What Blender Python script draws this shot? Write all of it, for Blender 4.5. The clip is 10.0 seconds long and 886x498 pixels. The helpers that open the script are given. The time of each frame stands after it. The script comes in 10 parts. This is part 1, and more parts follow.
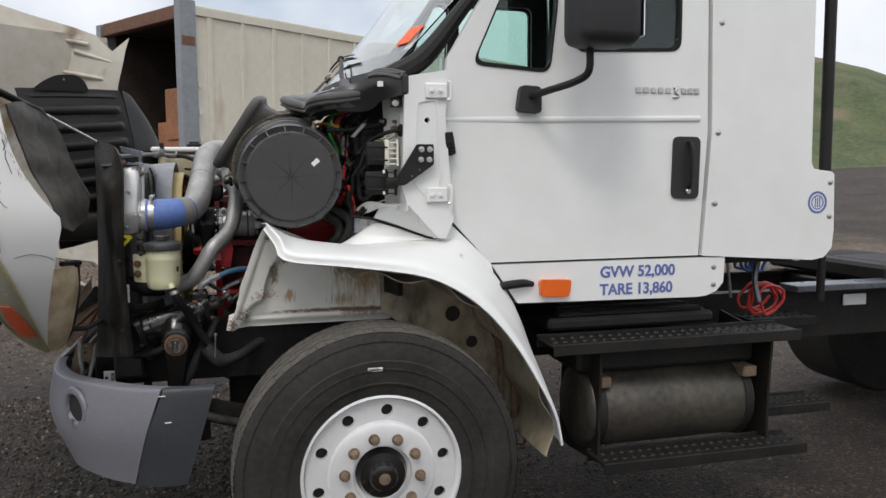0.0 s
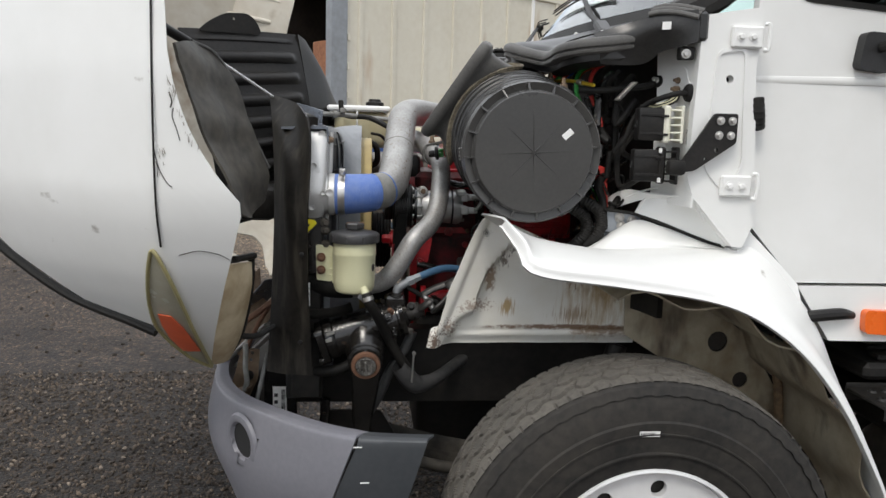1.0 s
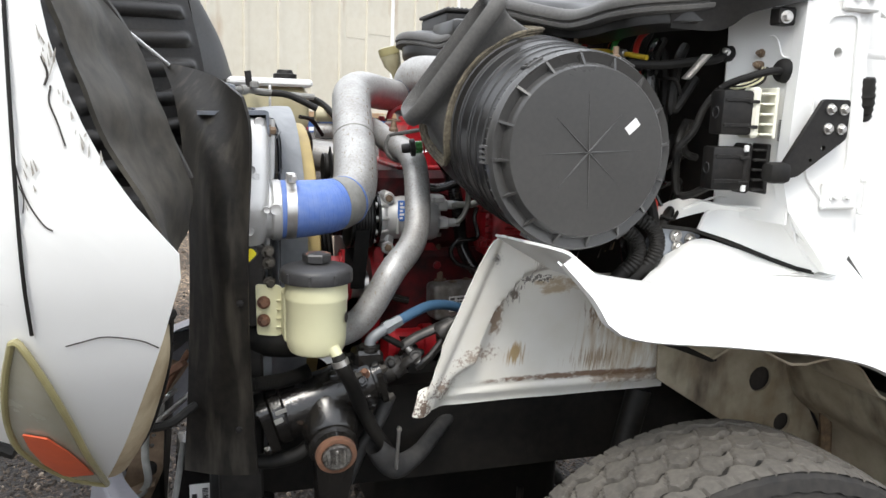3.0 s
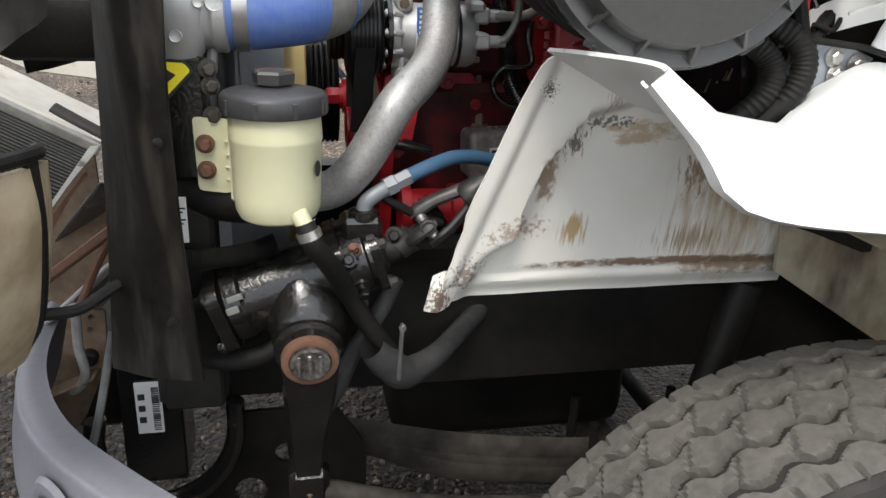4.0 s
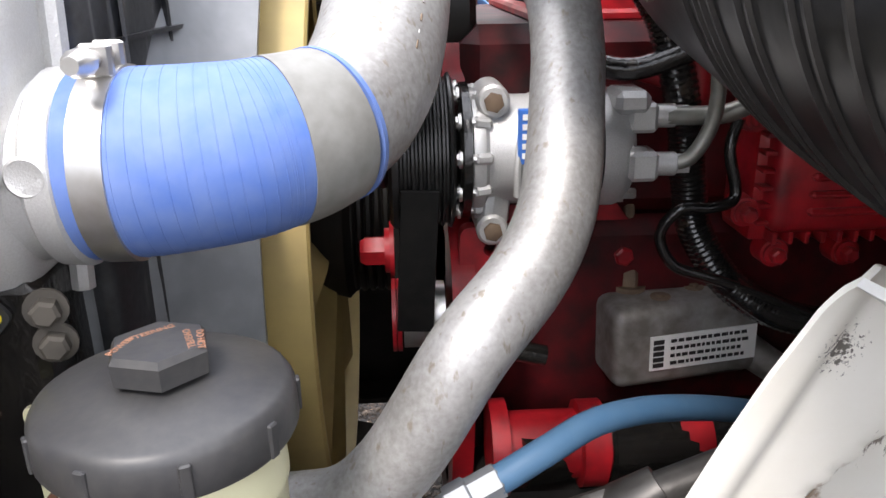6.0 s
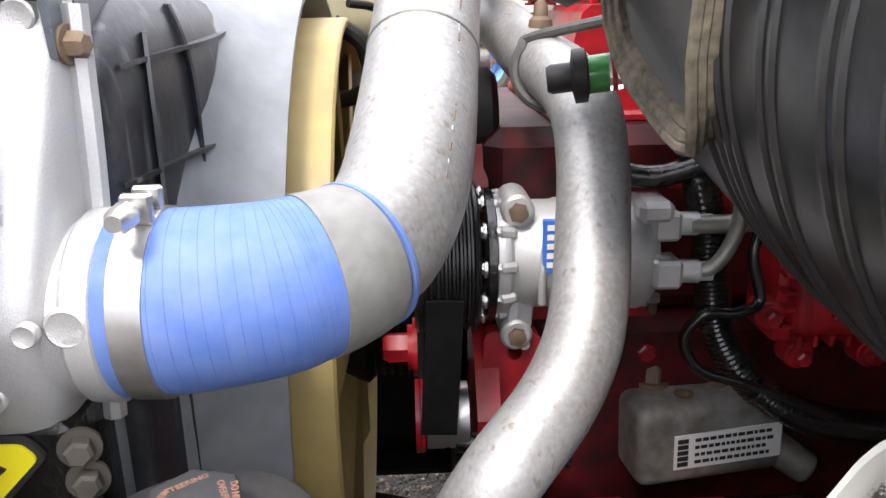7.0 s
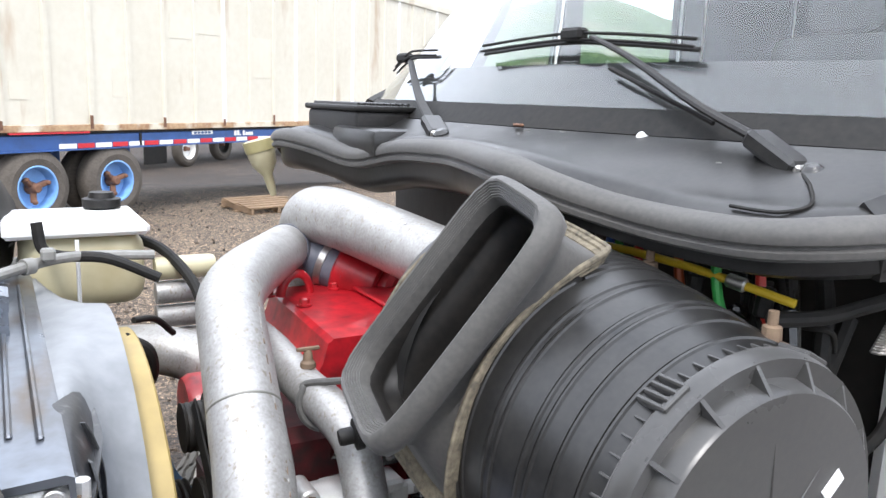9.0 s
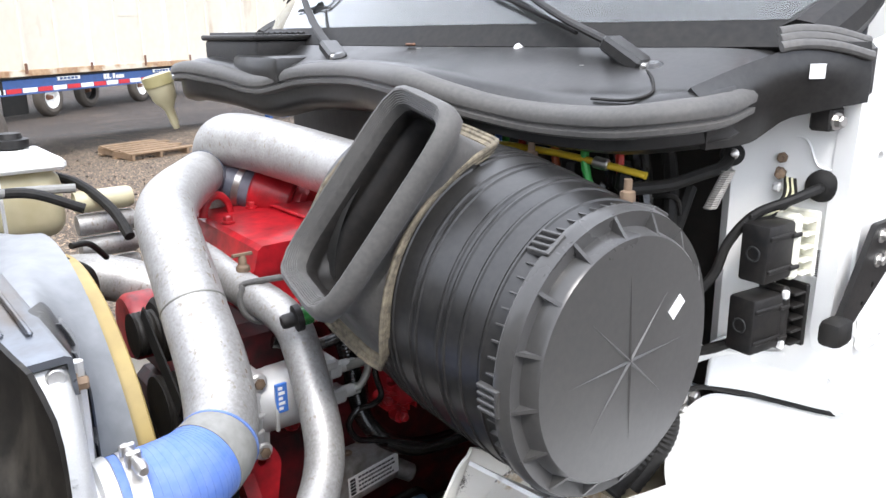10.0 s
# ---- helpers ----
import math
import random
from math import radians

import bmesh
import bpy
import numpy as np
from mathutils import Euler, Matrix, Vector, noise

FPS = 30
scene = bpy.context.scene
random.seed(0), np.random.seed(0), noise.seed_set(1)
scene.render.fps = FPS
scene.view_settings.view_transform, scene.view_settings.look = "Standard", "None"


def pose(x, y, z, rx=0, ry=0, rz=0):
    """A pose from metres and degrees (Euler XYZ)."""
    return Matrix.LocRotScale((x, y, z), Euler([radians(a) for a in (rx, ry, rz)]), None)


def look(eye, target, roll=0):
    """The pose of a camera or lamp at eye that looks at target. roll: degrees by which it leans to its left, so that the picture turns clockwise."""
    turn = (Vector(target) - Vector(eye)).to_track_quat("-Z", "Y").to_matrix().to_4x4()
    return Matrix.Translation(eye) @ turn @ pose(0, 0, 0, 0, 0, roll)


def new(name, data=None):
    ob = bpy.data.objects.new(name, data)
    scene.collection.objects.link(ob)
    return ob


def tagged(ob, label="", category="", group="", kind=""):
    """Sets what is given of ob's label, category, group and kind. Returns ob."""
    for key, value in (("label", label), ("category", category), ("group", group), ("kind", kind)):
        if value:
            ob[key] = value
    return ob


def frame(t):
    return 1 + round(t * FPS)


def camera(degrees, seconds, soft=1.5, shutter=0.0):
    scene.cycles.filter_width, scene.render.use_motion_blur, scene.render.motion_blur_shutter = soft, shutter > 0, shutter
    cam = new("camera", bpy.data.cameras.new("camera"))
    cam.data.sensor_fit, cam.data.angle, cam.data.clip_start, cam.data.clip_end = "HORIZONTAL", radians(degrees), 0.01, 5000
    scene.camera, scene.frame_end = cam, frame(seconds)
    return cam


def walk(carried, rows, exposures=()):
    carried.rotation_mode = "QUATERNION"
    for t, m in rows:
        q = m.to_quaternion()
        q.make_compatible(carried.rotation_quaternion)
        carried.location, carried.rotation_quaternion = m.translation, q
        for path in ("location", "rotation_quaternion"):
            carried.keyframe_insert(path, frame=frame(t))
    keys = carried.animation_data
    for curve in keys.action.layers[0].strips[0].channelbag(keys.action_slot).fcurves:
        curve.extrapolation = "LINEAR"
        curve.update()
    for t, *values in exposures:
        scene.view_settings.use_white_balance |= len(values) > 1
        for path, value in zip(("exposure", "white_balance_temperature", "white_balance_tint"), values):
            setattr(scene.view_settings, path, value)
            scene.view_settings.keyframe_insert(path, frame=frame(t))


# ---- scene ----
# camera and walk
cam = camera(59.5, 10.0)
PATH = [
    (0, (-0.488, -2.725, 1.606), (0.017, -0.799, 1.421), -0.4),
    (0.5, (-0.579, -2.199, 1.625), (-0.366, -0.23, 1.347), 1.2),
    (1, (-0.767, -1.816, 1.652), (-0.562, 0.152, 1.364), 1.6),
    (1.5, (-0.806, -1.437, 1.644), (-0.569, 0.533, 1.399), 0.4),
    (2, (-0.913, -1.189, 1.697), (-0.608, 0.768, 1.42), 1.4),
    (2.5, (-1.049, -1.123, 1.71), (-0.502, 0.778, 1.418), 1.6),
    (2.7, (-1.066, -1.109, 1.705), (-0.454, 0.771, 1.404), 1.9),
    (3.8, (-0.815, -0.652, 1.569), (-0.351, 1.19, 0.946), 1.8),
    (4, (-0.781, -0.551, 1.532), (-0.391, 1.283, 0.836), 2.2),
    (4.5, (-0.801, -0.325, 1.499), (-0.52, 1.469, 0.662), 1.4),
    (5, (-0.765, -0.109, 1.545), (-0.487, 1.681, 0.697), 0.9),
    (5.5, (-0.656, 0.099, 1.569), (-0.5, 1.951, 0.83), 0.7),
    (5.7, (-0.646, 0.139, 1.576), (-0.535, 2.003, 0.86), -0.5),
    (6.8, (-0.663, 0.205, 1.625), (-0.566, 2.103, 1.003), -1.4),
    (7, (-0.661, 0.194, 1.65), (-0.585, 2.101, 1.05), -1.0),
    (7.5, (-0.695, 0.145, 1.69), (-0.554, 2.073, 1.178), -0.3),
    (8, (-0.792, 0.044, 1.754), (-0.241, 1.922, 1.34), 2.1),
    (8.5, (-0.887, -0.041, 1.87), (-0.04, 1.741, 1.545), 3.8),
    (9, (-0.93, -0.084, 2.047), (0.057, 1.614, 1.671), 2.0),
    (9.5, (-0.998, -0.135, 2.116), (0.014, 1.499, 1.563), -0.3),
    (10, (-1.063, -0.228, 2.034), (0.132, 1.281, 1.492), -0.7),
]
EXPOSURES = [(0.0, -0.16, 6650, 11), (0.5, -0.10, 6650, 10), (1.0, 0.14, 6700, 10), (1.5, 0.5, 6700, 10), (2.5, 0.8, 6600, 10), (4.0, 0.79, 6650, 10), (4.5, 1.4, 6500, 10), (5.0, 1.78, 6500, 11), (5.5, 1.6, 6600, 14), (7.0, 1.45, 6650, 15), (7.5, 1.54, 6650, 15), (8.0, 1.38, 6450, 13), (9.0, 1.2, 6300, 12), (10.0, 1.3, 6350, 13)]
walk(cam, [(t, look(eye, target, roll)) for t, eye, target, roll in PATH], EXPOSURES)

# world, sun
world = bpy.data.worlds.new("overcast")
scene.world = world
world.use_nodes = True
wn, wl = world.node_tree.nodes, world.node_tree.links
wn.clear()
sky = wn.new("ShaderNodeTexSky")
sky.sky_type, sky.sun_disc = "NISHITA", False
sky.sun_elevation, sky.sun_rotation = radians(52), radians(200)
cloud_at = wn.new("ShaderNodeTexCoord")
cloud = wn.new("ShaderNodeTexNoise")
cloud.inputs["Scale"].default_value, cloud.inputs["Detail"].default_value = 2.2, 6
cloud_ramp = wn.new("ShaderNodeValToRGB")
cloud_ramp.color_ramp.elements[0].position, cloud_ramp.color_ramp.elements[0].color = 0.30, (0.25, 0.25, 0.25, 1)
cloud_ramp.color_ramp.elements[1].position, cloud_ramp.color_ramp.elements[1].color = 0.50, (1, 1, 1, 1)
cloud_white = wn.new("ShaderNodeMix")
cloud_white.data_type = "RGBA"
cloud_white.inputs[7].default_value = (9.3, 9.8, 10.6, 1)
sky_out = wn.new("ShaderNodeBackground")
sky_out.inputs["Strength"].default_value = 0.10
world_out = wn.new("ShaderNodeOutputWorld")
height = wn.new("ShaderNodeSeparateXYZ")
wl.new(cloud_at.outputs["Generated"], height.inputs[0])
zenith = wn.new("ShaderNodeMapRange")
zenith.inputs["From Min"].default_value, zenith.inputs["From Max"].default_value = 0.0, 1.0
zenith.inputs["To Min"].default_value, zenith.inputs["To Max"].default_value = 0.098, 0.165
wl.new(height.outputs["Z"], zenith.inputs["Value"])
wl.new(zenith.outputs["Result"], sky_out.inputs["Strength"])
wl.new(cloud_at.outputs["Generated"], cloud.inputs["Vector"])
wl.new(cloud.outputs["Fac"], cloud_ramp.inputs["Fac"])
wl.new(cloud_ramp.outputs["Color"], cloud_white.inputs["Factor"])
wl.new(sky.outputs["Color"], cloud_white.inputs[6])
wl.new(cloud_white.outputs[2], sky_out.inputs["Color"])
wl.new(sky_out.outputs["Background"], world_out.inputs["Surface"])
sun = new("sun", bpy.data.lights.new("sun", "SUN"))
sun.data.energy, sun.data.angle, sun.data.color = 1.3, radians(14), (1.0, 0.96, 0.9)
sun.matrix_world = look((-3, -6, 9), (0, 0, 0))


# materials
def material(name, base, dark=None, rough=0.5, metal=0.0, grain=40.0, spots=4.0, wear=0.35, bump=0.15, coat=0.0, stain=None, stain_scale=(3, 3, 3), stain_cut=(0.55, 0.7), rough_var=0.1, per_piece=0.0, sheen=0.0, spec=0.5):
    m = bpy.data.materials.new(name)
    m.use_nodes = True
    n, l = m.node_tree.nodes, m.node_tree.links
    b = n["Principled BSDF"]
    at = n.new("ShaderNodeTexCoord")
    fine = n.new("ShaderNodeTexNoise")
    fine.inputs["Scale"].default_value, fine.inputs["Detail"].default_value = grain, 5
    broad = n.new("ShaderNodeTexNoise")
    broad.inputs["Scale"].default_value, broad.inputs["Detail"].default_value, broad.inputs["Roughness"].default_value = spots, 6, 0.6
    l.new(at.outputs["Object"], fine.inputs["Vector"])
    l.new(at.outputs["Object"], broad.inputs["Vector"])
    add = n.new("ShaderNodeMath")
    add.operation = "MULTIPLY_ADD"
    add.inputs[1].default_value = 0.45
    l.new(fine.outputs["Fac"], add.inputs[0])
    half = n.new("ShaderNodeMath")
    half.operation = "MULTIPLY"
    half.inputs[1].default_value = 0.55
    l.new(broad.outputs["Fac"], half.inputs[0])
    l.new(half.outputs[0], add.inputs[2])
    ramp = n.new("ShaderNodeMapRange")
    ramp.inputs["From Min"].default_value, ramp.inputs["From Max"].default_value = 0.36, 0.64
    ramp.inputs["To Max"].default_value = wear
    l.new(add.outputs[0], ramp.inputs["Value"])
    mix = n.new("ShaderNodeMix")
    mix.data_type = "RGBA"
    mix.inputs[6].default_value = (*base, 1)
    mix.inputs[7].default_value = (*(dark or [c * 0.45 for c in base]), 1)
    l.new(ramp.outputs["Result"], mix.inputs["Factor"])
    colour = mix.outputs[2]
    if stain:
        place = n.new("ShaderNodeMapping")
        place.inputs["Scale"].default_value = stain_scale
        l.new(at.outputs["Object"], place.inputs["Vector"])
        sn = n.new("ShaderNodeTexNoise")
        sn.inputs["Scale"].default_value, sn.inputs["Detail"].default_value = 1.0, 7
        l.new(place.outputs["Vector"], sn.inputs["Vector"])
        cut = n.new("ShaderNodeMapRange")
        cut.inputs["From Min"].default_value, cut.inputs["From Max"].default_value = stain_cut
        l.new(sn.outputs["Fac"], cut.inputs["Value"])
        over = n.new("ShaderNodeMix")
        over.data_type = "RGBA"
        over.inputs[7].default_value = (*stain, 1)
        l.new(cut.outputs["Result"], over.inputs["Factor"])
        l.new(colour, over.inputs[6])
        colour = over.outputs[2]
    if per_piece:
        info = n.new("ShaderNodeObjectInfo")
        vary = n.new("ShaderNodeMapRange")
        vary.inputs["To Min"].default_value, vary.inputs["To Max"].default_value = 1 - per_piece, 1 + per_piece
        l.new(info.outputs["Random"], vary.inputs["Value"])
        hsv = n.new("ShaderNodeHueSaturation")
        l.new(vary.outputs["Result"], hsv.inputs["Value"])
        l.new(colour, hsv.inputs["Color"])
        colour = hsv.outputs["Color"]
    l.new(colour, b.inputs["Base Color"])
    rr = n.new("ShaderNodeMapRange")
    rr.inputs["To Min"].default_value, rr.inputs["To Max"].default_value = max(0.03, rough - rough_var), min(1, rough + rough_var)
    l.new(broad.outputs["Fac"], rr.inputs["Value"])
    l.new(rr.outputs["Result"], b.inputs["Roughness"])
    b.inputs["Metallic"].default_value, b.inputs["Specular IOR Level"].default_value = metal, spec
    b.inputs["Sheen Weight"].default_value, b.inputs["Sheen Roughness"].default_value = sheen, 0.45
    b.inputs["Coat Weight"].default_value, b.inputs["Coat Roughness"].default_value = coat, 0.06
    if bump:
        bp = n.new("ShaderNodeBump")
        bp.inputs["Strength"].default_value, bp.inputs["Distance"].default_value = bump, 0.002
        l.new(fine.outputs["Fac"], bp.inputs["Height"])
        l.new(bp.outputs["Normal"], b.inputs["Normal"])
    return m


def gravel_material(name):
    m = material(name, (0.095, 0.08, 0.066), (0.035, 0.03, 0.026), 0.85, grain=60, spots=12, wear=0.9, bump=0.4)
    n, l = m.node_tree.nodes, m.node_tree.links
    geo = n.new("ShaderNodeNewGeometry")
    tone = n.new("ShaderNodeValToRGB")
    tone.color_ramp.elements[0].color = (0.4, 0.38, 0.36, 1)
    tone.color_ramp.elements[1].color = (3.4, 3.3, 3.1, 1)
    for pos, col in ((0.45, (0.75, 0.68, 0.62, 1)), (0.8, (1.3, 1.15, 1.0, 1)), (0.93, (2.0, 1.8, 1.6, 1))):
        tone.color_ramp.elements.new(pos).color = col
    mul = n.new("ShaderNodeMix")
    mul.data_type, mul.blend_type = "RGBA", "MULTIPLY"
    mul.inputs["Factor"].default_value = 1.0
    b = n["Principled BSDF"]
    src = b.inputs["Base Color"].links[0].from_socket
    l.new(geo.outputs["Random Per Island"], tone.inputs["Fac"])
    l.new(src, mul.inputs[6])
    l.new(tone.outputs["Color"], mul.inputs[7])
    l.new(mul.outputs[2], b.inputs["Base Color"])
    return m


def pebbled(m, scale, depth):
    """Break a ground up into stones: each cell its own tone, joints low."""
    n, l = m.node_tree.nodes, m.node_tree.links
    b = n["Principled BSDF"]
    at = n.new("ShaderNodeTexCoord")
    src = b.inputs["Base Color"].links[0].from_socket
    height = None
    for k, sc in enumerate((scale, scale * 2.7)):
        cell = n.new("ShaderNodeTexVoronoi")
        cell.inputs["Scale"].default_value = sc
        l.new(at.outputs["Object"], cell.inputs["Vector"])
        grey = n.new("ShaderNodeSeparateColor")
        l.new(cell.outputs["Color"], grey.inputs[0])
        tone = n.new("ShaderNodeValToRGB")
        tone.color_ramp.elements[0].color = (0.25, 0.24, 0.23, 1)
        tone.color_ramp.elements[1].color = (3.2, 3.0, 2.7, 1)
        tone.color_ramp.elements.new(0.6).color = (0.8, 0.78, 0.75, 1)
        tone.color_ramp.elements.new(0.9).color = (1.7, 1.55, 1.4, 1)
        l.new(grey.outputs[k], tone.inputs["Fac"])
        mul = n.new("ShaderNodeMix")
        mul.data_type, mul.blend_type = "RGBA", "MULTIPLY"
        mul.inputs["Factor"].default_value = 0.85
        l.new(src, mul.inputs[6])
        l.new(tone.outputs["Color"], mul.inputs[7])
        src = mul.outputs[2]
        if k == 0:
            height = cell.outputs["Distance"]
    l.new(src, b.inputs["Base Color"])
    bump = n.new("ShaderNodeBump")
    bump.invert = True
    bump.inputs["Strength"].default_value, bump.inputs["Distance"].default_value = 1.0, depth
    l.new(height, bump.inputs["Height"])
    l.new(b.inputs["Normal"].links[0].from_socket, bump.inputs["Normal"])
    l.new(bump.outputs["Normal"], b.inputs["Normal"])


def glass(name, tint, rough=0.0):
    m = bpy.data.materials.new(name)
    m.use_nodes = True
    b = m.node_tree.nodes["Principled BSDF"]
    b.inputs["Base Color"].default_value = (*tint, 1)
    b.inputs["Transmission Weight"].default_value, b.inputs["Roughness"].default_value, b.inputs["IOR"].default_value = 1.0, rough, 1.45
    return m


WHITE = material("white_paint", (0.80, 0.80, 0.78), (0.70, 0.70, 0.67), 0.32, grain=6, spots=1.5, wear=0.5, bump=0.0, coat=0.35)
WHITE_WORN = material("scratched_white_paint", (0.80, 0.80, 0.78), (0.72, 0.72, 0.69), 0.38, grain=8, spots=2.5, wear=0.5, bump=0.02, coat=0.2, stain=(0.30, 0.28, 0.24), stain_scale=(9, 9, 16), stain_cut=(0.70, 0.78))
LINER = material("rust_streaked_white_paint", (0.89, 0.875, 0.815), (0.82, 0.79, 0.70), 0.42, grain=14, spots=4, wear=0.9, bump=0.05)
GRIME = material("rust_and_road_grime", (0.30, 0.20, 0.11), (0.10, 0.07, 0.05), 0.75, grain=60, spots=14, wear=0.8, bump=0.3)
SCUFF = material("black_scuff", (0.035, 0.03, 0.027), (0.07, 0.06, 0.05), 0.8, grain=80, wear=0.5)
ARCH = material("dirty_cream_paint", (0.55, 0.50, 0.38), (0.26, 0.19, 0.11), 0.55, grain=14, spots=4, wear=0.8, bump=0.1, stain=(0.10, 0.07, 0.05), stain_scale=(7, 7, 3), stain_cut=(0.56, 0.70))
FIBRE = material("dirty_white_fibreglass", (0.56, 0.53, 0.46), (0.4, 0.34, 0.26), 0.6, grain=18, spots=3, wear=0.6, bump=0.2, stain=(0.22, 0.15, 0.09), stain_scale=(5, 5, 5), stain_cut=(0.58, 0.75))
PLASTIC = material("dusty_black_plastic", (0.006, 0.006, 0.0062), (0.026, 0.023, 0.02), 0.5, grain=90, spots=5, wear=0.7, bump=0.08, spec=0.3)
HOUSING = material("chalky_black_plastic", (0.0098, 0.0098, 0.0098), (0.032, 0.0305, 0.0285), 0.33, grain=110, spots=14, wear=0.65, bump=0.05, sheen=0.0)
DUSTSEAM = material("dust_filled_seam", (0.20, 0.17, 0.118), (0.055, 0.048, 0.037), 0.9, grain=120, spots=30, wear=0.9, bump=0.4)
LIDPLASTIC = material("matt_black_plastic", (0.040, 0.039, 0.0375), (0.068, 0.065, 0.060), 0.31, grain=110, spots=4, wear=0.5, bump=0.04, sheen=0.16)
DARK = material("dark_greasy_metal", (0.008, 0.0075, 0.007), (0.032, 0.028, 0.023), 0.55, grain=40, spots=8, wear=0.5, bump=0.3, spec=0.28)
GLOSS = material("wet_black_paint", (0.004, 0.004, 0.0045), (0.020, 0.018, 0.015), 0.19, grain=150, spots=14, wear=0.8, bump=0.55, coat=0.3, stain=(0.05, 0.036, 0.026), stain_scale=(26, 26, 26), stain_cut=(0.62, 0.72))
RUBBER = material("black_rubber", (0.006, 0.006, 0.006), (0.022, 0.02, 0.017), 0.62, grain=70, spots=6, wear=0.7, bump=0.15, spec=0.26)
CHIP = material("chipped_paint_edge", (0.44, 0.42, 0.38), (0.20, 0.18, 0.15), 0.7, grain=200, spots=60, wear=1.0)
INNERFLAP = material("dusty_olive_rubber", (0.020, 0.0185, 0.0155), (0.082, 0.073, 0.059), 0.6, grain=34, spots=6, wear=0.9, bump=0.35, spec=0.3)
FLAPRUBBER = material("scuffed_black_flap", (0.0055, 0.005, 0.0046), (0.022, 0.019, 0.015), 0.5, grain=60, spots=9, wear=0.8, bump=0.15, stain=(0.062, 0.055, 0.044), stain_scale=(30, 30, 5), stain_cut=(0.50, 0.78), spec=0.25)
# block and head: a darker, mottled red than the outer engine parts
ENGINEDARKRED = material("dark_mottled_red_engine_paint", (0.11, 0.006, 0.009), (0.012, 0.006, 0.006), 0.5, grain=30, spots=6, wear=1.0, bump=0.3, spec=0.3)
SLEEVE = material("dusty_dark_sleeve", (0.03, 0.03, 0.031), (0.075, 0.073, 0.07), 0.55, grain=60, spots=9, wear=0.8, bump=0.15)
DUSTSTEEL = material("road_dusted_black_steel", (0.02, 0.019, 0.017), (0.075, 0.067, 0.056), 0.7, grain=30, spots=5, wear=1.0, bump=0.3, spec=0.3)
GREYRUBBER = material("dusty_grey_rubber", (0.050, 0.0485, 0.0465), (0.108, 0.102, 0.092), 0.62, grain=140, spots=9, wear=0.6, bump=0.2, sheen=0.12)
TYRE = material("worn_tyre_rubber", (0.016, 0.0152, 0.0143), (0.045, 0.040, 0.034), 0.75, grain=45, spots=5, wear=0.8, bump=0.25, spec=0.3)
TREAD = material("dusty_tyre_tread", (0.072, 0.066, 0.057), (0.138, 0.124, 0.105), 0.85, grain=80, spots=10, wear=0.7, bump=0.5)
ALLOY = material("cast_aluminium", (0.6, 0.6, 0.59), (0.45, 0.44, 0.42), 0.40, metal=0.5, grain=650, spots=9, wear=0.6, bump=0.25)
PIPE = material("weathered_aluminium_pipe", (0.43, 0.425, 0.415), (0.265, 0.255, 0.24), 0.48, metal=0.5, grain=200, spots=14, wear=0.9, bump=0.2, stain=(0.26, 0.23, 0.19), stain_scale=(130, 130, 60), stain_cut=(0.6, 0.7))
RIM = material("polished_aluminium", (0.88, 0.88, 0.88), (0.74, 0.74, 0.73), 0.24, metal=0.35, grain=30, spots=6, wear=0.5, bump=0.05)
STEEL = material("zinc_plated_steel", (0.6, 0.59, 0.57), (0.38, 0.35, 0.31), 0.35, metal=0.9, grain=80, wear=0.6, bump=0.1)
RUST = material("rusty_steel", (0.19, 0.09, 0.05), (0.09, 0.05, 0.035), 0.8, grain=90, spots=20, wear=0.8, bump=0.5)
RUSTBRACKET = material("rust_stained_bracket", (0.24, 0.17, 0.11), (0.10, 0.065, 0.045), 0.7, metal=0.2, grain=50, spots=9, wear=0.9, bump=0.35)
BLUE = material("blue_silicone", (0.075, 0.155, 0.45), (0.16, 0.235, 0.47), 0.55, grain=60, spots=6, wear=0.8, bump=0.1)
HOSESKYBLUE = material("faded_hose_and_reflected_sky_blue", (0.05, 0.125, 0.225), (0.08, 0.155, 0.24), 0.55, grain=50, wear=0.5)
GREYBAND = material("weathered_grey_band", (0.25, 0.25, 0.235), (0.15, 0.145, 0.13), 0.6, grain=60, spots=16, wear=0.8, bump=0.25)
RED = material("red_engine_enamel", (0.50, 0.012, 0.020), (0.13, 0.006, 0.009), 0.4, grain=35, spots=9, wear=0.95, bump=0.12, coat=0.15)
CREAM = material("yellowed_translucent_plastic", (0.68, 0.665, 0.44), (0.57, 0.54, 0.34), 0.38, grain=9, spots=5, wear=0.6, bump=0.03)
TANKCREAM = material("aged_coolant_tank_plastic", (0.52, 0.48, 0.32), (0.36, 0.31, 0.18), 0.42, grain=14, spots=6, wear=0.7, bump=0.05)
FANYELLOW = material("yellow_fan_plastic", (0.40, 0.30, 0.11), (0.27, 0.20, 0.08), 0.5, grain=20, spots=5, wear=0.7, bump=0.05)
RUSTWORD = material("worn_orange_letters", (0.36, 0.17, 0.10), (0.14, 0.085, 0.06), 0.6, grain=300, spots=60, wear=0.8)
LINEMETAL = material("dull_aluminium_line", (0.30, 0.30, 0.27), (0.17, 0.16, 0.14), 0.42, metal=0.6, grain=60, spots=12, wear=0.8, bump=0.1)
CASTGREY = material("grey_painted_casting", (0.33, 0.36, 0.40), (0.22, 0.235, 0.25), 0.5, grain=40, spots=6, wear=0.7, bump=0.15)
GRIMYCABLE = material("dull_cable_sheath", (0.10, 0.10, 0.095), (0.04, 0.038, 0.035), 0.6, grain=60, spots=12, wear=0.8)
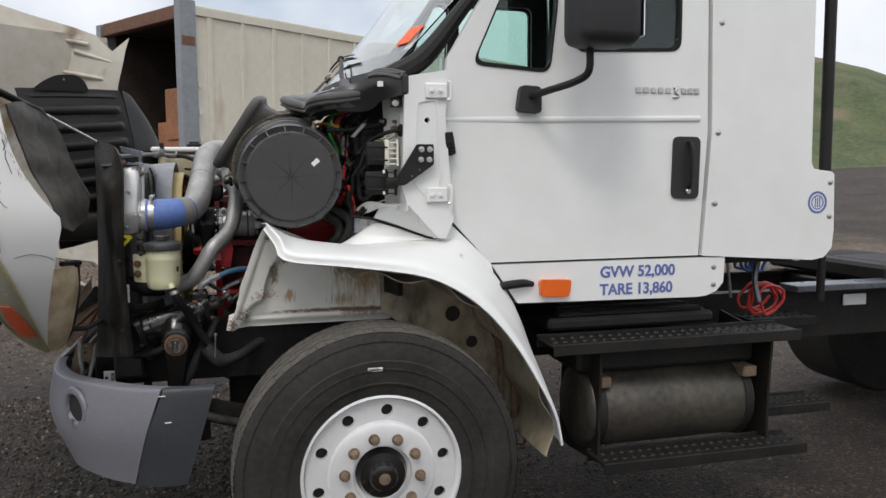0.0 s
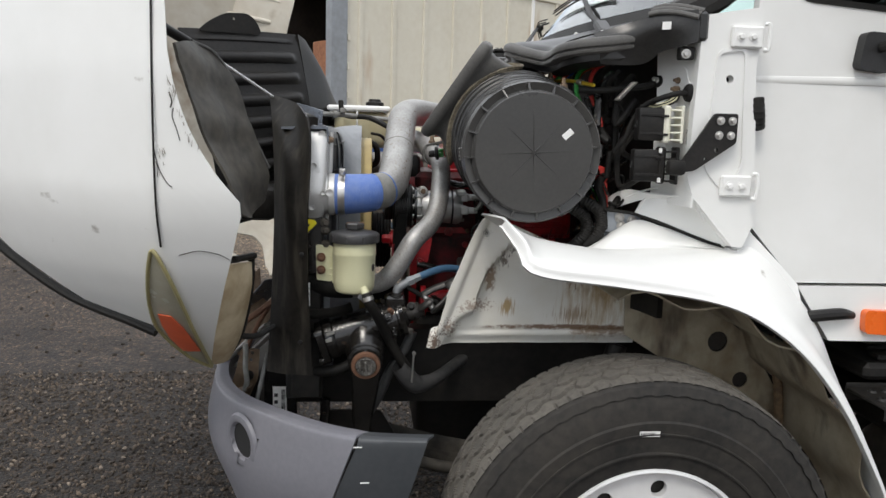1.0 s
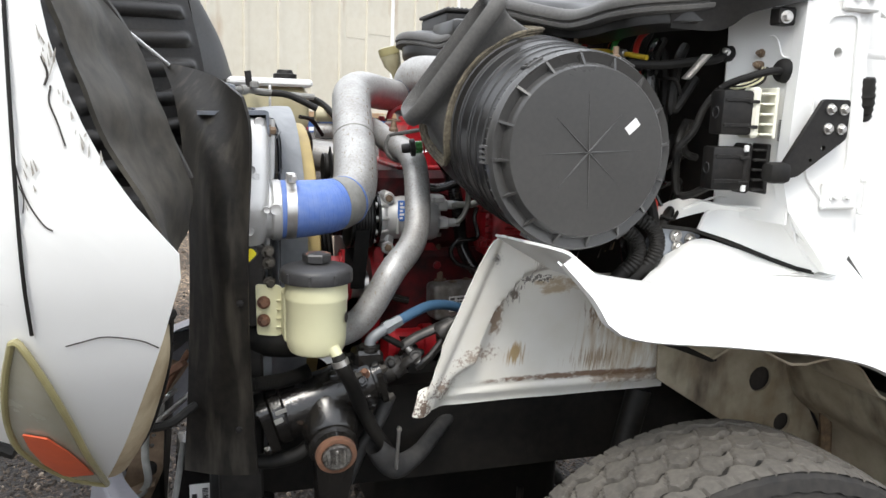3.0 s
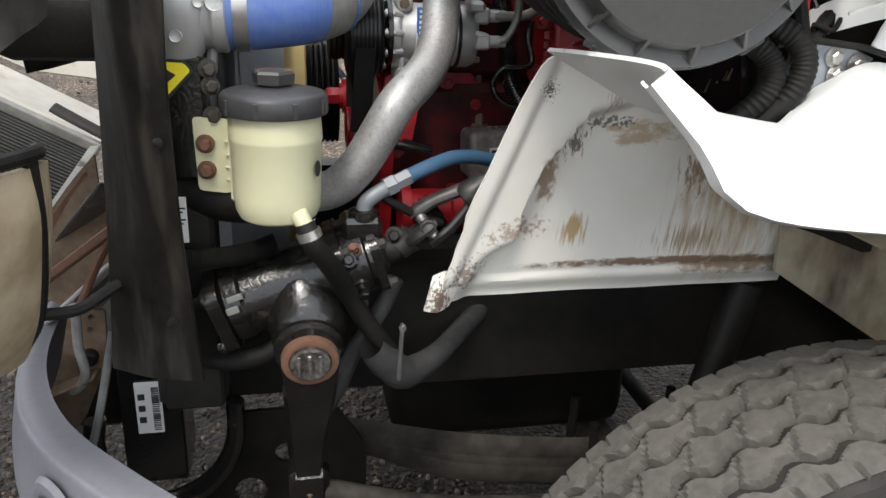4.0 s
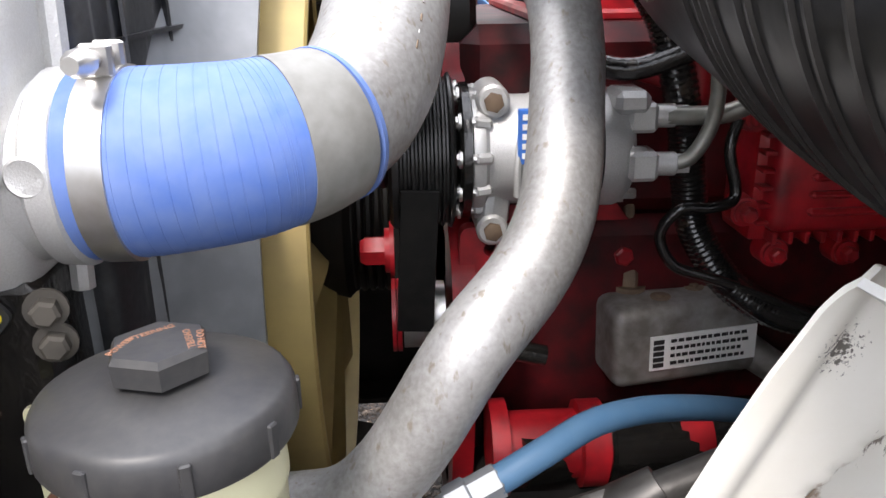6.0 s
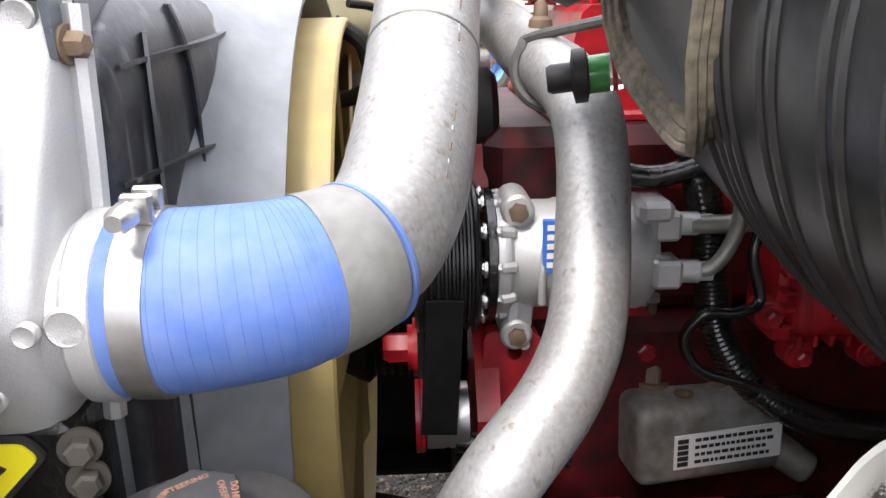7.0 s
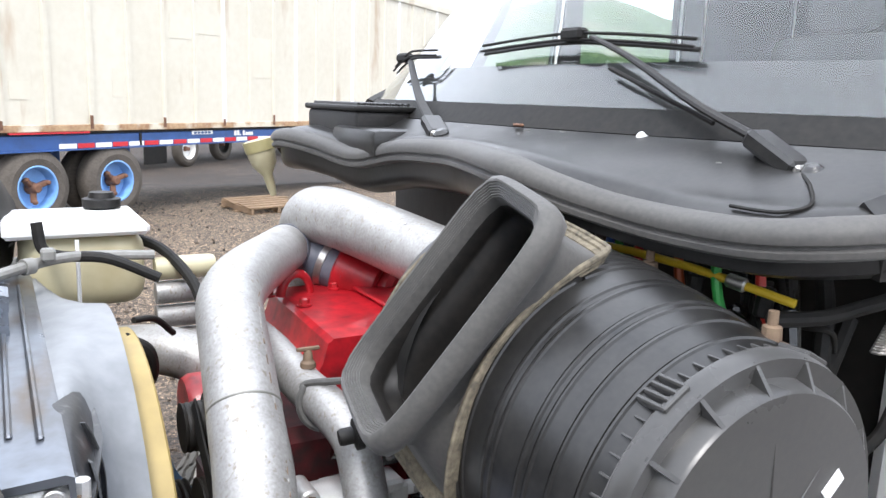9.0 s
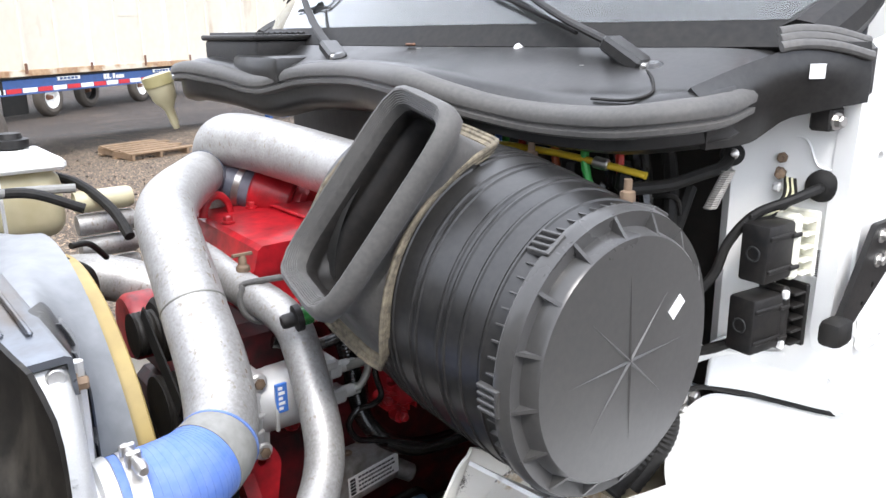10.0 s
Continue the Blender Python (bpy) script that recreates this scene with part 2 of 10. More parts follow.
SHAFTEND = material("grimy_splined_steel", (0.30, 0.285, 0.26), (0.035, 0.03, 0.027), 0.4, metal=0.6, grain=120, spots=45, wear=1.0, bump=0.4)
CAPGREY = material("dusty_cap_plastic", (0.034, 0.034, 0.036), (0.062, 0.06, 0.057), 0.45, grain=140, spots=18, wear=0.7, bump=0.08)
SHROUD = material("weathered_grey_plastic", (0.15, 0.158, 0.168), (0.25, 0.26, 0.27), 0.42, grain=30, spots=5, wear=0.8, bump=0.06)
CORE = material("radiator_fins", (0.045, 0.045, 0.043), (0.025, 0.024, 0.023), 0.6, metal=0.4, grain=160, spots=6, wear=0.7, bump=0.4)
FINPALE = material("dusty_aluminium_fins", (0.085, 0.085, 0.082), (0.05, 0.049, 0.047), 0.5, metal=0.4, grain=160, spots=6, wear=0.7)
PLATE = material("bare_grey_steel_plate", (0.21, 0.235, 0.275), (0.13, 0.133, 0.14), 0.30, metal=0.7, grain=35, spots=6, wear=0.9, bump=0.12, stain=(0.12, 0.09, 0.065), stain_scale=(14, 5, 14), stain_cut=(0.56, 0.72))
BUMPER = material("grey_moulded_plastic", (0.165, 0.165, 0.185), (0.215, 0.21, 0.23), 0.42, grain=60, spots=3, wear=0.6, bump=0.05)
BUMPERDARK = material("darker_grey_plastic", (0.042, 0.047, 0.052), (0.066, 0.068, 0.073), 0.42, grain=60, spots=4, wear=0.6, bump=0.05)
LAMPGLASS = material("clouded_lamp_lens", (0.42, 0.40, 0.33), (0.26, 0.245, 0.17), 0.25, grain=12, spots=4, wear=0.8, bump=0.03, coat=0.4)
SOCKETWHITE = material("ivory_plastic", (0.78, 0.77, 0.66), (0.66, 0.64, 0.52), 0.4, grain=20, wear=0.5, bump=0)
LAMPRIM = material("yellowed_lens_edge", (0.38, 0.34, 0.17), (0.22, 0.19, 0.09), 0.3, grain=20, wear=0.7)
ORANGE = material("orange_lens", (0.80, 0.14, 0.015), (0.62, 0.09, 0.01), 0.28, grain=120, wear=0.5, bump=0.05, coat=0.3)
ORANGEOLD = material("faded_orange_reflector", (0.72, 0.13, 0.05), (0.55, 0.10, 0.05), 0.4, grain=30, wear=0.6)
LAMPBACK = material("dirty_beige_plastic", (0.56, 0.47, 0.32), (0.33, 0.24, 0.14), 0.6, grain=16, spots=8, wear=0.9, bump=0.15)
LABELWHITE = material("white_label", (0.80, 0.80, 0.78), (0.70, 0.70, 0.68), 0.5, grain=30, wear=0.4, bump=0)
INK = material("black_ink", (0.02, 0.02, 0.02), None, 0.6, bump=0)
INKBLUE = material("blue_ink", (0.10, 0.14, 0.36), (0.14, 0.18, 0.42), 0.5, bump=0)
YELLOW = material("yellow_decal", (0.85, 0.72, 0.02), (0.75, 0.60, 0.02), 0.45, grain=20, wear=0.4, bump=0)
GROUND = material("damp_black_gravel", (0.047, 0.033, 0.0235), (0.0115, 0.0088, 0.007), 0.85, grain=150, spots=2.2, wear=1.0, bump=1.0, stain=(0.055, 0.042, 0.032), stain_scale=(0.25, 0.25, 0.25), stain_cut=(0.46, 0.64))
STONE = gravel_material("gravel_stone")
GRASS = material("hill_grass", (0.10, 0.115, 0.045), (0.035, 0.055, 0.022), 0.95, grain=1.2, spots=0.12, wear=1.0, bump=0.0, stain=(0.16, 0.12, 0.08), stain_scale=(0.06, 0.06, 0.15), stain_cut=(0.52, 0.66))
ROCK = material("dark_hill_rock", (0.15, 0.14, 0.13), (0.05, 0.052, 0.045), 0.95, grain=0.6, spots=0.08, wear=1.0, bump=0.0, stain=(0.15, 0.13, 0.045), stain_scale=(0.05, 0.05, 0.08), stain_cut=(0.5, 0.62))
TAN = material("faded_tan_sheet_metal", (0.61, 0.58, 0.49), (0.54, 0.5, 0.405), 0.55, grain=10, spots=0.8, wear=0.8, bump=0.03, stain=(0.33, 0.20, 0.10), stain_scale=(2.2, 2.2, 0.6), stain_cut=(0.62, 0.82))
TANPALE = material("touched_up_tan_paint", (0.62, 0.585, 0.49), (0.55, 0.51, 0.41), 0.55, grain=10, spots=1.5, wear=0.6, bump=0.02)
GREYPOST = material("galvanised_post", (0.26, 0.28, 0.30), (0.18, 0.18, 0.18), 0.5, metal=0.3, grain=15, spots=3, wear=0.7)
TRAILERBLUE = material("blue_chassis_paint", (0.035, 0.10, 0.30), (0.03, 0.07, 0.18), 0.45, grain=12, spots=1.5, wear=0.7)
RIMBLUE = material("light_blue_wheel_paint", (0.20, 0.40, 0.75), (0.12, 0.25, 0.5), 0.45, grain=12, wear=0.6)
RUSTTAN = material("rust_bled_tan_paint", (0.47, 0.33, 0.19), (0.24, 0.12, 0.06), 0.65, grain=25, spots=4, wear=0.9, bump=0.1, stain=(0.60, 0.55, 0.44), stain_scale=(3, 3, 3), stain_cut=(0.5, 0.62))
TRAILTYRE = material("dusty_brown_tyre", (0.062, 0.052, 0.043), (0.11, 0.095, 0.078), 0.85, grain=40, spots=5, wear=0.9, bump=0.3)
REFLECTRED = material("red_reflective_tape", (0.55, 0.03, 0.04), None, 0.35, bump=0)
WOODBOX = material("orange_brown_timber", (0.34, 0.14, 0.06), (0.16, 0.06, 0.03), 0.7, grain=20, spots=3, wear=0.8, bump=0.2)
CABIN = material("dark_cab_trim", (0.02, 0.02, 0.022), (0.03, 0.03, 0.033), 0.7, grain=60, wear=0.5, spec=0.2)
SEATCLOTH = material("grey_seat_cloth", (0.12, 0.12, 0.13), (0.07, 0.07, 0.08), 0.85, grain=120, wear=0.6, bump=0.3)
STICKERORANGE = material("orange_paper_sticker", (0.85, 0.13, 0.03), (0.78, 0.10, 0.02), 0.6, bump=0)
YELLOWTUBE = material("yellow_nylon_tube", (0.72, 0.50, 0.03), (0.6, 0.40, 0.03), 0.4, bump=0)
GREENTUBE = material("green_nylon_tube", (0.05, 0.42, 0.08), None, 0.4, bump=0)
REDTUBE = material("red_nylon_tube", (0.60, 0.04, 0.03), None, 0.4, bump=0)
BLUETUBE = material("blue_nylon_tube", (0.05, 0.17, 0.55), None, 0.4, bump=0)
ORANGETUBE = material("orange_nylon_tube", (0.65, 0.13, 0.03), None, 0.4, bump=0)
GLASS = glass("clear_window_glass", (0.93, 0.97, 0.96))
GLASSTINT = glass("green_tinted_glass", (0.62, 0.80, 0.74))
SIGHT = glass("sight_glass", (0.95, 0.9, 0.88))
MIRRORBLACK = material("textured_black_plastic", (0.016, 0.016, 0.017), (0.028, 0.028, 0.028), 0.55, grain=150, wear=0.5, bump=0.2)


def add_stain(m, centre, radii, colour, scale=(30, 8, 6), cut=(0.45, 0.75), strength=0.9, weight=0.35):
    """A patch of dirt of its own shape: streaky noise inside a soft ellipsoid."""
    n, l = m.node_tree.nodes, m.node_tree.links
    b = n["Principled BSDF"]
    src = b.inputs["Base Color"].links[0].from_socket
    at = n.new("ShaderNodeTexCoord")
    fit = n.new("ShaderNodeVectorMath")
    fit.operation = "SUBTRACT"
    fit.inputs[1].default_value = centre
    div = n.new("ShaderNodeVectorMath")
    div.operation = "DIVIDE"
    div.inputs[1].default_value = radii
    ball = n.new("ShaderNodeTexGradient")
    ball.gradient_type = "SPHERICAL"
    stretch = n.new("ShaderNodeMapping")
    stretch.inputs["Scale"].default_value = scale
    grain = n.new("ShaderNodeTexNoise")
    grain.inputs["Scale"].default_value, grain.inputs["Detail"].default_value, grain.inputs["Roughness"].default_value = 1.0, 8, 0.65
    total = n.new("ShaderNodeMath")
    total.operation = "MULTIPLY_ADD"
    total.inputs[1].default_value = weight
    cutoff = n.new("ShaderNodeMapRange")
    cutoff.inputs["From Min"].default_value, cutoff.inputs["From Max"].default_value = cut[0] + 0.14, cut[1] + 0.14
    cutoff.inputs["To Max"].default_value = strength
    mix = n.new("ShaderNodeMix")
    mix.data_type = "RGBA"
    mix.inputs[7].default_value = (*colour, 1)
    l.new(at.outputs["Object"], fit.inputs[0])
    l.new(fit.outputs[0], div.inputs[0])
    l.new(div.outputs[0], ball.inputs["Vector"])
    l.new(at.outputs["Object"], stretch.inputs["Vector"])
    l.new(stretch.outputs["Vector"], grain.inputs["Vector"])
    l.new(ball.outputs["Fac"], total.inputs[0])
    l.new(grain.outputs["Fac"], total.inputs[2])
    l.new(total.outputs[0], cutoff.inputs["Value"])
    inside = n.new("ShaderNodeMapRange")
    inside.inputs["From Min"].default_value, inside.inputs["From Max"].default_value = 0.02, 0.30
    l.new(ball.outputs["Fac"], inside.inputs["Value"])
    both_ = n.new("ShaderNodeMath")
    both_.operation = "MULTIPLY"
    l.new(cutoff.outputs["Result"], both_.inputs[0])
    l.new(inside.outputs["Result"], both_.inputs[1])
    l.new(both_.outputs[0], mix.inputs["Factor"])
    l.new(src, mix.inputs[6])
    l.new(mix.outputs[2], b.inputs["Base Color"])


RUSTY, OCHRE, SOOT = (0.25, 0.145, 0.07), (0.45, 0.29, 0.10), (0.06, 0.048, 0.038)
for c, r, col, sc, cut, st in (((-0.352, 0.61, 1.200), (0.018, 0.3, 0.050), (0.27, 0.16, 0.08), (60, 8, 38), (0.38, 0.55), 0.8),
                               ((-0.40, 0.61, 1.105), (0.075, 0.3, 0.03), (0.28, 0.17, 0.10), (60, 8, 60), (0.52, 0.64), 0.7),
                               ((-0.19, 0.63, 1.275), (0.070, 0.3, 0.026), OCHRE, (22, 8, 40), (0.46, 0.62), 0.65),
                               ((0.02, 0.66, 1.14), (0.13, 0.3, 0.15), OCHRE, (40, 8, 5), (0.46, 0.72), 0.75),
                               ((0.05, 0.66, 1.19), (0.10, 0.3, 0.09), (0.36, 0.23, 0.10), (26, 8, 12), (0.46, 0.66), 0.65),
                               ((-0.07, 0.66, 1.20), (0.05, 0.3, 0.06), RUSTY, (90, 8, 24), (0.56, 0.66), 0.8),
                               ((-0.29, 0.65, 1.095), (0.034, 0.3, 0.04), OCHRE, (95, 8, 7), (0.50, 0.62), 0.85),
                               ((-0.06, 0.66, 1.07), (0.10, 0.3, 0.05), (0.36, 0.23, 0.11), (120, 8, 7), (0.55, 0.68), 0.75),
                               ((-0.09, 0.67, 1.026), (0.26, 0.3, 0.009), (0.20, 0.11, 0.06), (26, 8, 50), (0.36, 0.56), 0.9),
                               ((0.06, 0.67, 1.015), (0.14, 0.3, 0.022), (0.26, 0.16, 0.09), (24, 8, 40), (0.42, 0.62), 0.8),
                               ((-0.378, 0.6, 1.352), (0.022, 0.3, 0.026), SOOT, (190, 20, 190), (0.60, 0.66), 0.9),
                               ((-0.255, 0.62, 1.293), (0.055, 0.3, 0.013), SOOT, (75, 20, 75), (0.53, 0.60), 0.8),
                               ((-0.31, 0.62, 1.265), (0.03, 0.3, 0.045), (0.13, 0.09, 0.06), (130, 20, 34), (0.57, 0.65), 0.85),
                               ((-0.265, 0.6, 1.335), (0.03, 0.3, 0.04), (0.2, 0.15, 0.11), (150, 20, 16), (0.60, 0.70), 0.6),
                               ((-0.16, 0.55, 1.36), (0.09, 0.3, 0.03), (0.38, 0.29, 0.19), (18, 9, 18), (0.48, 0.64), 0.6),
                               ((-0.53, 0.65, 0.985), (0.03, 0.3, 0.045), (0.14, 0.08, 0.05), (120, 20, 80), (0.52, 0.62), 0.9),
                               ((-0.485, 0.64, 1.03), (0.05, 0.3, 0.05), (0.24, 0.15, 0.10), (80, 20, 80), (0.56, 0.66), 0.8)):
    add_stain(LINER, c, [v * 1.35 for v in r], col, [v * 1.5 for v in sc], cut, st)
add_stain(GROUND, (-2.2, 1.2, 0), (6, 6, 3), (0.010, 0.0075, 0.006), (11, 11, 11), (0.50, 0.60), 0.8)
add_stain(GROUND, (3, 9.5, 0), (10, 6.5, 4), (0.17, 0.14, 0.11), (1.3, 1.3, 1.3), (0.25, 0.60))
pebbled(GROUND, 52, 0.012)


# builders
def thing(name, at, label, category, group=""):
    e = new(name)
    e.location = at
    e.empty_display_size = 0.05
    return tagged(e, label, category, group)


def part(name, bm, mat, parent, label="", smooth=35):
    bmesh.ops.recalc_face_normals(bm, faces=bm.faces)
    me = bpy.data.meshes.new(name)
    for f in bm.faces:
        f.smooth = smooth > 0
    if smooth > 0:
        lim = radians(smooth)
        for e in bm.edges:
            e.smooth = len(e.link_faces) == 2 and e.calc_face_angle(0) < lim
    bm.to_mesh(me)
    bm.free()
    me.materials.append(mat)
    ob = new(name, me)
    if parent is not None:
        ob.parent = parent
        if parent.parent is None:
            ob.matrix_parent_inverse = Matrix.Translation(-parent.location)
    if label:
        ob["label"] = label
    return ob


def structure(name, bm, mat, label, category, smooth=35, kind="structure"):
    return tagged(part(name, bm, mat, None, "", smooth), label, category, "", kind)


def box(bm, lo, hi, bevel=0.004, m=None, seg=1):
    g = bmesh.ops.create_cube(bm, size=1)
    c = [(a + b) / 2 for a, b in zip(lo, hi)]
    s = [max(1e-4, abs(b - a)) for a, b in zip(lo, hi)]
    bmesh.ops.transform(bm, matrix=Matrix.Translation(c) @ Matrix.Diagonal((*s, 1)), verts=g["verts"])
    vs = g["verts"]
    if bevel:
        es = list({e for v in vs for e in v.link_edges})
        r = bmesh.ops.bevel(bm, geom=es, offset=min(bevel, min(s) * 0.4), segments=seg, affect="EDGES", profile=0.5)
        vs = list({v for f in r["faces"] for v in f.verts} | {v for v in vs if v.is_valid})
    if m is not None:
        bmesh.ops.transform(bm, matrix=m, verts=vs)
    return bm


def beam(bm, p, q, w, h, bevel=0.003, up=(0, 0, 1)):
    p, q = Vector(p), Vector(q)
    d = (q - p)
    x = d.normalized()
    y = Vector(up).cross(x).normalized()
    z = x.cross(y)
    m = Matrix((x, y, z)).transposed().to_4x4()
    m.translation = (p + q) / 2
    L = d.length
    return box(bm, (-L / 2, -w / 2, -h / 2), (L / 2, w / 2, h / 2), bevel, m)


def ring(bm, c, u, v, ru, rv, n):
    return [bm.verts.new(c + u * (ru * math.cos(2 * math.pi * i / n)) + v * (rv * math.sin(2 * math.pi * i / n))) for i in range(n)]


def bridge(bm, rings, close=True, cap=(True, True)):
    for a, b in zip(rings, rings[1:]):
        n = len(a)
        for i in range(n if close else n - 1):
            j = (i + 1) % n
            bm.faces.new((a[i], a[j], b[j], b[i]))
    if cap[0]:
        bm.faces.new(rings[0][::-1])
    if cap[1]:
        bm.faces.new(rings[-1])


def lathe(bm, origin, axis, profile, n=32, cap=(True, True)):
    """profile: (along, radius) pairs"""
    axis = Vector(axis).normalized()
    u = axis.orthogonal().normalized()
    v = axis.cross(u)
    o = Vector(origin)
    bridge(bm, [ring(bm, o + axis * a, u, v, max(r, 1e-4), max(r, 1e-4), n) for a, r in profile], True, cap)
    return bm


def cyl(bm, p, q, r, r2=None, n=20, bevel=0.0):
    p, q = Vector(p), Vector(q)
    L = (q - p).length
    r2 = r if r2 is None else r2
    k = min(bevel, L * 0.4, r * 0.5)
    prof = [(0, r), (L, r2)] if not k else [(0, r - k), (k, r), (L - k, r2), (L, r2 - k)]
    return lathe(bm, p, q - p, prof, n)


def curve_points(pts, per=8):
    pts = [Vector(p) for p in pts]
    if len(pts) == 2:
        return [pts[0].lerp(pts[1], i / per) for i in range(per + 1)]
    ext = [pts[0] * 2 - pts[1]] + pts + [pts[-1] * 2 - pts[-2]]
    out = []
    for i in range(1, len(ext) - 2):
        a, b, c, d = ext[i - 1:i + 3]
        for k in range(per):
            t = k / per
            out.append(0.5 * ((2 * b) + (c - a) * t + (2 * a - 5 * b + 4 * c - d) * t * t + (3 * b - a - 3 * c + d) * t ** 3))
    out.append(pts[-1])
    return out


def tube(bm, pts, r, n=12, per=8, cap=(True, True), flat=1.0, ripple=0.0, up=None):
    """r: one radius, or a list along the points"""
    line = curve_points(pts, per)
    m = len(line)
    tangent = [(line[min(i + 1, m - 1)] - line[max(i - 1, 0)]).normalized() for i in range(m)]
    u = (Vector(up).cross(tangent[0]).normalized() if up else tangent[0].orthogonal().normalized())
    rings = []
    for i, p in enumerate(line):
        t = tangent[i]
        u = (u - t * u.dot(t)).normalized()
        v = t.cross(u)
        if isinstance(r, (list, tuple)):
            f = i / (m - 1) * (len(r) - 1)
            k = min(int(f), len(r) - 2)
            rad = r[k] + (r[k + 1] - r[k]) * (f - k)
        else:
            rad = r
        if ripple:
            rad *= 1 + ripple * (1 if i % 2 else -1)
        rings.append(ring(bm, p, u, v, rad, rad * flat, n))
    bridge(bm, rings, True, cap)
    return bm


def plate(bm, outer, holes, at, thick):
    """A flat plate from 2D outlines; at(a, b, depth) gives the place."""
    loops = [outer] + list(holes)
    for d in (0.0, thick):
        es = []
        for lp in loops:
            vs = [bm.verts.new(at(a, b, d)) for a, b in lp]
            es += [bm.edges.new((vs[i], vs[(i + 1) % len(vs)])) for i in range(len(vs))]
        bmesh.ops.triangle_fill(bm, use_beauty=True, use_dissolve=False, edges=es)
    for lp in loops:
        n = len(lp)
        a = [bm.verts.new(at(p, q, 0.0)) for p, q in lp]
        b = [bm.verts.new(at(p, q, thick)) for p, q in lp]
        for i in range(n):
            j = (i + 1) % n
            bm.faces.new((a[i], a[j], b[j], b[i]))
    bmesh.ops.remove_doubles(bm, verts=bm.verts, dist=1e-5)
    return bm


def rounded(pts, r=0.03, n=4):
    """2D outline with its corners rounded"""
    out = []
    m = len(pts)
    for i in range(m):
        p, a, b = (Vector(pts[i]), Vector(pts[i - 1]), Vector(pts[(i + 1) % m]))
        da, db = (a - p), (b - p)
        k = min(r, da.length * 0.45, db.length * 0.45)
        s, e = p + da.normalized() * k, p + db.normalized() * k
        for j in range(n + 1):
            t = j / n
            q = s * (1 - t) ** 2 + p * 2 * t * (1 - t) + e * t * t
            out.append((q.x, q.y))
    return out


def circle(cx, cy, r, n=16):
    return [(cx + r * math.cos(2 * math.pi * i / n), cy + r * math.sin(2 * math.pi * i / n)) for i in range(n)]


def sheet(bm, rows, thick=0.0):
    """A surface through rows of points; given a thickness, a closed slab (pushed along the normals)."""
    vs = [[bm.verts.new(p) for p in r] for r in rows]
    fs = [bm.faces.new((vs[i][j], vs[i][j + 1], vs[i + 1][j + 1], vs[i + 1][j])) for i in range(len(vs) - 1) for j in range(len(vs[0]) - 1)]
    if thick:
        bmesh.ops.recalc_face_normals(bm, faces=fs)
        bmesh.ops.solidify(bm, geom=fs, thickness=thick)
    return bm


def resample(pts, n):
    line = curve_points(pts, 12)
    d = [0.0]
    for a, b in zip(line, line[1:]):
        d.append(d[-1] + (b - a).length)
    out, k = [], 0
    for i in range(n):
        s = d[-1] * i / (n - 1)
        while k < len(d) - 2 and d[k + 1] < s:
            k += 1
        f = (s - d[k]) / max(1e-9, d[k + 1] - d[k])
        out.append(line[k].lerp(line[k + 1], min(1, max(0, f))))
    return out


def loft(bm, curves, n=30, per=4, thick=0.0):
    cs = [resample(c, n) for c in curves]
    cols = [curve_points([c[i] for c in cs], per) for i in range(n)]
    return sheet(bm, cols, thick)


def sweep(bm, line, profile, n=60):
    """Carry a profile of (outward, up) pairs along a line; outward is level, on the line's left."""
    pts = resample(line, n)
    rings = []
    for i, p in enumerate(pts):
        t = pts[min(i + 1, n - 1)] - pts[max(i - 1, 0)]
        o = Vector((-t.y, t.x, 0)).normalized()
        rings.append([bm.verts.new(p + o * a + Vector((0, 0, b))) for a, b in profile])
    bridge(bm, rings, True, (True, True))
    return bm


def hexbolt(bm, p, axis, r=0.009, h=0.008, washer=True):
    axis = Vector(axis).normalized()
    p = Vector(p)
    if washer:
        cyl(bm, p, p + axis * h * 0.3, r * 1.45, n=16)
    lathe(bm, p + axis * h * 0.25, axis, [(0, r), (h * 0.8, r), (h, r * 0.75)], 6)
    return bm


def ramp(x, a, b):
    t = min(1, max(0, (x - a) / (b - a)))
    return t * t * (3 - 2 * t)


def interp(x, table):
    for (a, u), (b, v) in zip(table, table[1:]):
        if x <= b:
            return u + (v - u) * min(1, max(0, (x - a) / (b - a)))
    return table[-1][1]


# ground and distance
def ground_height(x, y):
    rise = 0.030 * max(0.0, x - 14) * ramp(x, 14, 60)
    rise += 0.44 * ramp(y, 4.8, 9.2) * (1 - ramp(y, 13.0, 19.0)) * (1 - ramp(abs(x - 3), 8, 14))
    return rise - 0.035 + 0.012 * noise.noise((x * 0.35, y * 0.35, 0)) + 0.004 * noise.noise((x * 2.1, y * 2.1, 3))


bm = bmesh.new()
lines = sorted({round(v, 3) for v in ([-600, -300, -150, -80, -45, -30, -22] + [-16 + 0.4 * i for i in range(81)] + [18, 22, 28, 36, 50, 75, 120, 200, 350, 600])})
fine = [-600, -300, -150, -80, -45, -30, -22, -16, -12, -9, -7] + [-5.5 + 0.22 * i for i in range(52)] + [6.5, 7.5, 8.4, 9.2, 10, 11, 12, 13, 14, 15, 16.5, 18, 20, 22, 25, 28, 36, 50, 75, 120, 200, 350, 600]
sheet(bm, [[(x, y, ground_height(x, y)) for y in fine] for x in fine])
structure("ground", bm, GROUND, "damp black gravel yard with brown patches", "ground")


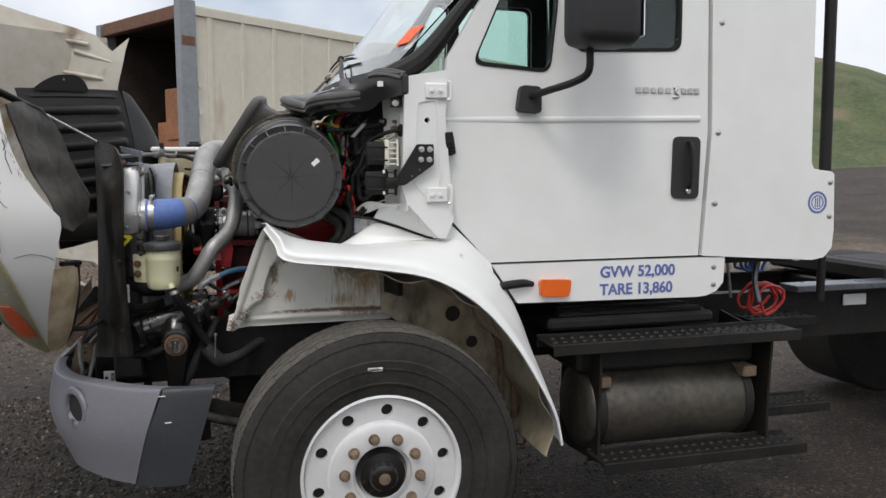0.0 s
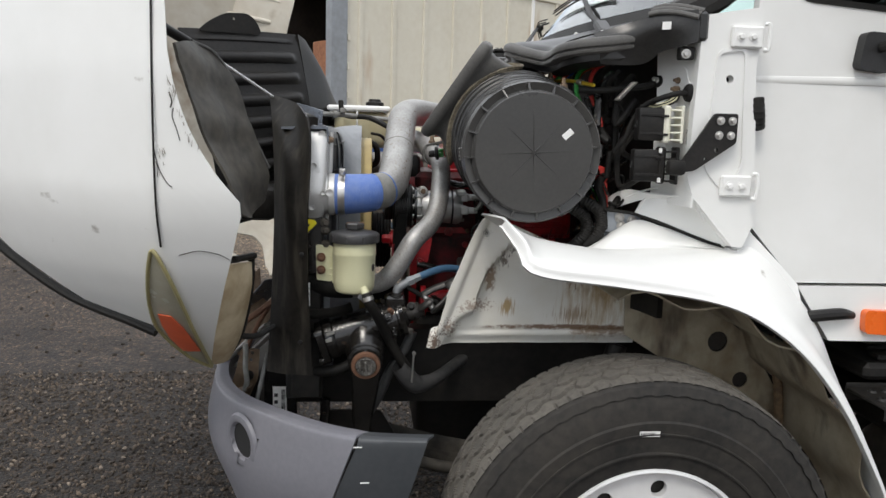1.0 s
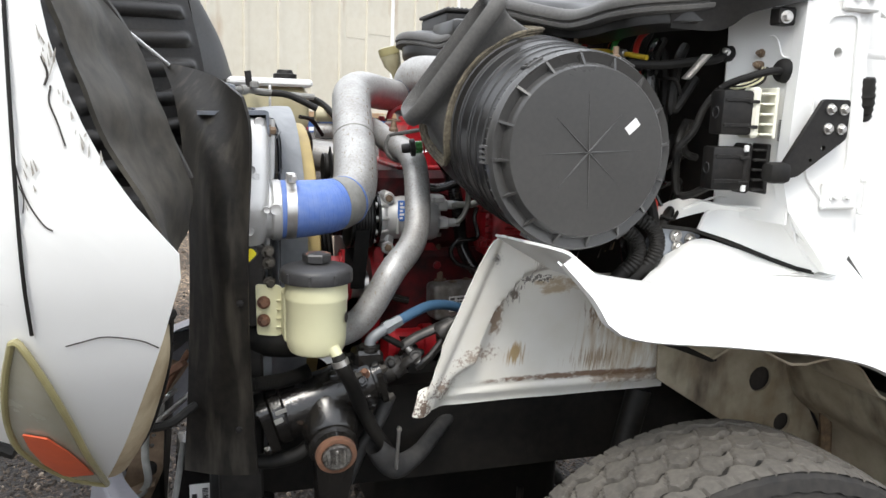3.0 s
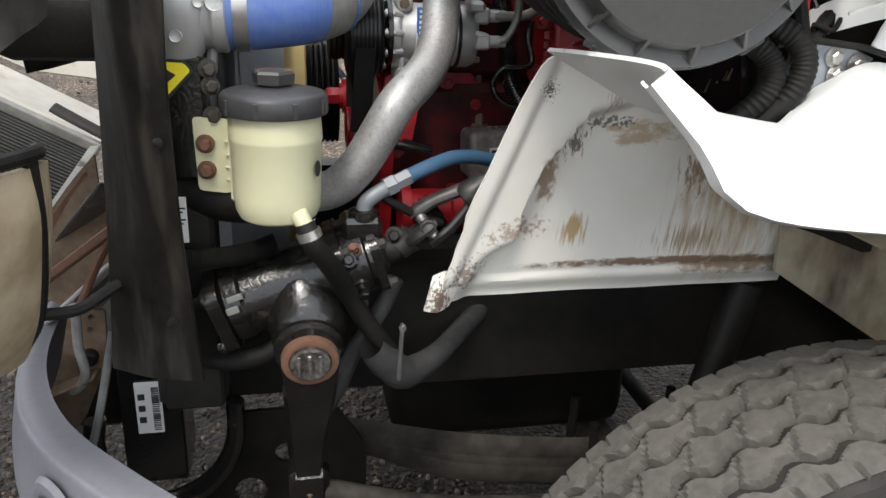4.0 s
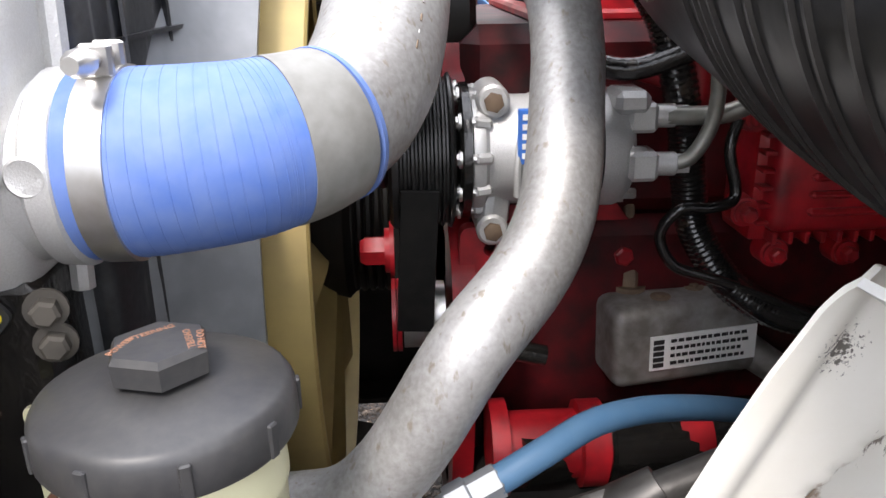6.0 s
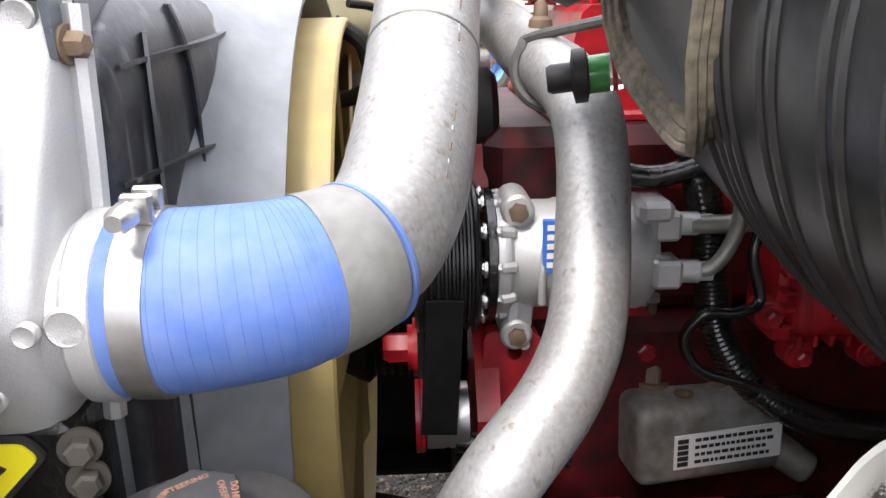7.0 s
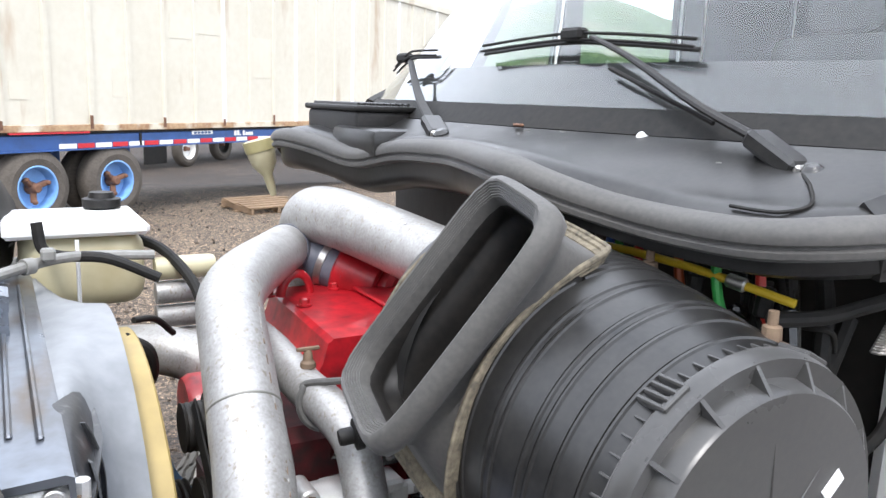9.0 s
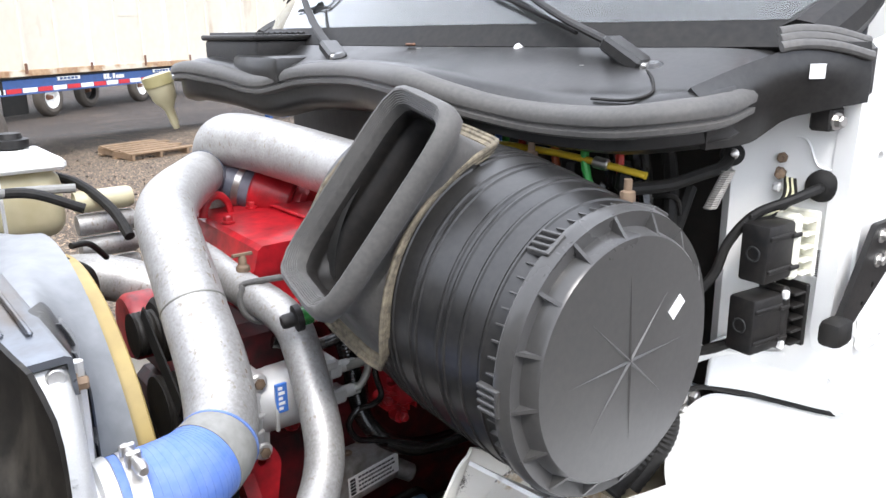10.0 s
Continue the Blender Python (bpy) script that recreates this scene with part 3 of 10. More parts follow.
def pebbles(name, count, xs, ys, sizes, seed):
    rnd = random.Random(seed)
    base = bmesh.new()
    bmesh.ops.create_icosphere(base, subdivisions=1, radius=1)
    bv = [v.co.copy() for v in base.verts]
    bf = [[v.index for v in f.verts] for f in base.faces]
    base.free()
    verts, faces = [], []
    for _ in range(count):
        x, y = rnd.uniform(*xs), rnd.uniform(*ys)
        s = sizes[0] + (sizes[1] - sizes[0]) * rnd.random() ** 3
        turn = Euler((rnd.random() * 6, rnd.random() * 6, rnd.random() * 6)).to_matrix()
        sc = Vector((rnd.uniform(0.7, 1.2), rnd.uniform(0.6, 1.1), rnd.uniform(0.45, 0.8))) * s
        k = len(verts)
        z = ground_height(x, y) + s * 0.25
        for v in bv:
            p = turn @ Vector((v.x * sc.x, v.y * sc.y, v.z * sc.z)) * rnd.uniform(0.85, 1.15)
            verts.append((x + p.x, y + p.y, z + p.z))
        faces += [[k + i for i in f] for f in bf]
    me = bpy.data.meshes.new(name)
    me.from_pydata(verts, [], faces)
    me.materials.append(STONE)
    return tagged(new(name, me), "loose dark gravel stones scattered over the yard", "gravel", "", "stuff")


pebbles("gravel", 30000, (-3.4, -0.2), (-0.3, 3.6), (0.003, 0.017), 5)
pebbles("gravel", 5000, (-0.6, 2.6), (-0.9, 3.2), (0.004, 0.016), 7)
pebbles("gravel", 4000, (-5, 4), (3, 12), (0.006, 0.026), 6)

# hills far behind
bm = bmesh.new()


def hill(x):
    return 2 + 26 * ramp(x, 20, 90) + 10 * noise.noise((x * 0.02, 1, 0)) + 2.0 * noise.noise((x * 0.09, 4, 0))


rows = []
for k in range(14):
    f = k / 13
    rows.append([(x + 0.3 * 60 * f, 85 + 90 * f + 0.25 * (200 - x) * 0.2, -3 + (hill(x) + 3) * ramp(f, 0, 1) + 1.5 * noise.noise((x * 0.1, f * 6, 2)) * f) for x in range(30, 330, 5)])
sheet(bm, rows)
structure("backdrop_hillside", bm, GRASS, "green and brown grassy hillside under overcast sky", "hill")
bm = bmesh.new()
rows = []
for k in range(18):
    f = k / 17
    row = []
    for i in range(71):
        x = -30 + i * 2.0
        top = interp(x, [(-30, 20), (0, 34), (8, 43), (12, 47), (20, 46.5), (24, 43), (36, 40), (60, 28), (90, 15), (110, 8)]) + 1.2 * noise.noise((x * 0.2, 2, 9))
        row.append((x + 2 * noise.noise((x * 0.1, f * 5, 3)), 225 + 35 * f + 6 * noise.noise((x * 0.06, f * 3, 5)), top * f - 1))
    rows.append(row)
sheet(bm, rows)
structure("backdrop_mountain", bm, ROCK, "dark rocky flat-topped mountain with yellow-green slopes", "mountain")

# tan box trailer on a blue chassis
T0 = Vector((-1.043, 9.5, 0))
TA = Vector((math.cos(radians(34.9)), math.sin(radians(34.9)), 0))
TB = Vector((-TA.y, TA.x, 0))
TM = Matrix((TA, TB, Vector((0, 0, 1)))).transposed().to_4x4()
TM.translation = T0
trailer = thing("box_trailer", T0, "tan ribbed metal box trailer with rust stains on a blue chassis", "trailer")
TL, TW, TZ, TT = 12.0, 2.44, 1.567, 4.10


def tbox(name, lo, hi, mat, bevel=0.004, parent=None, label=""):
    b = bmesh.new()
    box(b, lo, hi, bevel, TM)
    return part(name, b, mat, parent or trailer, label)


# dark brown inner faces carry the shade of the open box in their colour
SHADELINING = material("shaded_interior_brown", (0.05, 0.036, 0.026), (0.02, 0.015, 0.012), 0.8, grain=20, spots=3, wear=0.9, bump=0.2)
tbox("side_wall", (-0.06, 0, TZ), (TL, 0.05, TT), TAN, 0)
tbox("side_wall", (-0.06, TW - 0.05, TZ), (TL, TW, TT), TAN, 0)
tbox("lining", (-0.05, TW - 0.07, TZ + 0.01), (TL - 0.06, TW - 0.054, TT - 0.06), SHADELINING, 0, None, "dark brown sheet with the interior's shade put into its colour")
tbox("lining", (-0.05, 0.054, TZ + 0.01), (TL - 0.06, 0.07, TT - 0.06), SHADELINING, 0)
tbox("lining", (-0.05, 0.075, TT - 0.05), (TL - 0.06, TW - 0.075, TT - 0.004), SHADELINING, 0)
tbox("roof", (-0.2, 0, TT), (TL, TW, TT + 0.05), TAN)
tbox("floor_deck", (-0.2, 0, TZ - 0.06), (TL, TW, TZ), DARK)
tbox("end_wall", (TL - 0.05, 0.05, TZ), (TL, TW - 0.05, TT), SHADELINING, 0)
for y0, top in ((-0.05, TT + 0.10), (TW - 0.1, TT + 0.03)):
    b = bmesh.new()
    plate(b, [(-0.27, y0), (-0.012, y0), (-0.012, y0 + 0.10), (-0.10, y0 + 0.10), (-0.10, y0 + 0.15), (-0.27, y0 + 0.15)], [], lambda a, c, d: TM @ Vector((a, c, TZ - 0.20 + d)), top - TZ + 0.20)
    post = part("corner_post", b, GREYPOST, trailer, "grey galvanised corner post")
    if y0 < 0:
        for z in (1.75, 2.15, 2.55, 2.95):
            b = bmesh.new()
            box(b, (-0.004, y0 - 0.012, z), (0.035, y0 + 0.03, z + 0.09), 0.004, TM)
            part("lashing_lug", b, TAN, post)
        b = bmesh.new()
        box(b, (-0.25, y0 - 0.006, TT - 0.55), (-0.04, y0 - 0.002, TT - 0.42), 0, TM)
        part("rust_patch", b, RUST, post)
tbox("header_rail", (-0.24, 0.1, TT - 0.16), (-0.10, TW - 0.1, TT + 0.04), RUST, 0.012, None, "rusty steel header over the open end")
tbox("top_rail", (-0.01, -0.035, TT - 0.10), (TL, 0.0, TT + 0.03), TAN, 0.006)
tbox("bottom_rail", (-0.01, -0.028, TZ - 0.03), (TL, 0.0, TZ + 0.05), RUSTTAN, 0.006, None, "rust-bled bottom rail")
x = 0.235
k = 0
while x < TL - 0.1:
    w = 0.030 if k < 4 else 0.022
    b = bmesh.new()
    plate(b, [(-w - 0.012, 0), (w + 0.012, 0), (w, -0.030), (-w, -0.030)], [], lambda a, c, d, x=x: TM @ Vector((x + a, c, TZ + 0.05 + d)), TT - TZ - 0.15)
    part("rib", b, TAN if k < 4 else LABELWHITE if k % 3 == 0 else TANPALE, trailer)
    if k % 2 == 0:
        b = bmesh.new()
        box(b, (x - 0.05, -0.036, TZ + 0.0), (x - 0.006, -0.0285, TZ + 0.10 + 0.03 * (k % 3)), 0, TM)
        part("rust_run", b, RUST, trailer)
    x += 0.592
    k += 1
for lo, hi in (((2.74, 2.75), (3.20, 3.05)), ((3.24, 2.85), (3.75, 3.12)), ((1.75, 1.95), (2.02, 2.3)), ((0.35, 1.9), (0.6, 2.1)), ((4.4, 2.3), (4.9, 2.9))):
    tbox("paint_patch", (lo[0], -0.005, lo[1]), (hi[0], 0.002, hi[1]), TANPALE, 0, None, "paler touched-up paint patch")
tbox("side_rail", (-0.2, 0.02, TZ - 0.245), (TL, 0.14, TZ - 0.064), TRAILERBLUE, 0.01, None, "blue painted steel chassis rail")
tbox("rail_flange", (-0.2, -0.012, TZ - 0.255), (TL, 0.06, TZ - 0.24), TRAILERBLUE, 0.003)
tbox("side_rail", (-0.2, TW - 0.14, TZ - 0.245), (TL, TW - 0.02, TZ - 0.064), TRAILERBLUE, 0.01)
tbox("splice_plate", (2.16, 0.008, TZ - 0.23), (2.20, 0.03, TZ - 0.07), DARK, 0)
tbox("red_deck_edge", (0.3, -0.034, TZ - 0.052), (1.35, 0.0, TZ - 0.034), REFLECTRED, 0)
for i in range(14):
    tbox("cross_member", (0.4 + i * 0.85, 0.14, TZ - 0.23), (0.5 + i * 0.85, TW - 0.14, TZ - 0.08), TRAILERBLUE, 0)
for i in range(34):
    tbox("reflector", (0.95 + i * 0.26, 0.010, TZ - 0.232), (1.19 + i * 0.26, 0.016, TZ - 0.175), REFLECTRED if i % 2 else LABELWHITE, 0)
for x0 in (3.12, 5.15):
    plate_ob = tbox("marker_plate", (x0, 0.008, TZ - 0.115), (x0 + 0.42, 0.017, TZ - 0.066), LABELWHITE, 0)
    for i in range(5):
        b = bmesh.new()
        box(b, (x0 + 0.04 + i * 0.07, 0.004, TZ - 0.105), (x0 + 0.09 + i * 0.07, 0.0075, TZ - 0.076), 0, TM)
        part("print_bar", b, TRAILERBLUE, plate_ob)
for i, (w, h) in enumerate(((0.05, 0.075), (0.05, 0.075), (0.02, 0.02), (0.04, 0.075), (0.05, 0.05), (0.06, 0.05), (0.04, 0.05))):
    tbox("lettering_bar", (4.02 + i * 0.066, 0.010, TZ - 0.15), (4.02 + i * 0.066 + w, 0.018, TZ - 0.15 + h), LABELWHITE, 0)


def road_wheel(m, x, y0, z, r, rim_mat, parent, label, rim_label, spokes=True):
    q = r / 0.555
    o = m @ Vector((x, y0, z))
    d = (m.to_3x3() @ Vector((0, 1, 0))).normalized()
    tw = part("wheel", lathe(bmesh.new(), o, d, [(0, 0.31 * q), (-0.012, 0.38 * q), (-0.016, 0.42 * q), (-0.012, 0.425 * q), (0.0, 0.48 * q), (0.022, 0.53 * q), (0.06, r), (0.19, r), (0.228, 0.53 * q), (0.26, 0.48 * q), (0.26, 0.31 * q)], 44, (False, True)), TRAILTYRE, parent, label)
    b = bmesh.new()
    lathe(b, o, d, [(-0.006, 0.325 * q), (-0.010, 0.310 * q), (-0.004, 0.298 * q), (0.05, 0.285 * q), (0.13, 0.275 * q), (0.15, 0.10), (0.15, 0.001)], 40, (False, True))
    part("rim", b, rim_mat, tw, rim_label)
    b = bmesh.new()
    cyl(b, m @ Vector((x, y0 + 0.15, z)), m @ Vector((x, y0 - 0.01, z)), 0.075, 0.05, 18, 0.01)
    if spokes:
        for i in range(3):
            a = 2 * math.pi * i / 3 + 0.35
            beam(b, m @ Vector((x, y0 + 0.09, z)), m @ Vector((x + 0.21 * q * math.cos(a), y0 + 0.05, z + 0.21 * q * math.sin(a))), 0.07, 0.06, 0.012)
            lathe(b, m @ Vector((x + 0.2 * q * math.cos(a), y0 + 0.04, z + 0.2 * q * math.sin(a))), -d, [(0, 0.03), (0.03, 0.028), (0.05, 0.015)], 8)
    part("hub", b, RUST, tw, "rusty spoked hub")


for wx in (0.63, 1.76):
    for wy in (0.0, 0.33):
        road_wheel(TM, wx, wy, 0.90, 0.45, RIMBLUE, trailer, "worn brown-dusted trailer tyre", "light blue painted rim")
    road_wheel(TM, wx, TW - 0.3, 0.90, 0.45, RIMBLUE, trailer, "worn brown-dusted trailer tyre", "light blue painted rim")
for sx in (0.1, 1.2, 2.3):
    tbox("hanger", (sx - 0.06, 0.4, 0.95), (sx + 0.06, 0.6, TZ - 0.23), TRAILERBLUE)
for wx in (0.63, 1.76):
    b = bmesh.new()
    cyl(b, TM @ Vector((wx, 0.1, 0.90)), TM @ Vector((wx, TW - 0.1, 0.90)), 0.06)
    part("axle", b, DARK, trailer)
for lx in (9.2, 9.9):
    tbox("landing_leg", (lx, 0.25, 0.0), (lx + 0.12, 0.37, TZ - 0.25), TRAILERBLUE)

crate_stack = thing("timber_panel", T0 + TA * 0.1 + TB * 0.6 + Vector((0, 0, TZ)), "orange-brown timber panels stacked inside the open trailer", "timber")
for lo, hi in (((-0.10, 0.10, 0.002), (0.0, 0.72, 0.62)), ((-0.12, 0.10, 0.63), (-0.02, 0.70, 1.40)), ((0.2, 0.74, 0.002), (0.3, 1.5, 0.95)), ((0.5, 1.5, 0.002), (0.6, 2.3, 0.7))):
    b = bmesh.new()
    box(b, (lo[0], lo[1], TZ + lo[2]), (hi[0], hi[1], TZ + hi[2]), 0.012, TM)
    part("board", b, WOODBOX, crate_stack)

# another trailer far behind, its wheels showing under the blue rail
far = thing("flat_trailer", (5, 24, 0), "dark flat trailer on white-rimmed wheels parked far behind", "trailer")
FM = Matrix.Translation((3.8, 22.4, 0)) @ Matrix.Rotation(radians(42), 4, "Z")
for wx, wy, mat in ((0.0, 0, LABELWHITE), (2.6, 0.6, DARK), (4.6, 0.1, LABELWHITE), (5.8, 0.1, DARK)):
    road_wheel(FM, wx, wy, 0.47, 0.50, mat, far, "dark trailer tyre", "white painted rim" if mat is LABELWHITE else "dark rim", False)
b = bmesh.new()
box(b, (-2.2, 0.1, 1.0), (9.0, 2.4, 1.2), 0.01, FM)
part("deck", b, DARK, far)
b = bmesh.new()
box(b, (-1.6, 0.2, 0.12), (-0.7, 0.25, 1.0), 0.01, FM)
part("mud_flap", b, RUBBER, far)

# pallet behind the lorry
PAL = material("weathered_timber", (0.26, 0.175, 0.105), (0.13, 0.085, 0.05), 0.8, grain=25, spots=5, wear=0.8, bump=0.2)
PM = Matrix.Translation((2.05, 10.35, ground_height(2.4, 10.6) - 0.02)) @ Matrix.Rotation(radians(14), 4, "Z") @ Matrix.Rotation(radians(3), 4, "X")
pallet = thing("pallet", PM.translation, "weathered broken timber pallet lying on the gravel", "pallet")
for i in range(6):
    b = bmesh.new()
    box(b, (0.02 * (i % 3), 0.15 * i, 0.10), (1.0 - 0.12 * (i % 2), 0.15 * i + 0.10, 0.122), 0.003, PM)
    part("slat", b, PAL, pallet)
for i in range(3):
    b = bmesh.new()
    box(b, (0.03 + 0.42 * i, 0.0, 0.022), (0.07 + 0.42 * i, 0.86, 0.10), 0.003, PM)
    part("bearer", b, PAL, pallet)
for i in range(3):
    b = bmesh.new()
    box(b, (0.0, 0.36 * i, 0.0), (1.0, 0.36 * i + 0.1, 0.02), 0.003, PM)
    part("bottom_slat", b, PAL, pallet)


# the lorry
truck = thing("truck", (0, 1.25, 0), "white day-cab lorry with its bonnet tilted open, parked on gravel", "truck")
MID = 1.27


def mirror_y(p):
    return (p[0], 2 * MID - p[1], p[2])


def side(y, sign=1):
    return lambda a, b, d: (a, y + sign * d, b)


# cab: doors, sills, rear quarter, both sides
DOOR = [(0.340, 2.083), (0.325, 1.85), (0.357, 1.425), (0.518, 1.247), (1.506, 1.247), (1.542, 1.79), (1.532, 2.35), (1.51, 2.82), (0.78, 2.82)]
WIN_A = rounded([(0.444, 2.060), (0.786, 2.035), (0.82, 2.32), (0.84, 2.70), (0.73, 2.70)], 0.05)
WIN_B = rounded([(0.90, 2.125), (1.400, 2.145), (1.40, 2.70), (0.895, 2.70)], 0.05)
SILL = [(0.526, 1.238), (0.642, 1.070), (1.50, 1.058)] + [(1.55, 1.062), (1.60, 1.08), (1.637, 1.12), (1.642, 1.236)]
QUARTER = [(1.520, 1.247), (1.526, 1.2445), (2.105, 1.206), (2.17, 1.216), (2.212, 1.26), (2.221, 1.343), (2.213, 1.606), (2.20, 1.618), (2.100, 1.632), (2.085, 1.66), (2.078, 2.37), (2.06, 2.90), (1.53, 2.90), (1.546, 2.35), (1.556, 1.79)]
for y, sg in ((0.349, 1), (2.191, -1)):
    cab_door = part("door", plate(bmesh.new(), DOOR, [WIN_A, WIN_B], side(y, sg), 0.035), WHITE, truck, "white cab door, shut")
    for w in (WIN_A, WIN_B):
        big = [(a, b) for a, b in w]
        c = [sum(v) / len(big) for v in zip(*big)]
        inner = [(c[0] + (a - c[0]) * 0.95, c[1] + (b - c[1]) * 0.95) for a, b in big]
        part("window_seal", plate(bmesh.new(), big, [inner], side(y - 0.004 * sg, sg), 0.03), RUBBER, cab_door)
        pane = part("pane", plate(bmesh.new(), inner, [], side(y + 0.012 * sg, sg), 0.005), GLASSTINT, cab_door)
        pane.visible_shadow = False
    bm = bmesh.new()
    tube(bm, [(0.328, y + 0.004 * sg, 1.838), (0.9, y - 0.003 * sg, 1.845), (1.50, y - 0.003 * sg, 1.856)], 0.012, 10, 6, flat=0.5, up=(0, 1, 0))
    part("body_line", bm, WHITE, cab_door)
    bm = bmesh.new()
    plate(bm, rounded([(1.362, 1.505), (1.496, 1.50), (1.502, 1.775), (1.368, 1.777)], 0.03), [], side(y - 0.010 * sg, sg), 0.012)
    hp = part("handle_plate", bm, MIRRORBLACK, cab_door, "black moulded handle recess")
    bm = bmesh.new()
    tube(bm, [(1.442, y - 0.012 * sg, 1.55), (1.442, y - 0.035 * sg, 1.58), (1.444, y - 0.035 * sg, 1.72), (1.444, y - 0.012 * sg, 1.75)], 0.014, 10, 6, flat=0.7)
    part("door_handle", bm, PLASTIC, cab_door)
    bm = bmesh.new()
    cyl(bm, (1.440, y - 0.010 * sg, 1.535), (1.440, y - 0.022 * sg, 1.535), 0.013, n=16, bevel=0.003)
    part("lock", bm, STEEL, cab_door, "chrome key lock")
    part("sill_panel", plate(bmesh.new(), SILL, [], side(y - 0.006 * sg, sg), 0.04), WHITE, truck)
    quarter = part("rear_quarter", plate(bmesh.new(), QUARTER, [], side(y - 0.012 * sg, sg), 0.05), WHITE, truck, "white sleeper side panel with visible fixings")
    for bx, bz in ((1.592, 2.275), (1.587, 1.795), (1.578, 1.48), (2.192, 1.57), (2.192, 1.412)):
        bm = bmesh.new()
        lathe(bm, (bx, y - 0.012 * sg, bz), (0, -sg, 0), [(0, 0.013), (0.002, 0.014), (0.004, 0.009), (0.0055, 0.004)], 14)
        part("fixing", bm, STEEL, quarter)
    bm = bmesh.new()
    plate(bm, circle(2.124, 1.476, 0.052, 28), [circle(2.124, 1.476, 0.042, 28)], side(y - 0.0135 * sg, sg), 0.003)
    plate(bm, circle(2.124, 1.476, 0.034, 24), [circle(2.124, 1.476, 0.029, 24)], side(y - 0.0135 * sg, sg), 0.003)
    for bx in (-0.012, 0.0, 0.012):
        plate(bm, [(2.122 + bx, 1.453), (2.127 + bx, 1.453), (2.127 + bx, 1.50), (2.122 + bx, 1.50)], [], side(y - 0.0135 * sg, sg), 0.003)
    part("round_decal", bm, INKBLUE, quarter, "round blue decal")
    for bz in (1.192, 1.112):
        bm = bmesh.new()
        lathe(bm, (1.585, y - 0.006 * sg, bz), (0, -sg, 0), [(0, 0.012), (0.003, 0.012), (0.005, 0.006)], 14)
        part("fixing", bm, STEEL, truck)


def lettering(name, text, size, m, mat, parent, wide=1.0, bold=0.0018, depth=0.001):
    cu = bpy.data.curves.new(name, "FONT")
    cu.body, cu.size, cu.extrude, cu.offset = text, size, depth, bold
    tmp = bpy.data.objects.new(name, cu)
    scene.collection.objects.link(tmp)
    bpy.context.view_layer.update()
    me = bpy.data.meshes.new_from_object(tmp.evaluated_get(bpy.context.evaluated_depsgraph_get()))
    bpy.data.objects.remove(tmp)
    b = bmesh.new()
    b.from_mesh(me)
    bmesh.ops.transform(b, matrix=m @ Matrix.Diagonal((wide, 1, 1, 1)), verts=b.verts)
    return part(name, b, mat, parent, "", 0)


LM = Matrix.Translation((1.022, 0.3415, 1.165)) @ Matrix.Rotation(radians(90), 4, "X")
lettering("lettering", "GVW 52,000", 0.068, LM, INKBLUE, truck, 1.0)
lettering("lettering", "TARE 13,860", 0.068, Matrix.Translation((1.022, 0.3415, 1.088)) @ Matrix.Rotation(radians(90), 4, "X"), INKBLUE, truck, 0.97)
# model badge as plain chrome bars
bm = bmesh.new()
tube(bm, [(1.365, 0.3445, 1.986), (1.385, 0.3445, 1.994), (1.372, 0.3445, 1.970), (1.39, 0.3445, 1.952), (1.362, 0.3445, 1.945)], 0.005, 6, 4)
badge = part("badge", bm, STEEL, truck, "chrome model badge on the door")
for i in range(8):
    bm = bmesh.new()
    bx = 1.182 + i * 0.036 if i < 5 else 1.402 + (i - 5) * 0.032
    box(bm, (bx, 0.3415, 1.962), (bx + 0.026, 0.3485, 1.988), 0.003)
    part("badge_bar", bm, STEEL, badge)

# side marker and grab strip on the sill
bm = bmesh.new()
plate(bm, rounded([(0.735, 1.170), (0.880, 1.165), (0.868, 1.090), (0.738, 1.098)], 0.018), [], side(0.318), 0.028)
part("side_marker", bm, ORANGE, truck, "orange side marker lamp lens")
bm = bmesh.new()
tube(bm, [(0.535, 0.345, 1.138), (0.58, 0.328, 1.150), (0.66, 0.326, 1.157), (0.708, 0.340, 1.150)], [0.014, 0.018, 0.018, 0.012], 10, 6)
part("grab_strip", bm, PLASTIC, truck, "black rubber trim strip")

# roof, rear wall and floor of the cab
bm = bmesh.new()
loft(bm, [[(0.78, 0.35, 2.82), (0.70, 0.7, 2.93), (0.68, 1.25, 2.96), (0.70, 1.8, 2.93), (0.78, 2.19, 2.82)], [(1.45, 0.37, 2.93), (1.5, 0.7, 3.06), (1.5, 1.25, 3.08), (1.5, 1.8, 3.06), (1.45, 2.17, 2.93)], [(2.05, 0.35, 2.90), (2.06, 0.7, 2.96), (2.07, 1.25, 2.98), (2.06, 1.8, 2.96), (2.05, 2.19, 2.90)]], 24, 6, 0.02)
part("roof", bm, WHITE, truck)
bm = bmesh.new()
plate(bm, [(0.38, 1.2), (2.16, 1.2), (2.16, 2.94), (0.38, 2.94)], [rounded([(0.5, 2.2), (1.05, 2.2), (1.05, 2.7), (0.5, 2.7)], 0.06), rounded([(1.5, 2.2), (2.05, 2.2), (2.05, 2.7), (1.5, 2.7)], 0.06)], lambda a, b, d: (2.045 + d, a, b), 0.03)
part("rear_wall", bm, WHITE, truck)
bm = bmesh.new()
box(bm, (0.40, 0.39, 1.20), (2.04, 2.15, 1.25), 0)
part("cab_floor", bm, CABIN, truck)

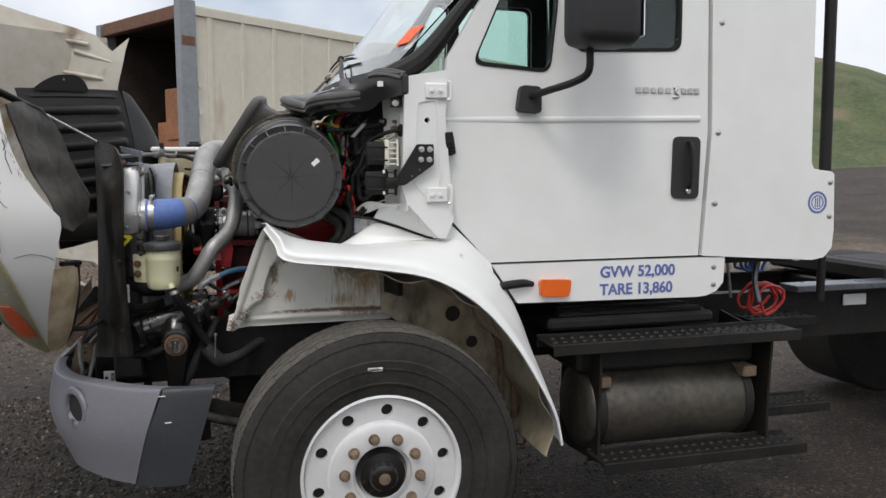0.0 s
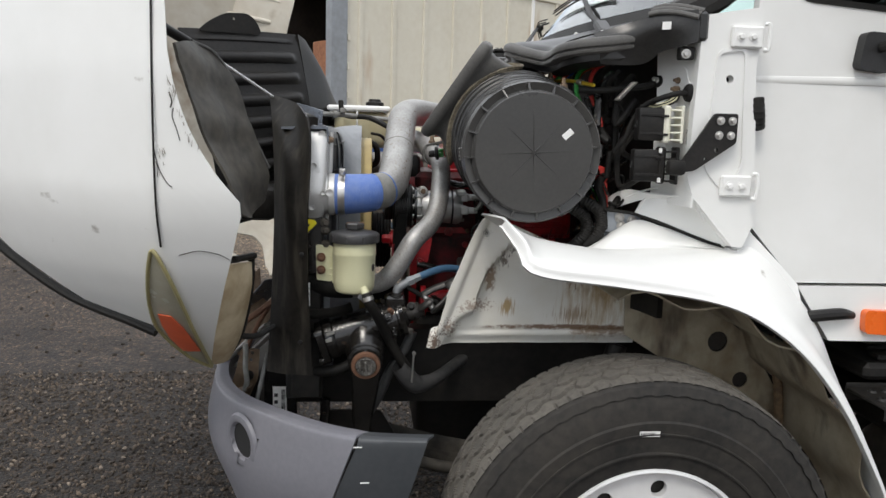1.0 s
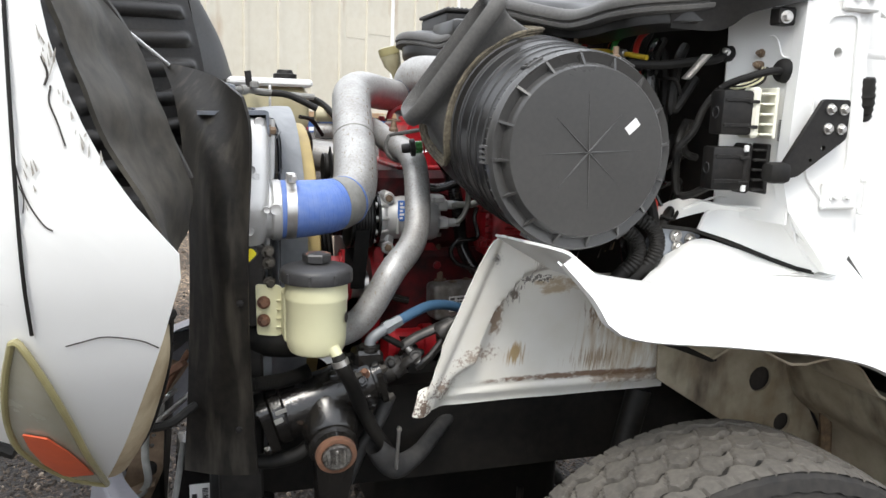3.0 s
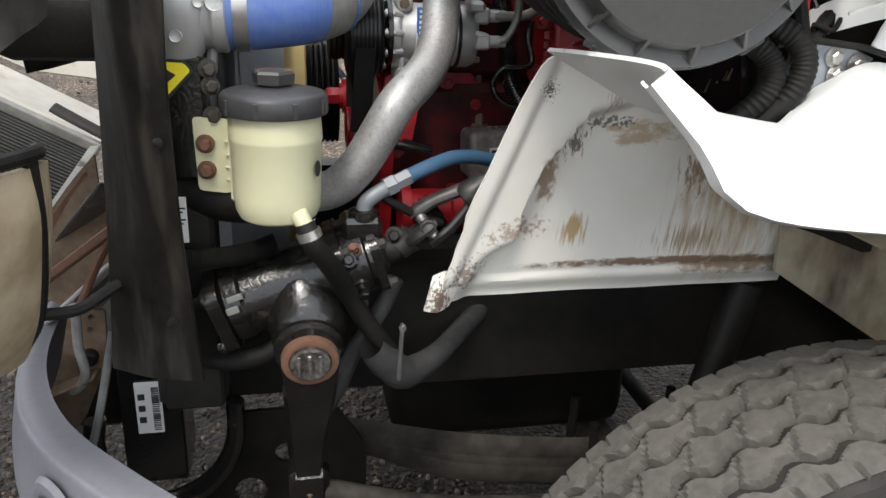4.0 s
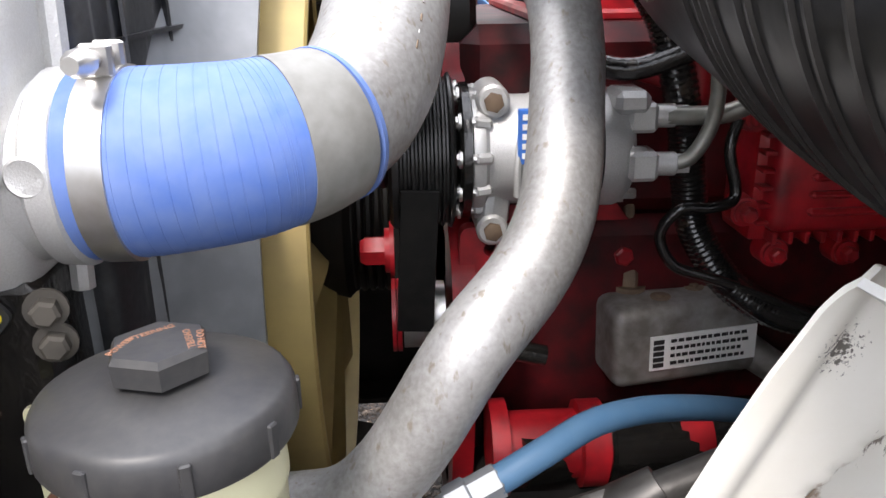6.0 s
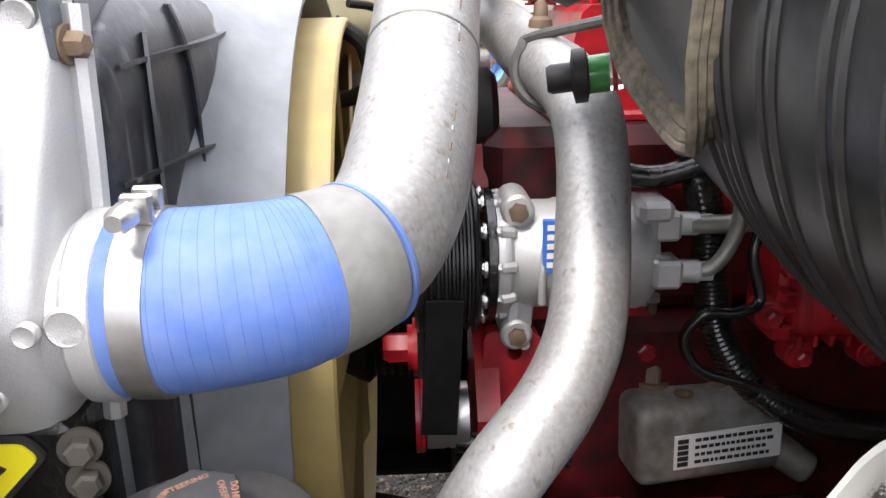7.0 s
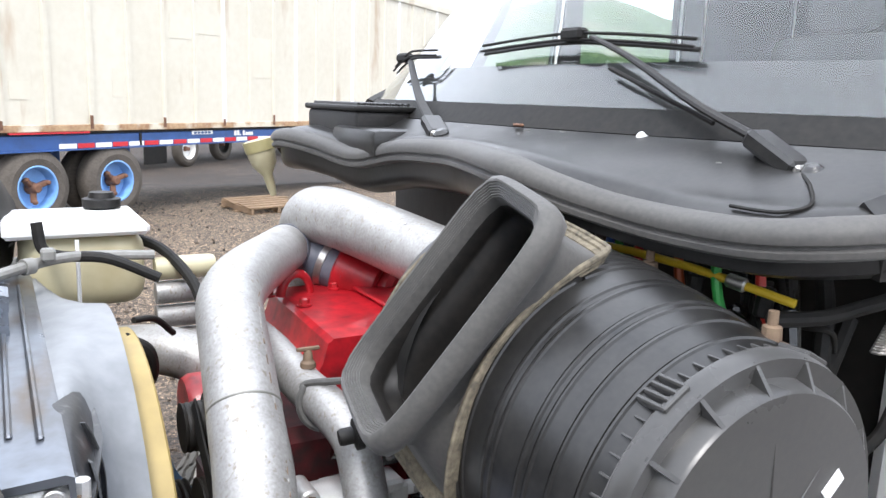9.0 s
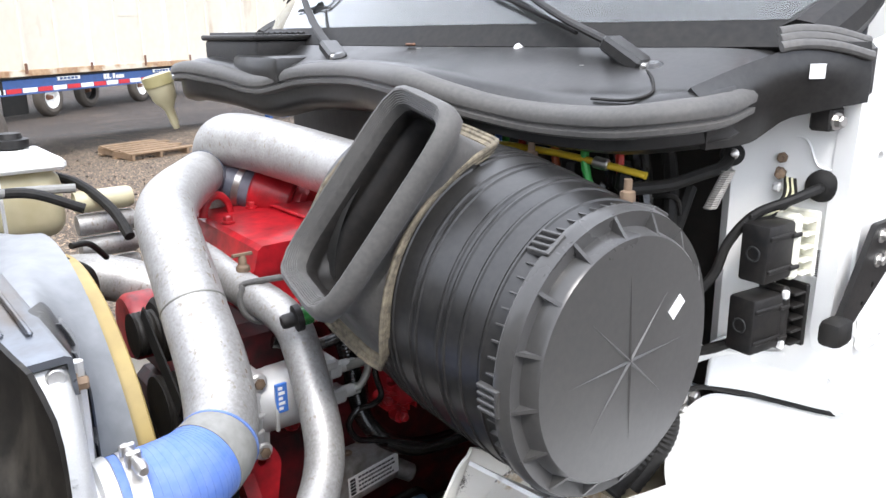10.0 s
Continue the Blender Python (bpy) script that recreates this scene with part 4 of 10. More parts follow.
# dark trim and a rear sheet, added to darken the cab behind its glass
for y, sg in ((0.390, 1), (2.150, -1)):
    part("door_trim", plate(bmesh.new(), [(0.40, 1.26), (1.50, 1.26), (1.50, 2.80), (0.80, 2.80), (0.40, 2.07)], [WIN_A, WIN_B], side(y, sg), 0.012), CABIN, truck)
    part("quarter_trim", plate(bmesh.new(), [(1.52, 1.26), (2.03, 1.26), (2.03, 2.88), (1.52, 2.88)], [], side(y + 0.004 * sg, sg), 0.012), CABIN, truck)
bm = bmesh.new()
box(bm, (2.022, 0.42, 1.26), (2.040, 2.12, 2.90), 0)
part("rear_dark_sheet", bm, CABIN, truck)
bm = bmesh.new()
box(bm, (0.86, 0.42, 2.84), (2.02, 2.12, 2.86), 0)
part("headliner", bm, SEATCLOTH, truck)

# dashboard, seats and wheel, seen through the windscreen
bm = bmesh.new()
loft(bm, [[(0.32, 0.40, 1.97), (0.12, 1.27, 1.99), (0.32, 2.14, 1.97)], [(0.55, 0.40, 2.0), (0.45, 1.27, 2.02), (0.55, 2.14, 2.0)], [(0.72, 0.40, 1.93), (0.68, 1.27, 1.95), (0.72, 2.14, 1.93)], [(0.70, 0.40, 1.5), (0.66, 1.27, 1.5), (0.70, 2.14, 1.5)]], 14, 4)
part("dashboard", bm, CABIN, truck, "dark moulded dashboard")
for sy in (0.78, 1.76):
    bm = bmesh.new()
    box(bm, (1.18, sy - 0.24, 1.52), (1.66, sy + 0.24, 1.66), 0.04, None, 2)
    seat = part("seat", bm, SEATCLOTH, truck, "grey cloth cab seat")
    bm = bmesh.new()
    box(bm, (-0.07, sy - 0.25, 0), (0.07, sy + 0.25, 0.72), 0.05, Matrix.Translation((1.68, 0, 1.62)) @ Matrix.Rotation(radians(10), 4, "Y"), 2)
    part("backrest", bm, SEATCLOTH, seat)
    bm = bmesh.new()
    box(bm, (1.76, sy - 0.13, 2.34), (1.87, sy + 0.13, 2.56), 0.04, None, 2)
    part("headrest", bm, SEATCLOTH, seat)
bm = bmesh.new()
wheel_line = [Vector((0.92, 0.78, 2.02)) + 0.23 * (math.cos(a) * Vector((0, 1, 0)) + math.sin(a) * Vector((0.72, 0, 0.69))) for a in [i * math.pi / 12 for i in range(25)]]
tube(bm, wheel_line, 0.014, 8, 2)
beam(bm, (0.92 - 0.10, 0.72, 1.92), (0.92 + 0.1, 0.72, 2.1), 0.05, 0.02)
tube(bm, [(0.9, 0.72, 2.02), (0.6, 0.72, 1.80)], 0.03)
part("steering_wheel", bm, CABIN, truck)

# windscreen and its black surround
def screen(y, z, inset=0.0):
    bow = ((y - MID) / 0.90) ** 2
    return (-0.095 + 0.185 * bow + (z - 2.01) * (0.80 + 0.13 * bow) + inset, y, z)


YS = [0.37 + 1.80 * i / 24 for i in range(25)]
bm = bmesh.new()
sheet(bm, [[screen(y, z) for y in YS] for z in (2.035, 2.2, 2.4, 2.6, 2.8, 2.88)], 0.006)
ws = part("windscreen", bm, GLASS, truck, "large curved windscreen with dried water spots")
ws.visible_shadow = False
bm = bmesh.new()
sheet(bm, [[screen(y, z, -0.004) for y in YS] for z in (2.005, 2.045)], 0.014)
part("screen_seal", bm, RUBBER, truck, "black rubber strip under the windscreen")
bm = bmesh.new()
sheet(bm, [[screen(y, z, 0.012) for y in YS] for z in (2.03, 2.075, 2.12)], 0.003)
part("blackout_band", bm, CABIN, truck, "black ceramic band along the windscreen's foot")
for s in (0, 1):
    f = (lambda p: p) if not s else mirror_y
    bm = bmesh.new()
    tube(bm, [f((0.11, 0.375, 2.005)), f((0.25, 0.365, 2.09)), f((0.41, 0.37, 2.285)), f((0.60, 0.375, 2.52)), f((0.80, 0.385, 2.80))], [0.045, 0.042, 0.03, 0.028, 0.028], 10, 6, flat=1.0)
    part("pillar_trim", bm, PLASTIC, truck, "black windscreen pillar moulding")
bm = bmesh.new()
sp = [screen(y, z, -0.008) for y, z in ((0.41, 2.15), (0.50, 2.15), (0.50, 2.225), (0.41, 2.225))]
sheet(bm, [sp[:2], sp[3:1:-1]], 0.001)
part("paper_sticker", bm, STICKERORANGE, ws, "orange paper sticker on the windscreen corner")

# mirror on the door
bm = bmesh.new()
plate(bm, rounded([(0.63, 1.875), (0.735, 1.865), (0.735, 1.975), (0.645, 1.98)], 0.02), [], side(0.312), 0.038)
mirror = part("mirror", bm, MIRRORBLACK, truck, "large black door mirror on a bent arm")
bm = bmesh.new()
tube(bm, [(0.69, 0.31, 1.935), (0.73, 0.22, 1.95), (0.80, 0.12, 1.975), (0.833, 0.075, 2.01), (0.835, 0.07, 2.10)], 0.015, 10, 6)
part("arm", bm, PLASTIC, mirror)
bm = bmesh.new()
box(bm, (0.74, -0.06, 2.095), (1.00, 0.14, 2.60), 0.05, None, 3)
part("shell", bm, MIRRORBLACK, mirror)
bm = bmesh.new()
box(bm, (1.0, -0.045, 2.13), (1.004, 0.125, 2.56), 0.001)
part("glass", bm, material("mirror_glass", (0.9, 0.9, 0.9), None, 0.03, 1.0, bump=0, rough_var=0), mirror)

# front pillar, hinges and the side of the bulkhead
bm = bmesh.new()
plate(bm, [(0.155, 2.00), (0.328, 2.03), (0.318, 1.85), (0.350, 1.43), (0.318, 1.358), (0.288, 1.36), (0.16, 1.50), (0.14, 1.56)], [circle(0.243, 1.831, 0.011)], side(0.298), 0.03)
pillar = part("hinge_pillar", bm, WHITE, truck, "white painted front door pillar")
bm = bmesh.new()
plate(bm, rounded([(0.20, 1.91), (0.285, 1.92), (0.30, 1.60), (0.262, 1.50), (0.185, 1.58)], 0.025), [rounded([(0.206, 1.90), (0.279, 1.91), (0.294, 1.60), (0.26, 1.512), (0.191, 1.585)], 0.02)], side(0.292), 0.008)
part("pressed_edge", bm, WHITE, pillar)
for zc in (1.945, 1.535):
    bm = bmesh.new()
    box(bm, (0.235, 0.281, zc - 0.030), (0.325, 0.298, zc + 0.030), 0.005)
    hinge = part("hinge", bm, WHITE, pillar, "white painted door hinge")
    bm = bmesh.new()
    tube(bm, [(0.322, 0.276, zc - 0.034), (0.334, 0.271, zc - 0.03), (0.334, 0.271, zc + 0.03), (0.322, 0.276, zc + 0.034)], 0.006, 8, 4)
    part("loop", bm, WHITE, hinge)
    for hx in (0.258, 0.293):
        bm = bmesh.new()
        hexbolt(bm, (hx, 0.281, zc), (0, -1, 0), 0.0085, 0.008)
        part("bolt", bm, WHITE, hinge)
bm = bmesh.new()
plate(bm, rounded([(0.195, 1.735), (0.262, 1.735), (0.262, 1.655), (0.145, 1.575), (0.115, 1.572), (0.105, 1.595)], 0.008), [circle(0.205, 1.635, 0.006, 10), circle(0.175, 1.61, 0.004, 10)], side(0.268), 0.010)
stay = part("stop_bracket", bm, PLASTIC, truck, "black bracket with four bolts and a rubber buffer")
for hx, hz in ((0.212, 1.715), (0.246, 1.715), (0.210, 1.675), (0.244, 1.675)):
    bm = bmesh.new()
    hexbolt(bm, (hx, 0.268, hz), (0, -1, 0), 0.008, 0.009)
    part("bolt", bm, STEEL, stay)
bm = bmesh.new()
box(bm, (0.065, 0.248, 1.562), (0.118, 0.285, 1.605), 0.012, None, 2)
part("buffer", bm, RUBBER, stay, "black rubber buffer")
bm = bmesh.new()
tube(bm, [(0.332, 0.305, 1.785), (0.337, 0.31, 1.74), (0.345, 0.325, 1.70)], [0.018, 0.022, 0.024], 12, 6, ripple=0.06)
part("door_boot", bm, RUBBER, truck, "black rubber wiring boot by the door hinge")
# bulkhead side, facing forward
bm = bmesh.new()
rows = []
for k in range(9):
    z = 1.47 + (1.96 - 1.47) * k / 8
    f = 0.012 * ramp(z, 1.80, 1.93)
    rows.append([(0.158, 0.302, z), (0.150, 0.34, z), (0.148 - f, 0.375, z), (0.142 - f, 0.41, z), (0.125 - f, 0.44, z), (0.100 - f * 0.5, 0.468, z), (0.112, 0.488, z), (0.16, 0.50, z), (0.24, 0.51, z)])
sheet(bm, rows, 0.006)
bulk = part("bulkhead_side", bm, WHITE, truck, "white painted bulkhead panel carrying connectors")
bm = bmesh.new()
tube(bm, [(0.143, 0.405, 1.856), (0.142, 0.385, 1.866), (0.143, 0.366, 1.858), (0.147, 0.352, 1.825), (0.150, 0.335, 1.818), (0.152, 0.32, 1.818)], 0.0022, 6, 5)
part("pressed_line", bm, WHITE, bulk)
for py, pz in ((0.31, 1.74), (0.315, 1.79)):
    bm = bmesh.new()
    lathe(bm, (0.154, py, pz), (-1, -0.2, 0), [(0, 0.006), (0.002, 0.005), (0.003, 0.001)], 12)
    part("weld_spot", bm, WHITE, bulk)
bm = bmesh.new()
loft(bm, [[(-0.02, 0.56, 1.46), (0.03, 0.50, 1.505), (0.10, 0.43, 1.50), (0.165, 0.345, 1.50), (0.172, 0.306, 1.50)], [(-0.03, 0.55, 1.425), (0.087, 0.460, 1.483), (0.139, 0.420, 1.488), (0.198, 0.380, 1.486), (0.215, 0.320, 1.425)]], 16, 1, 0.005)
foot = part("footwell_corner", bm, WHITE, truck, "white folded footwell corner panel")
bm = bmesh.new()
loft(bm, [[(0.087, 0.460, 1.483), (0.139, 0.420, 1.488), (0.198, 0.380, 1.486), (0.232, 0.345, 1.433), (0.278, 0.328, 1.357)], [(0.052, 0.450, 1.439), (0.128, 0.425, 1.415), (0.191, 0.400, 1.390), (0.246, 0.365, 1.369), (0.278, 0.328, 1.357)]], 20, 1, 0.004)
part("lower_face", bm, WHITE, foot)
bm = bmesh.new()
tube(bm, [(0.052, 0.450, 1.439), (0.087, 0.460, 1.483), (0.139, 0.420, 1.488), (0.198, 0.380, 1.486), (0.232, 0.345, 1.433), (0.278, 0.328, 1.357)], 0.0045, 8, 4)
part("folded_edge", bm, WHITE, foot)
bm = bmesh.new()
loft(bm, [[(0.198, 0.380, 1.486), (0.232, 0.345, 1.433), (0.278, 0.328, 1.357)], [(0.20, 0.312, 1.455), (0.262, 0.305, 1.405), (0.330, 0.318, 1.372)]], 10, 2, 0.004)
part("side_return", bm, WHITE, foot)
# black strip drawn for the shade in the open gap, no seal there
bm = bmesh.new()
tube(bm, [(-0.038, 0.470, 1.445), (0.013, 0.460, 1.440), (0.054, 0.452, 1.434), (0.130, 0.427, 1.409), (0.193, 0.402, 1.384), (0.248, 0.367, 1.364), (0.278, 0.328, 1.357)], 0.0050, 8, 4)
part("gap_shade", bm, RUBBER, foot, "dark strip standing in for the shaded gap under the footwell")
bm = bmesh.new()
tube(bm, [(0.02, 0.475, 1.482), (0.109, 0.455, 1.514), (0.162, 0.415, 1.500), (0.192, 0.385, 1.491)], 0.003, 8, 6)
part("seam_sealer", bm, WHITE_WORN, foot)
bm = bmesh.new()
sheet(bm, [[(0.16 - 0.13 * ramp(y, 0.5, 0.9) * ramp(2.1 - y, 0, 0.5), y, z) for y in (0.50, 0.6, 0.9, 1.25, 1.6, 2.1)] for z in (1.1, 1.4, 1.7, 1.98)], 0.02)
part("bulkhead", bm, DARK, truck, "dark insulated bulkhead behind the engine")

# cowl tray under the windscreen
EDGE = [(-0.012, 0.386, 1.912), (-0.09, 0.38, 1.90), (-0.16, 0.41, 1.893), (-0.20, 0.47, 1.885), (-0.20, 0.56, 1.880), (-0.205, 0.66, 1.882), (-0.25, 0.74, 1.90), (-0.285, 0.86, 1.927), (-0.245, 1.02, 1.932), (-0.208, 1.165, 1.93), (-0.205, 1.36, 1.92), (-0.235, 1.52, 1.893), (-0.265, 1.67, 1.91), (-0.30, 1.80, 1.921), (-0.29, 1.90, 1.912), (-0.20, 2.02, 1.905), (-0.06, 2.12, 1.90)]
FOOT = [(0.10, 0.39, 2.00), (0.09, 0.40, 2.00), (0.07, 0.41, 2.0)] + [screen(y, 2.004, -0.012) for y in (0.47, 0.56, 0.66, 0.74, 0.86, 1.02, 1.165, 1.36, 1.52, 1.67, 1.80, 1.90, 2.02, 2.12)]


def rise(p, q, f, h):
    v = Vector(p).lerp(Vector(q), f)
    return (v.x, v.y, v.z + h)


bm = bmesh.new()
loft(bm, [[rise(a, b, 0.02, 0.030) for a, b in zip(EDGE, FOOT)], [rise(a, b, 0.16, 0.036) for a, b in zip(EDGE, FOOT)], [rise(a, b, 0.34, 0.026) for a, b in zip(EDGE, FOOT)], [rise(a, b, 0.7, 0.010) for a, b in zip(EDGE, FOOT)], FOOT], 60, 5, 0.006)
cowl = part("cowl_tray", bm, HOUSING, truck, "grey-black plastic cowl tray below the windscreen")
bm = bmesh.new()
loft(bm, [[(a + 0.012, b + 0.004, c + 0.022) for a, b, c in EDGE], [(a + 0.014, b + 0.004, c - 0.015) for a, b, c in EDGE], [(a + 0.022, b + 0.005, c - (0.02 if b < 0.8 else 0.045)) for a, b, c in EDGE], [(a + 0.06, b + 0.02, c - (0.03 if b < 0.8 else 0.060)) for a, b, c in EDGE]], 60, 3, 0.005)
part("cowl_lip", bm, HOUSING, cowl)
bm = bmesh.new()
sweep(bm, EDGE, [(-0.012, -0.002), (0.004, -0.001), (0.011, 0.003), (0.012, 0.010), (0.007, 0.013), (0.007, 0.016), (0.013, 0.019), (0.0145, 0.027), (0.011, 0.036), (0.003, 0.043), (-0.010, 0.046), (-0.028, 0.045), (-0.036, 0.040), (-0.034, 0.030), (-0.012, 0.026)], 90)
seal = part("bonnet_seal", bm, GREYRUBBER, cowl, "dusty double-ridged rubber bonnet seal along the tray's front", 50)
bm = bmesh.new()
loft(bm, [[(-0.12, 0.41, 1.955), (-0.02, 0.385, 1.985), (0.06, 0.338, 2.010), (0.135, 0.288, 2.012)], [(-0.115, 0.385, 1.925), (-0.01, 0.372, 1.945), (0.062, 0.329, 1.968), (0.14, 0.285, 1.968)], [(-0.10, 0.392, 1.868), (0.0, 0.388, 1.868), (0.04, 0.384, 1.880), (0.06, 0.362, 1.902), (0.09, 0.325, 1.914), (0.138, 0.284, 1.926)]], 20, 5, 0.010)
endcap = part("tray_end", bm, HOUSING, cowl, "black end block of the cowl tray")
bm = bmesh.new()
box(bm, (0.135, 0.29, 1.93), (0.17, 0.40, 2.01), 0.008)
part("end_face", bm, HOUSING, endcap)
for k in range(3):
    bm = bmesh.new()
    o = 0.010 * k
    tube(bm, [(0.022 + o, 0.362 + o * 0.8, 2.006 + o), (0.05 + o, 0.342 + o * 0.8, 2.010 + o), (0.09 + o, 0.314 + o * 0.8, 2.006 + o), (0.135 + o, 0.284 + o * 0.8, 1.992 + o)], 0.0085, 10, 6, flat=0.8)
    part("end_seal", bm, GREYRUBBER, endcap)
bm = bmesh.new()
SM = Matrix.Translation((0.0625, 0.3265, 1.972)) @ Matrix.Rotation(radians(-31), 4, "Z")
box(bm, (-0.012, -0.0015, -0.0105), (0.012, 0.0, 0.0105), 0, SM)
part("sticker", bm, LABELWHITE, endcap, "small white square sticker")
bm = bmesh.new()
box(bm, (0.105, 0.318, 1.882), (0.146, 0.352, 1.918), 0.004)
tb = part("tray_bracket", bm, PLASTIC, truck, "black bracket under the cowl tray's end")
bm = bmesh.new()
hexbolt(bm, (0.120, 0.318, 1.897), (-0.3, -1, 0), 0.009, 0.012)
part("bolt", bm, STEEL, tb)
# filter box at the tray's far side
bm = bmesh.new()
box(bm, (-0.215, 1.555, 1.93), (-0.05, 1.875, 2.018), 0.012, None, 2)
wbox = part("filter_box", bm, PLASTIC, cowl, "ribbed black cabin filter box")
bm = bmesh.new()
box(bm, (-0.222, 1.55, 2.016), (-0.045, 1.88, 2.030), 0.008, None, 2)
blid = part("box_lid", bm, PLASTIC, wbox)
for i in range(9):
    bm = bmesh.new()
    box(bm, (-0.205 + i * 0.016, 1.575, 2.029), (-0.198 + i * 0.016, 1.855, 2.036), 0.001)
    part("rib", bm, HOUSING, blid)
bm = bmesh.new()
box(bm, (-0.235, 1.42, 1.92), (-0.09, 1.66, 1.982), 0.014, None, 2)
part("box_step", bm, HOUSING, wbox)
bm = bmesh.new()
cyl(bm, (-0.055, 0.807, 1.995), (-0.070, 0.809, 2.006), 0.0075, n=12, bevel=0.002)
part("washer_jet", bm, LABELWHITE, cowl, "white washer nozzle")
bm = bmesh.new()
box(bm, (-0.115, 1.06, 2.006), (-0.105, 1.085, 2.011), 0.002)
part("rusty_clip", bm, RUST, cowl, "rusty edge clip")
rnd = random.Random(17)
for i in range(7):
    y = rnd.uniform(0.62, 1.4)
    f = rnd.uniform(0.5, 0.85)
    e = Vector((interp(y, [(p[1], p[0]) for p in EDGE[3:]]), y, interp(y, [(p[1], p[2]) for p in EDGE[3:]])))
    q = Vector(screen(y, 2.004, -0.012))
    p = e.lerp(q, f) + Vector((0, 0, interp(f, [(0.34, 0.031), (0.7, 0.0155), (1, 0.006)])))
    b = bmesh.new()
    d = Vector((rnd.uniform(-0.01, 0.012), rnd.uniform(-0.008, 0.008), 0))
    tube(b, [p, p + d * 0.5, p + d], 0.0008, 5, 2)
    part("scratch", b, GREYBAND, cowl)


def wiper(pivot, arm, tip, blade_line, strut=None):
    pv, el = Vector(pivot), Vector(arm[0])
    d = (el - pv).normalized()
    b = bmesh.new()
    tube(b, [pv + d * 0.07] + list(arm) + [tip], [0.013, 0.012, 0.010, 0.008], 10, 6, flat=0.55, up=(0, 0, 1))
    w = part("wiper", b, PLASTIC, truck, "black wiper arm lying on the windscreen")
    b = bmesh.new()
    beam(b, pv + d * 0.006, pv + d * 0.095, 0.044, 0.026, 0.006)
    part("arm_head", b, HOUSING, w)
    b = bmesh.new()
    beam(b, pv - d * 0.002, pv + d * 0.007, 0.042, 0.025, 0.003)
    part("bright_edge", b, STEEL, w, "bright worn edge")
    b = bmesh.new()
    n = Vector((-0.35, -0.1, 0.93)).normalized()
    c = pv - d * 0.014
    lathe(b, c - n * 0.03, n, [(0, 0.014), (0.028, 0.016), (0.034, 0.018), (0.046, 0.016), (0.052, 0.008)], 20)
    part("pivot_cap", b, GLOSS, w)
    b = bmesh.new()
    for k in (-0.006, 0.006):
        tube(b, [Vector(p) + Vector((-0.012 + k * 0.4, 0, 0.010 + k)) for p in blade_line], 0.0028, 6, 6)
    tube(b, [Vector(p) + Vector((-0.002, 0, 0.0)) for p in blade_line], 0.006, 6, 6, flat=0.5)
    mid = Vector(blade_line[len(blade_line) // 2])
    box(b, tuple(mid - Vector((0.02, 0.03, -0.002))), tuple(mid + Vector((0.006, 0.03, 0.026))), 0.006)
    part("blade", b, RUBBER, w)
    if strut:
        b = bmesh.new()
        tube(b, strut, 0.004, 6, 4)
        part("strut", b, PLASTIC, w)


wiper((-0.04, 0.541, 1.970), [(-0.040, 0.62, 2.012), (-0.037, 0.731, 2.054), (-0.014, 0.90, 2.126)], (0.001, 1.017, 2.166), [(-0.003, 1.355, 2.148), (0.005, 1.20, 2.157), (0.012, 1.074, 2.160), (0.025, 0.94, 2.152), (0.042, 0.805, 2.139)], [(-0.01, 0.954, 2.111), (-0.027, 0.706, 2.028)])
wiper((-0.16, 1.265, 1.975), [(-0.145, 1.32, 1.995), (-0.10, 1.46, 2.040), (-0.057, 1.575, 2.085)], (-0.005, 1.70, 2.14), [(0.025, 1.60, 2.150), (0.01, 1.70, 2.150), (0.035, 1.80, 2.140), (0.07, 1.92, 2.12)])
bm = bmesh.new()
tube(bm, [(-0.06, 0.53, 1.972), (-0.10, 0.489, 1.962), (-0.145, 0.455, 1.947), (-0.172, 0.468, 1.938), (-0.178, 0.497, 1.936), (-0.176, 0.538, 1.936)], 0.0025, 6, 6)
part("washer_hose", bm, RUBBER, cowl)

# front wing behind the wheel arch
OUTER = [(-0.401, 0.209, 1.421), (-0.364, 0.152, 1.366), (-0.328, 0.096, 1.313), (-0.10, 0.088, 1.283), (0.14, 0.084, 1.247), (0.28, 0.084, 1.195), (0.42, 0.088, 1.095), (0.55, 0.095, 0.945), (0.66, 0.100, 0.765), (0.72, 0.104, 0.645), (0.750, 0.106, 0.520)]
CREST = [(-0.390, 0.213, 1.440), (-0.342, 0.156, 1.390), (-0.306, 0.118, 1.342), (-0.09, 0.112, 1.318), (0.15, 0.110, 1.282), (0.30, 0.112, 1.222), (0.44, 0.115, 1.120), (0.565, 0.120, 0.965), (0.672, 0.122, 0.778), (0.732, 0.125, 0.65), (0.760, 0.125, 0.520)]
MIDDLE = [(-0.400, 0.40, 1.432), (-0.34, 0.35, 1.402), (-0.27, 0.31, 1.372), (-0.08, 0.28, 1.345), (0.12, 0.26, 1.332), (0.265, 0.235, 1.308), (0.405, 0.215, 1.222), (0.54, 0.21, 1.065), (0.655, 0.21, 0.885), (0.725, 0.21, 0.72), (0.760, 0.21, 0.53)]
INNER = [(-0.401, 0.550, 1.420), (-0.345, 0.49, 1.385), (-0.275, 0.43, 1.352), (-0.08, 0.40, 1.334), (0.09, 0.39, 1.343), (0.25, 0.375, 1.354), (0.38, 0.355, 1.358), (0.51, 0.345, 1.235), (0.63, 0.340, 1.055), (0.72, 0.335, 0.80), (0.765, 0.325, 0.54)]
bm = bmesh.new()
loft(bm, [OUTER, CREST, MIDDLE, INNER], 60, 6, 0.006)
wing = part("front_wing", bm, WHITE_WORN, truck, "white wheel-arch wing with chipped edges")
bm = bmesh.new()
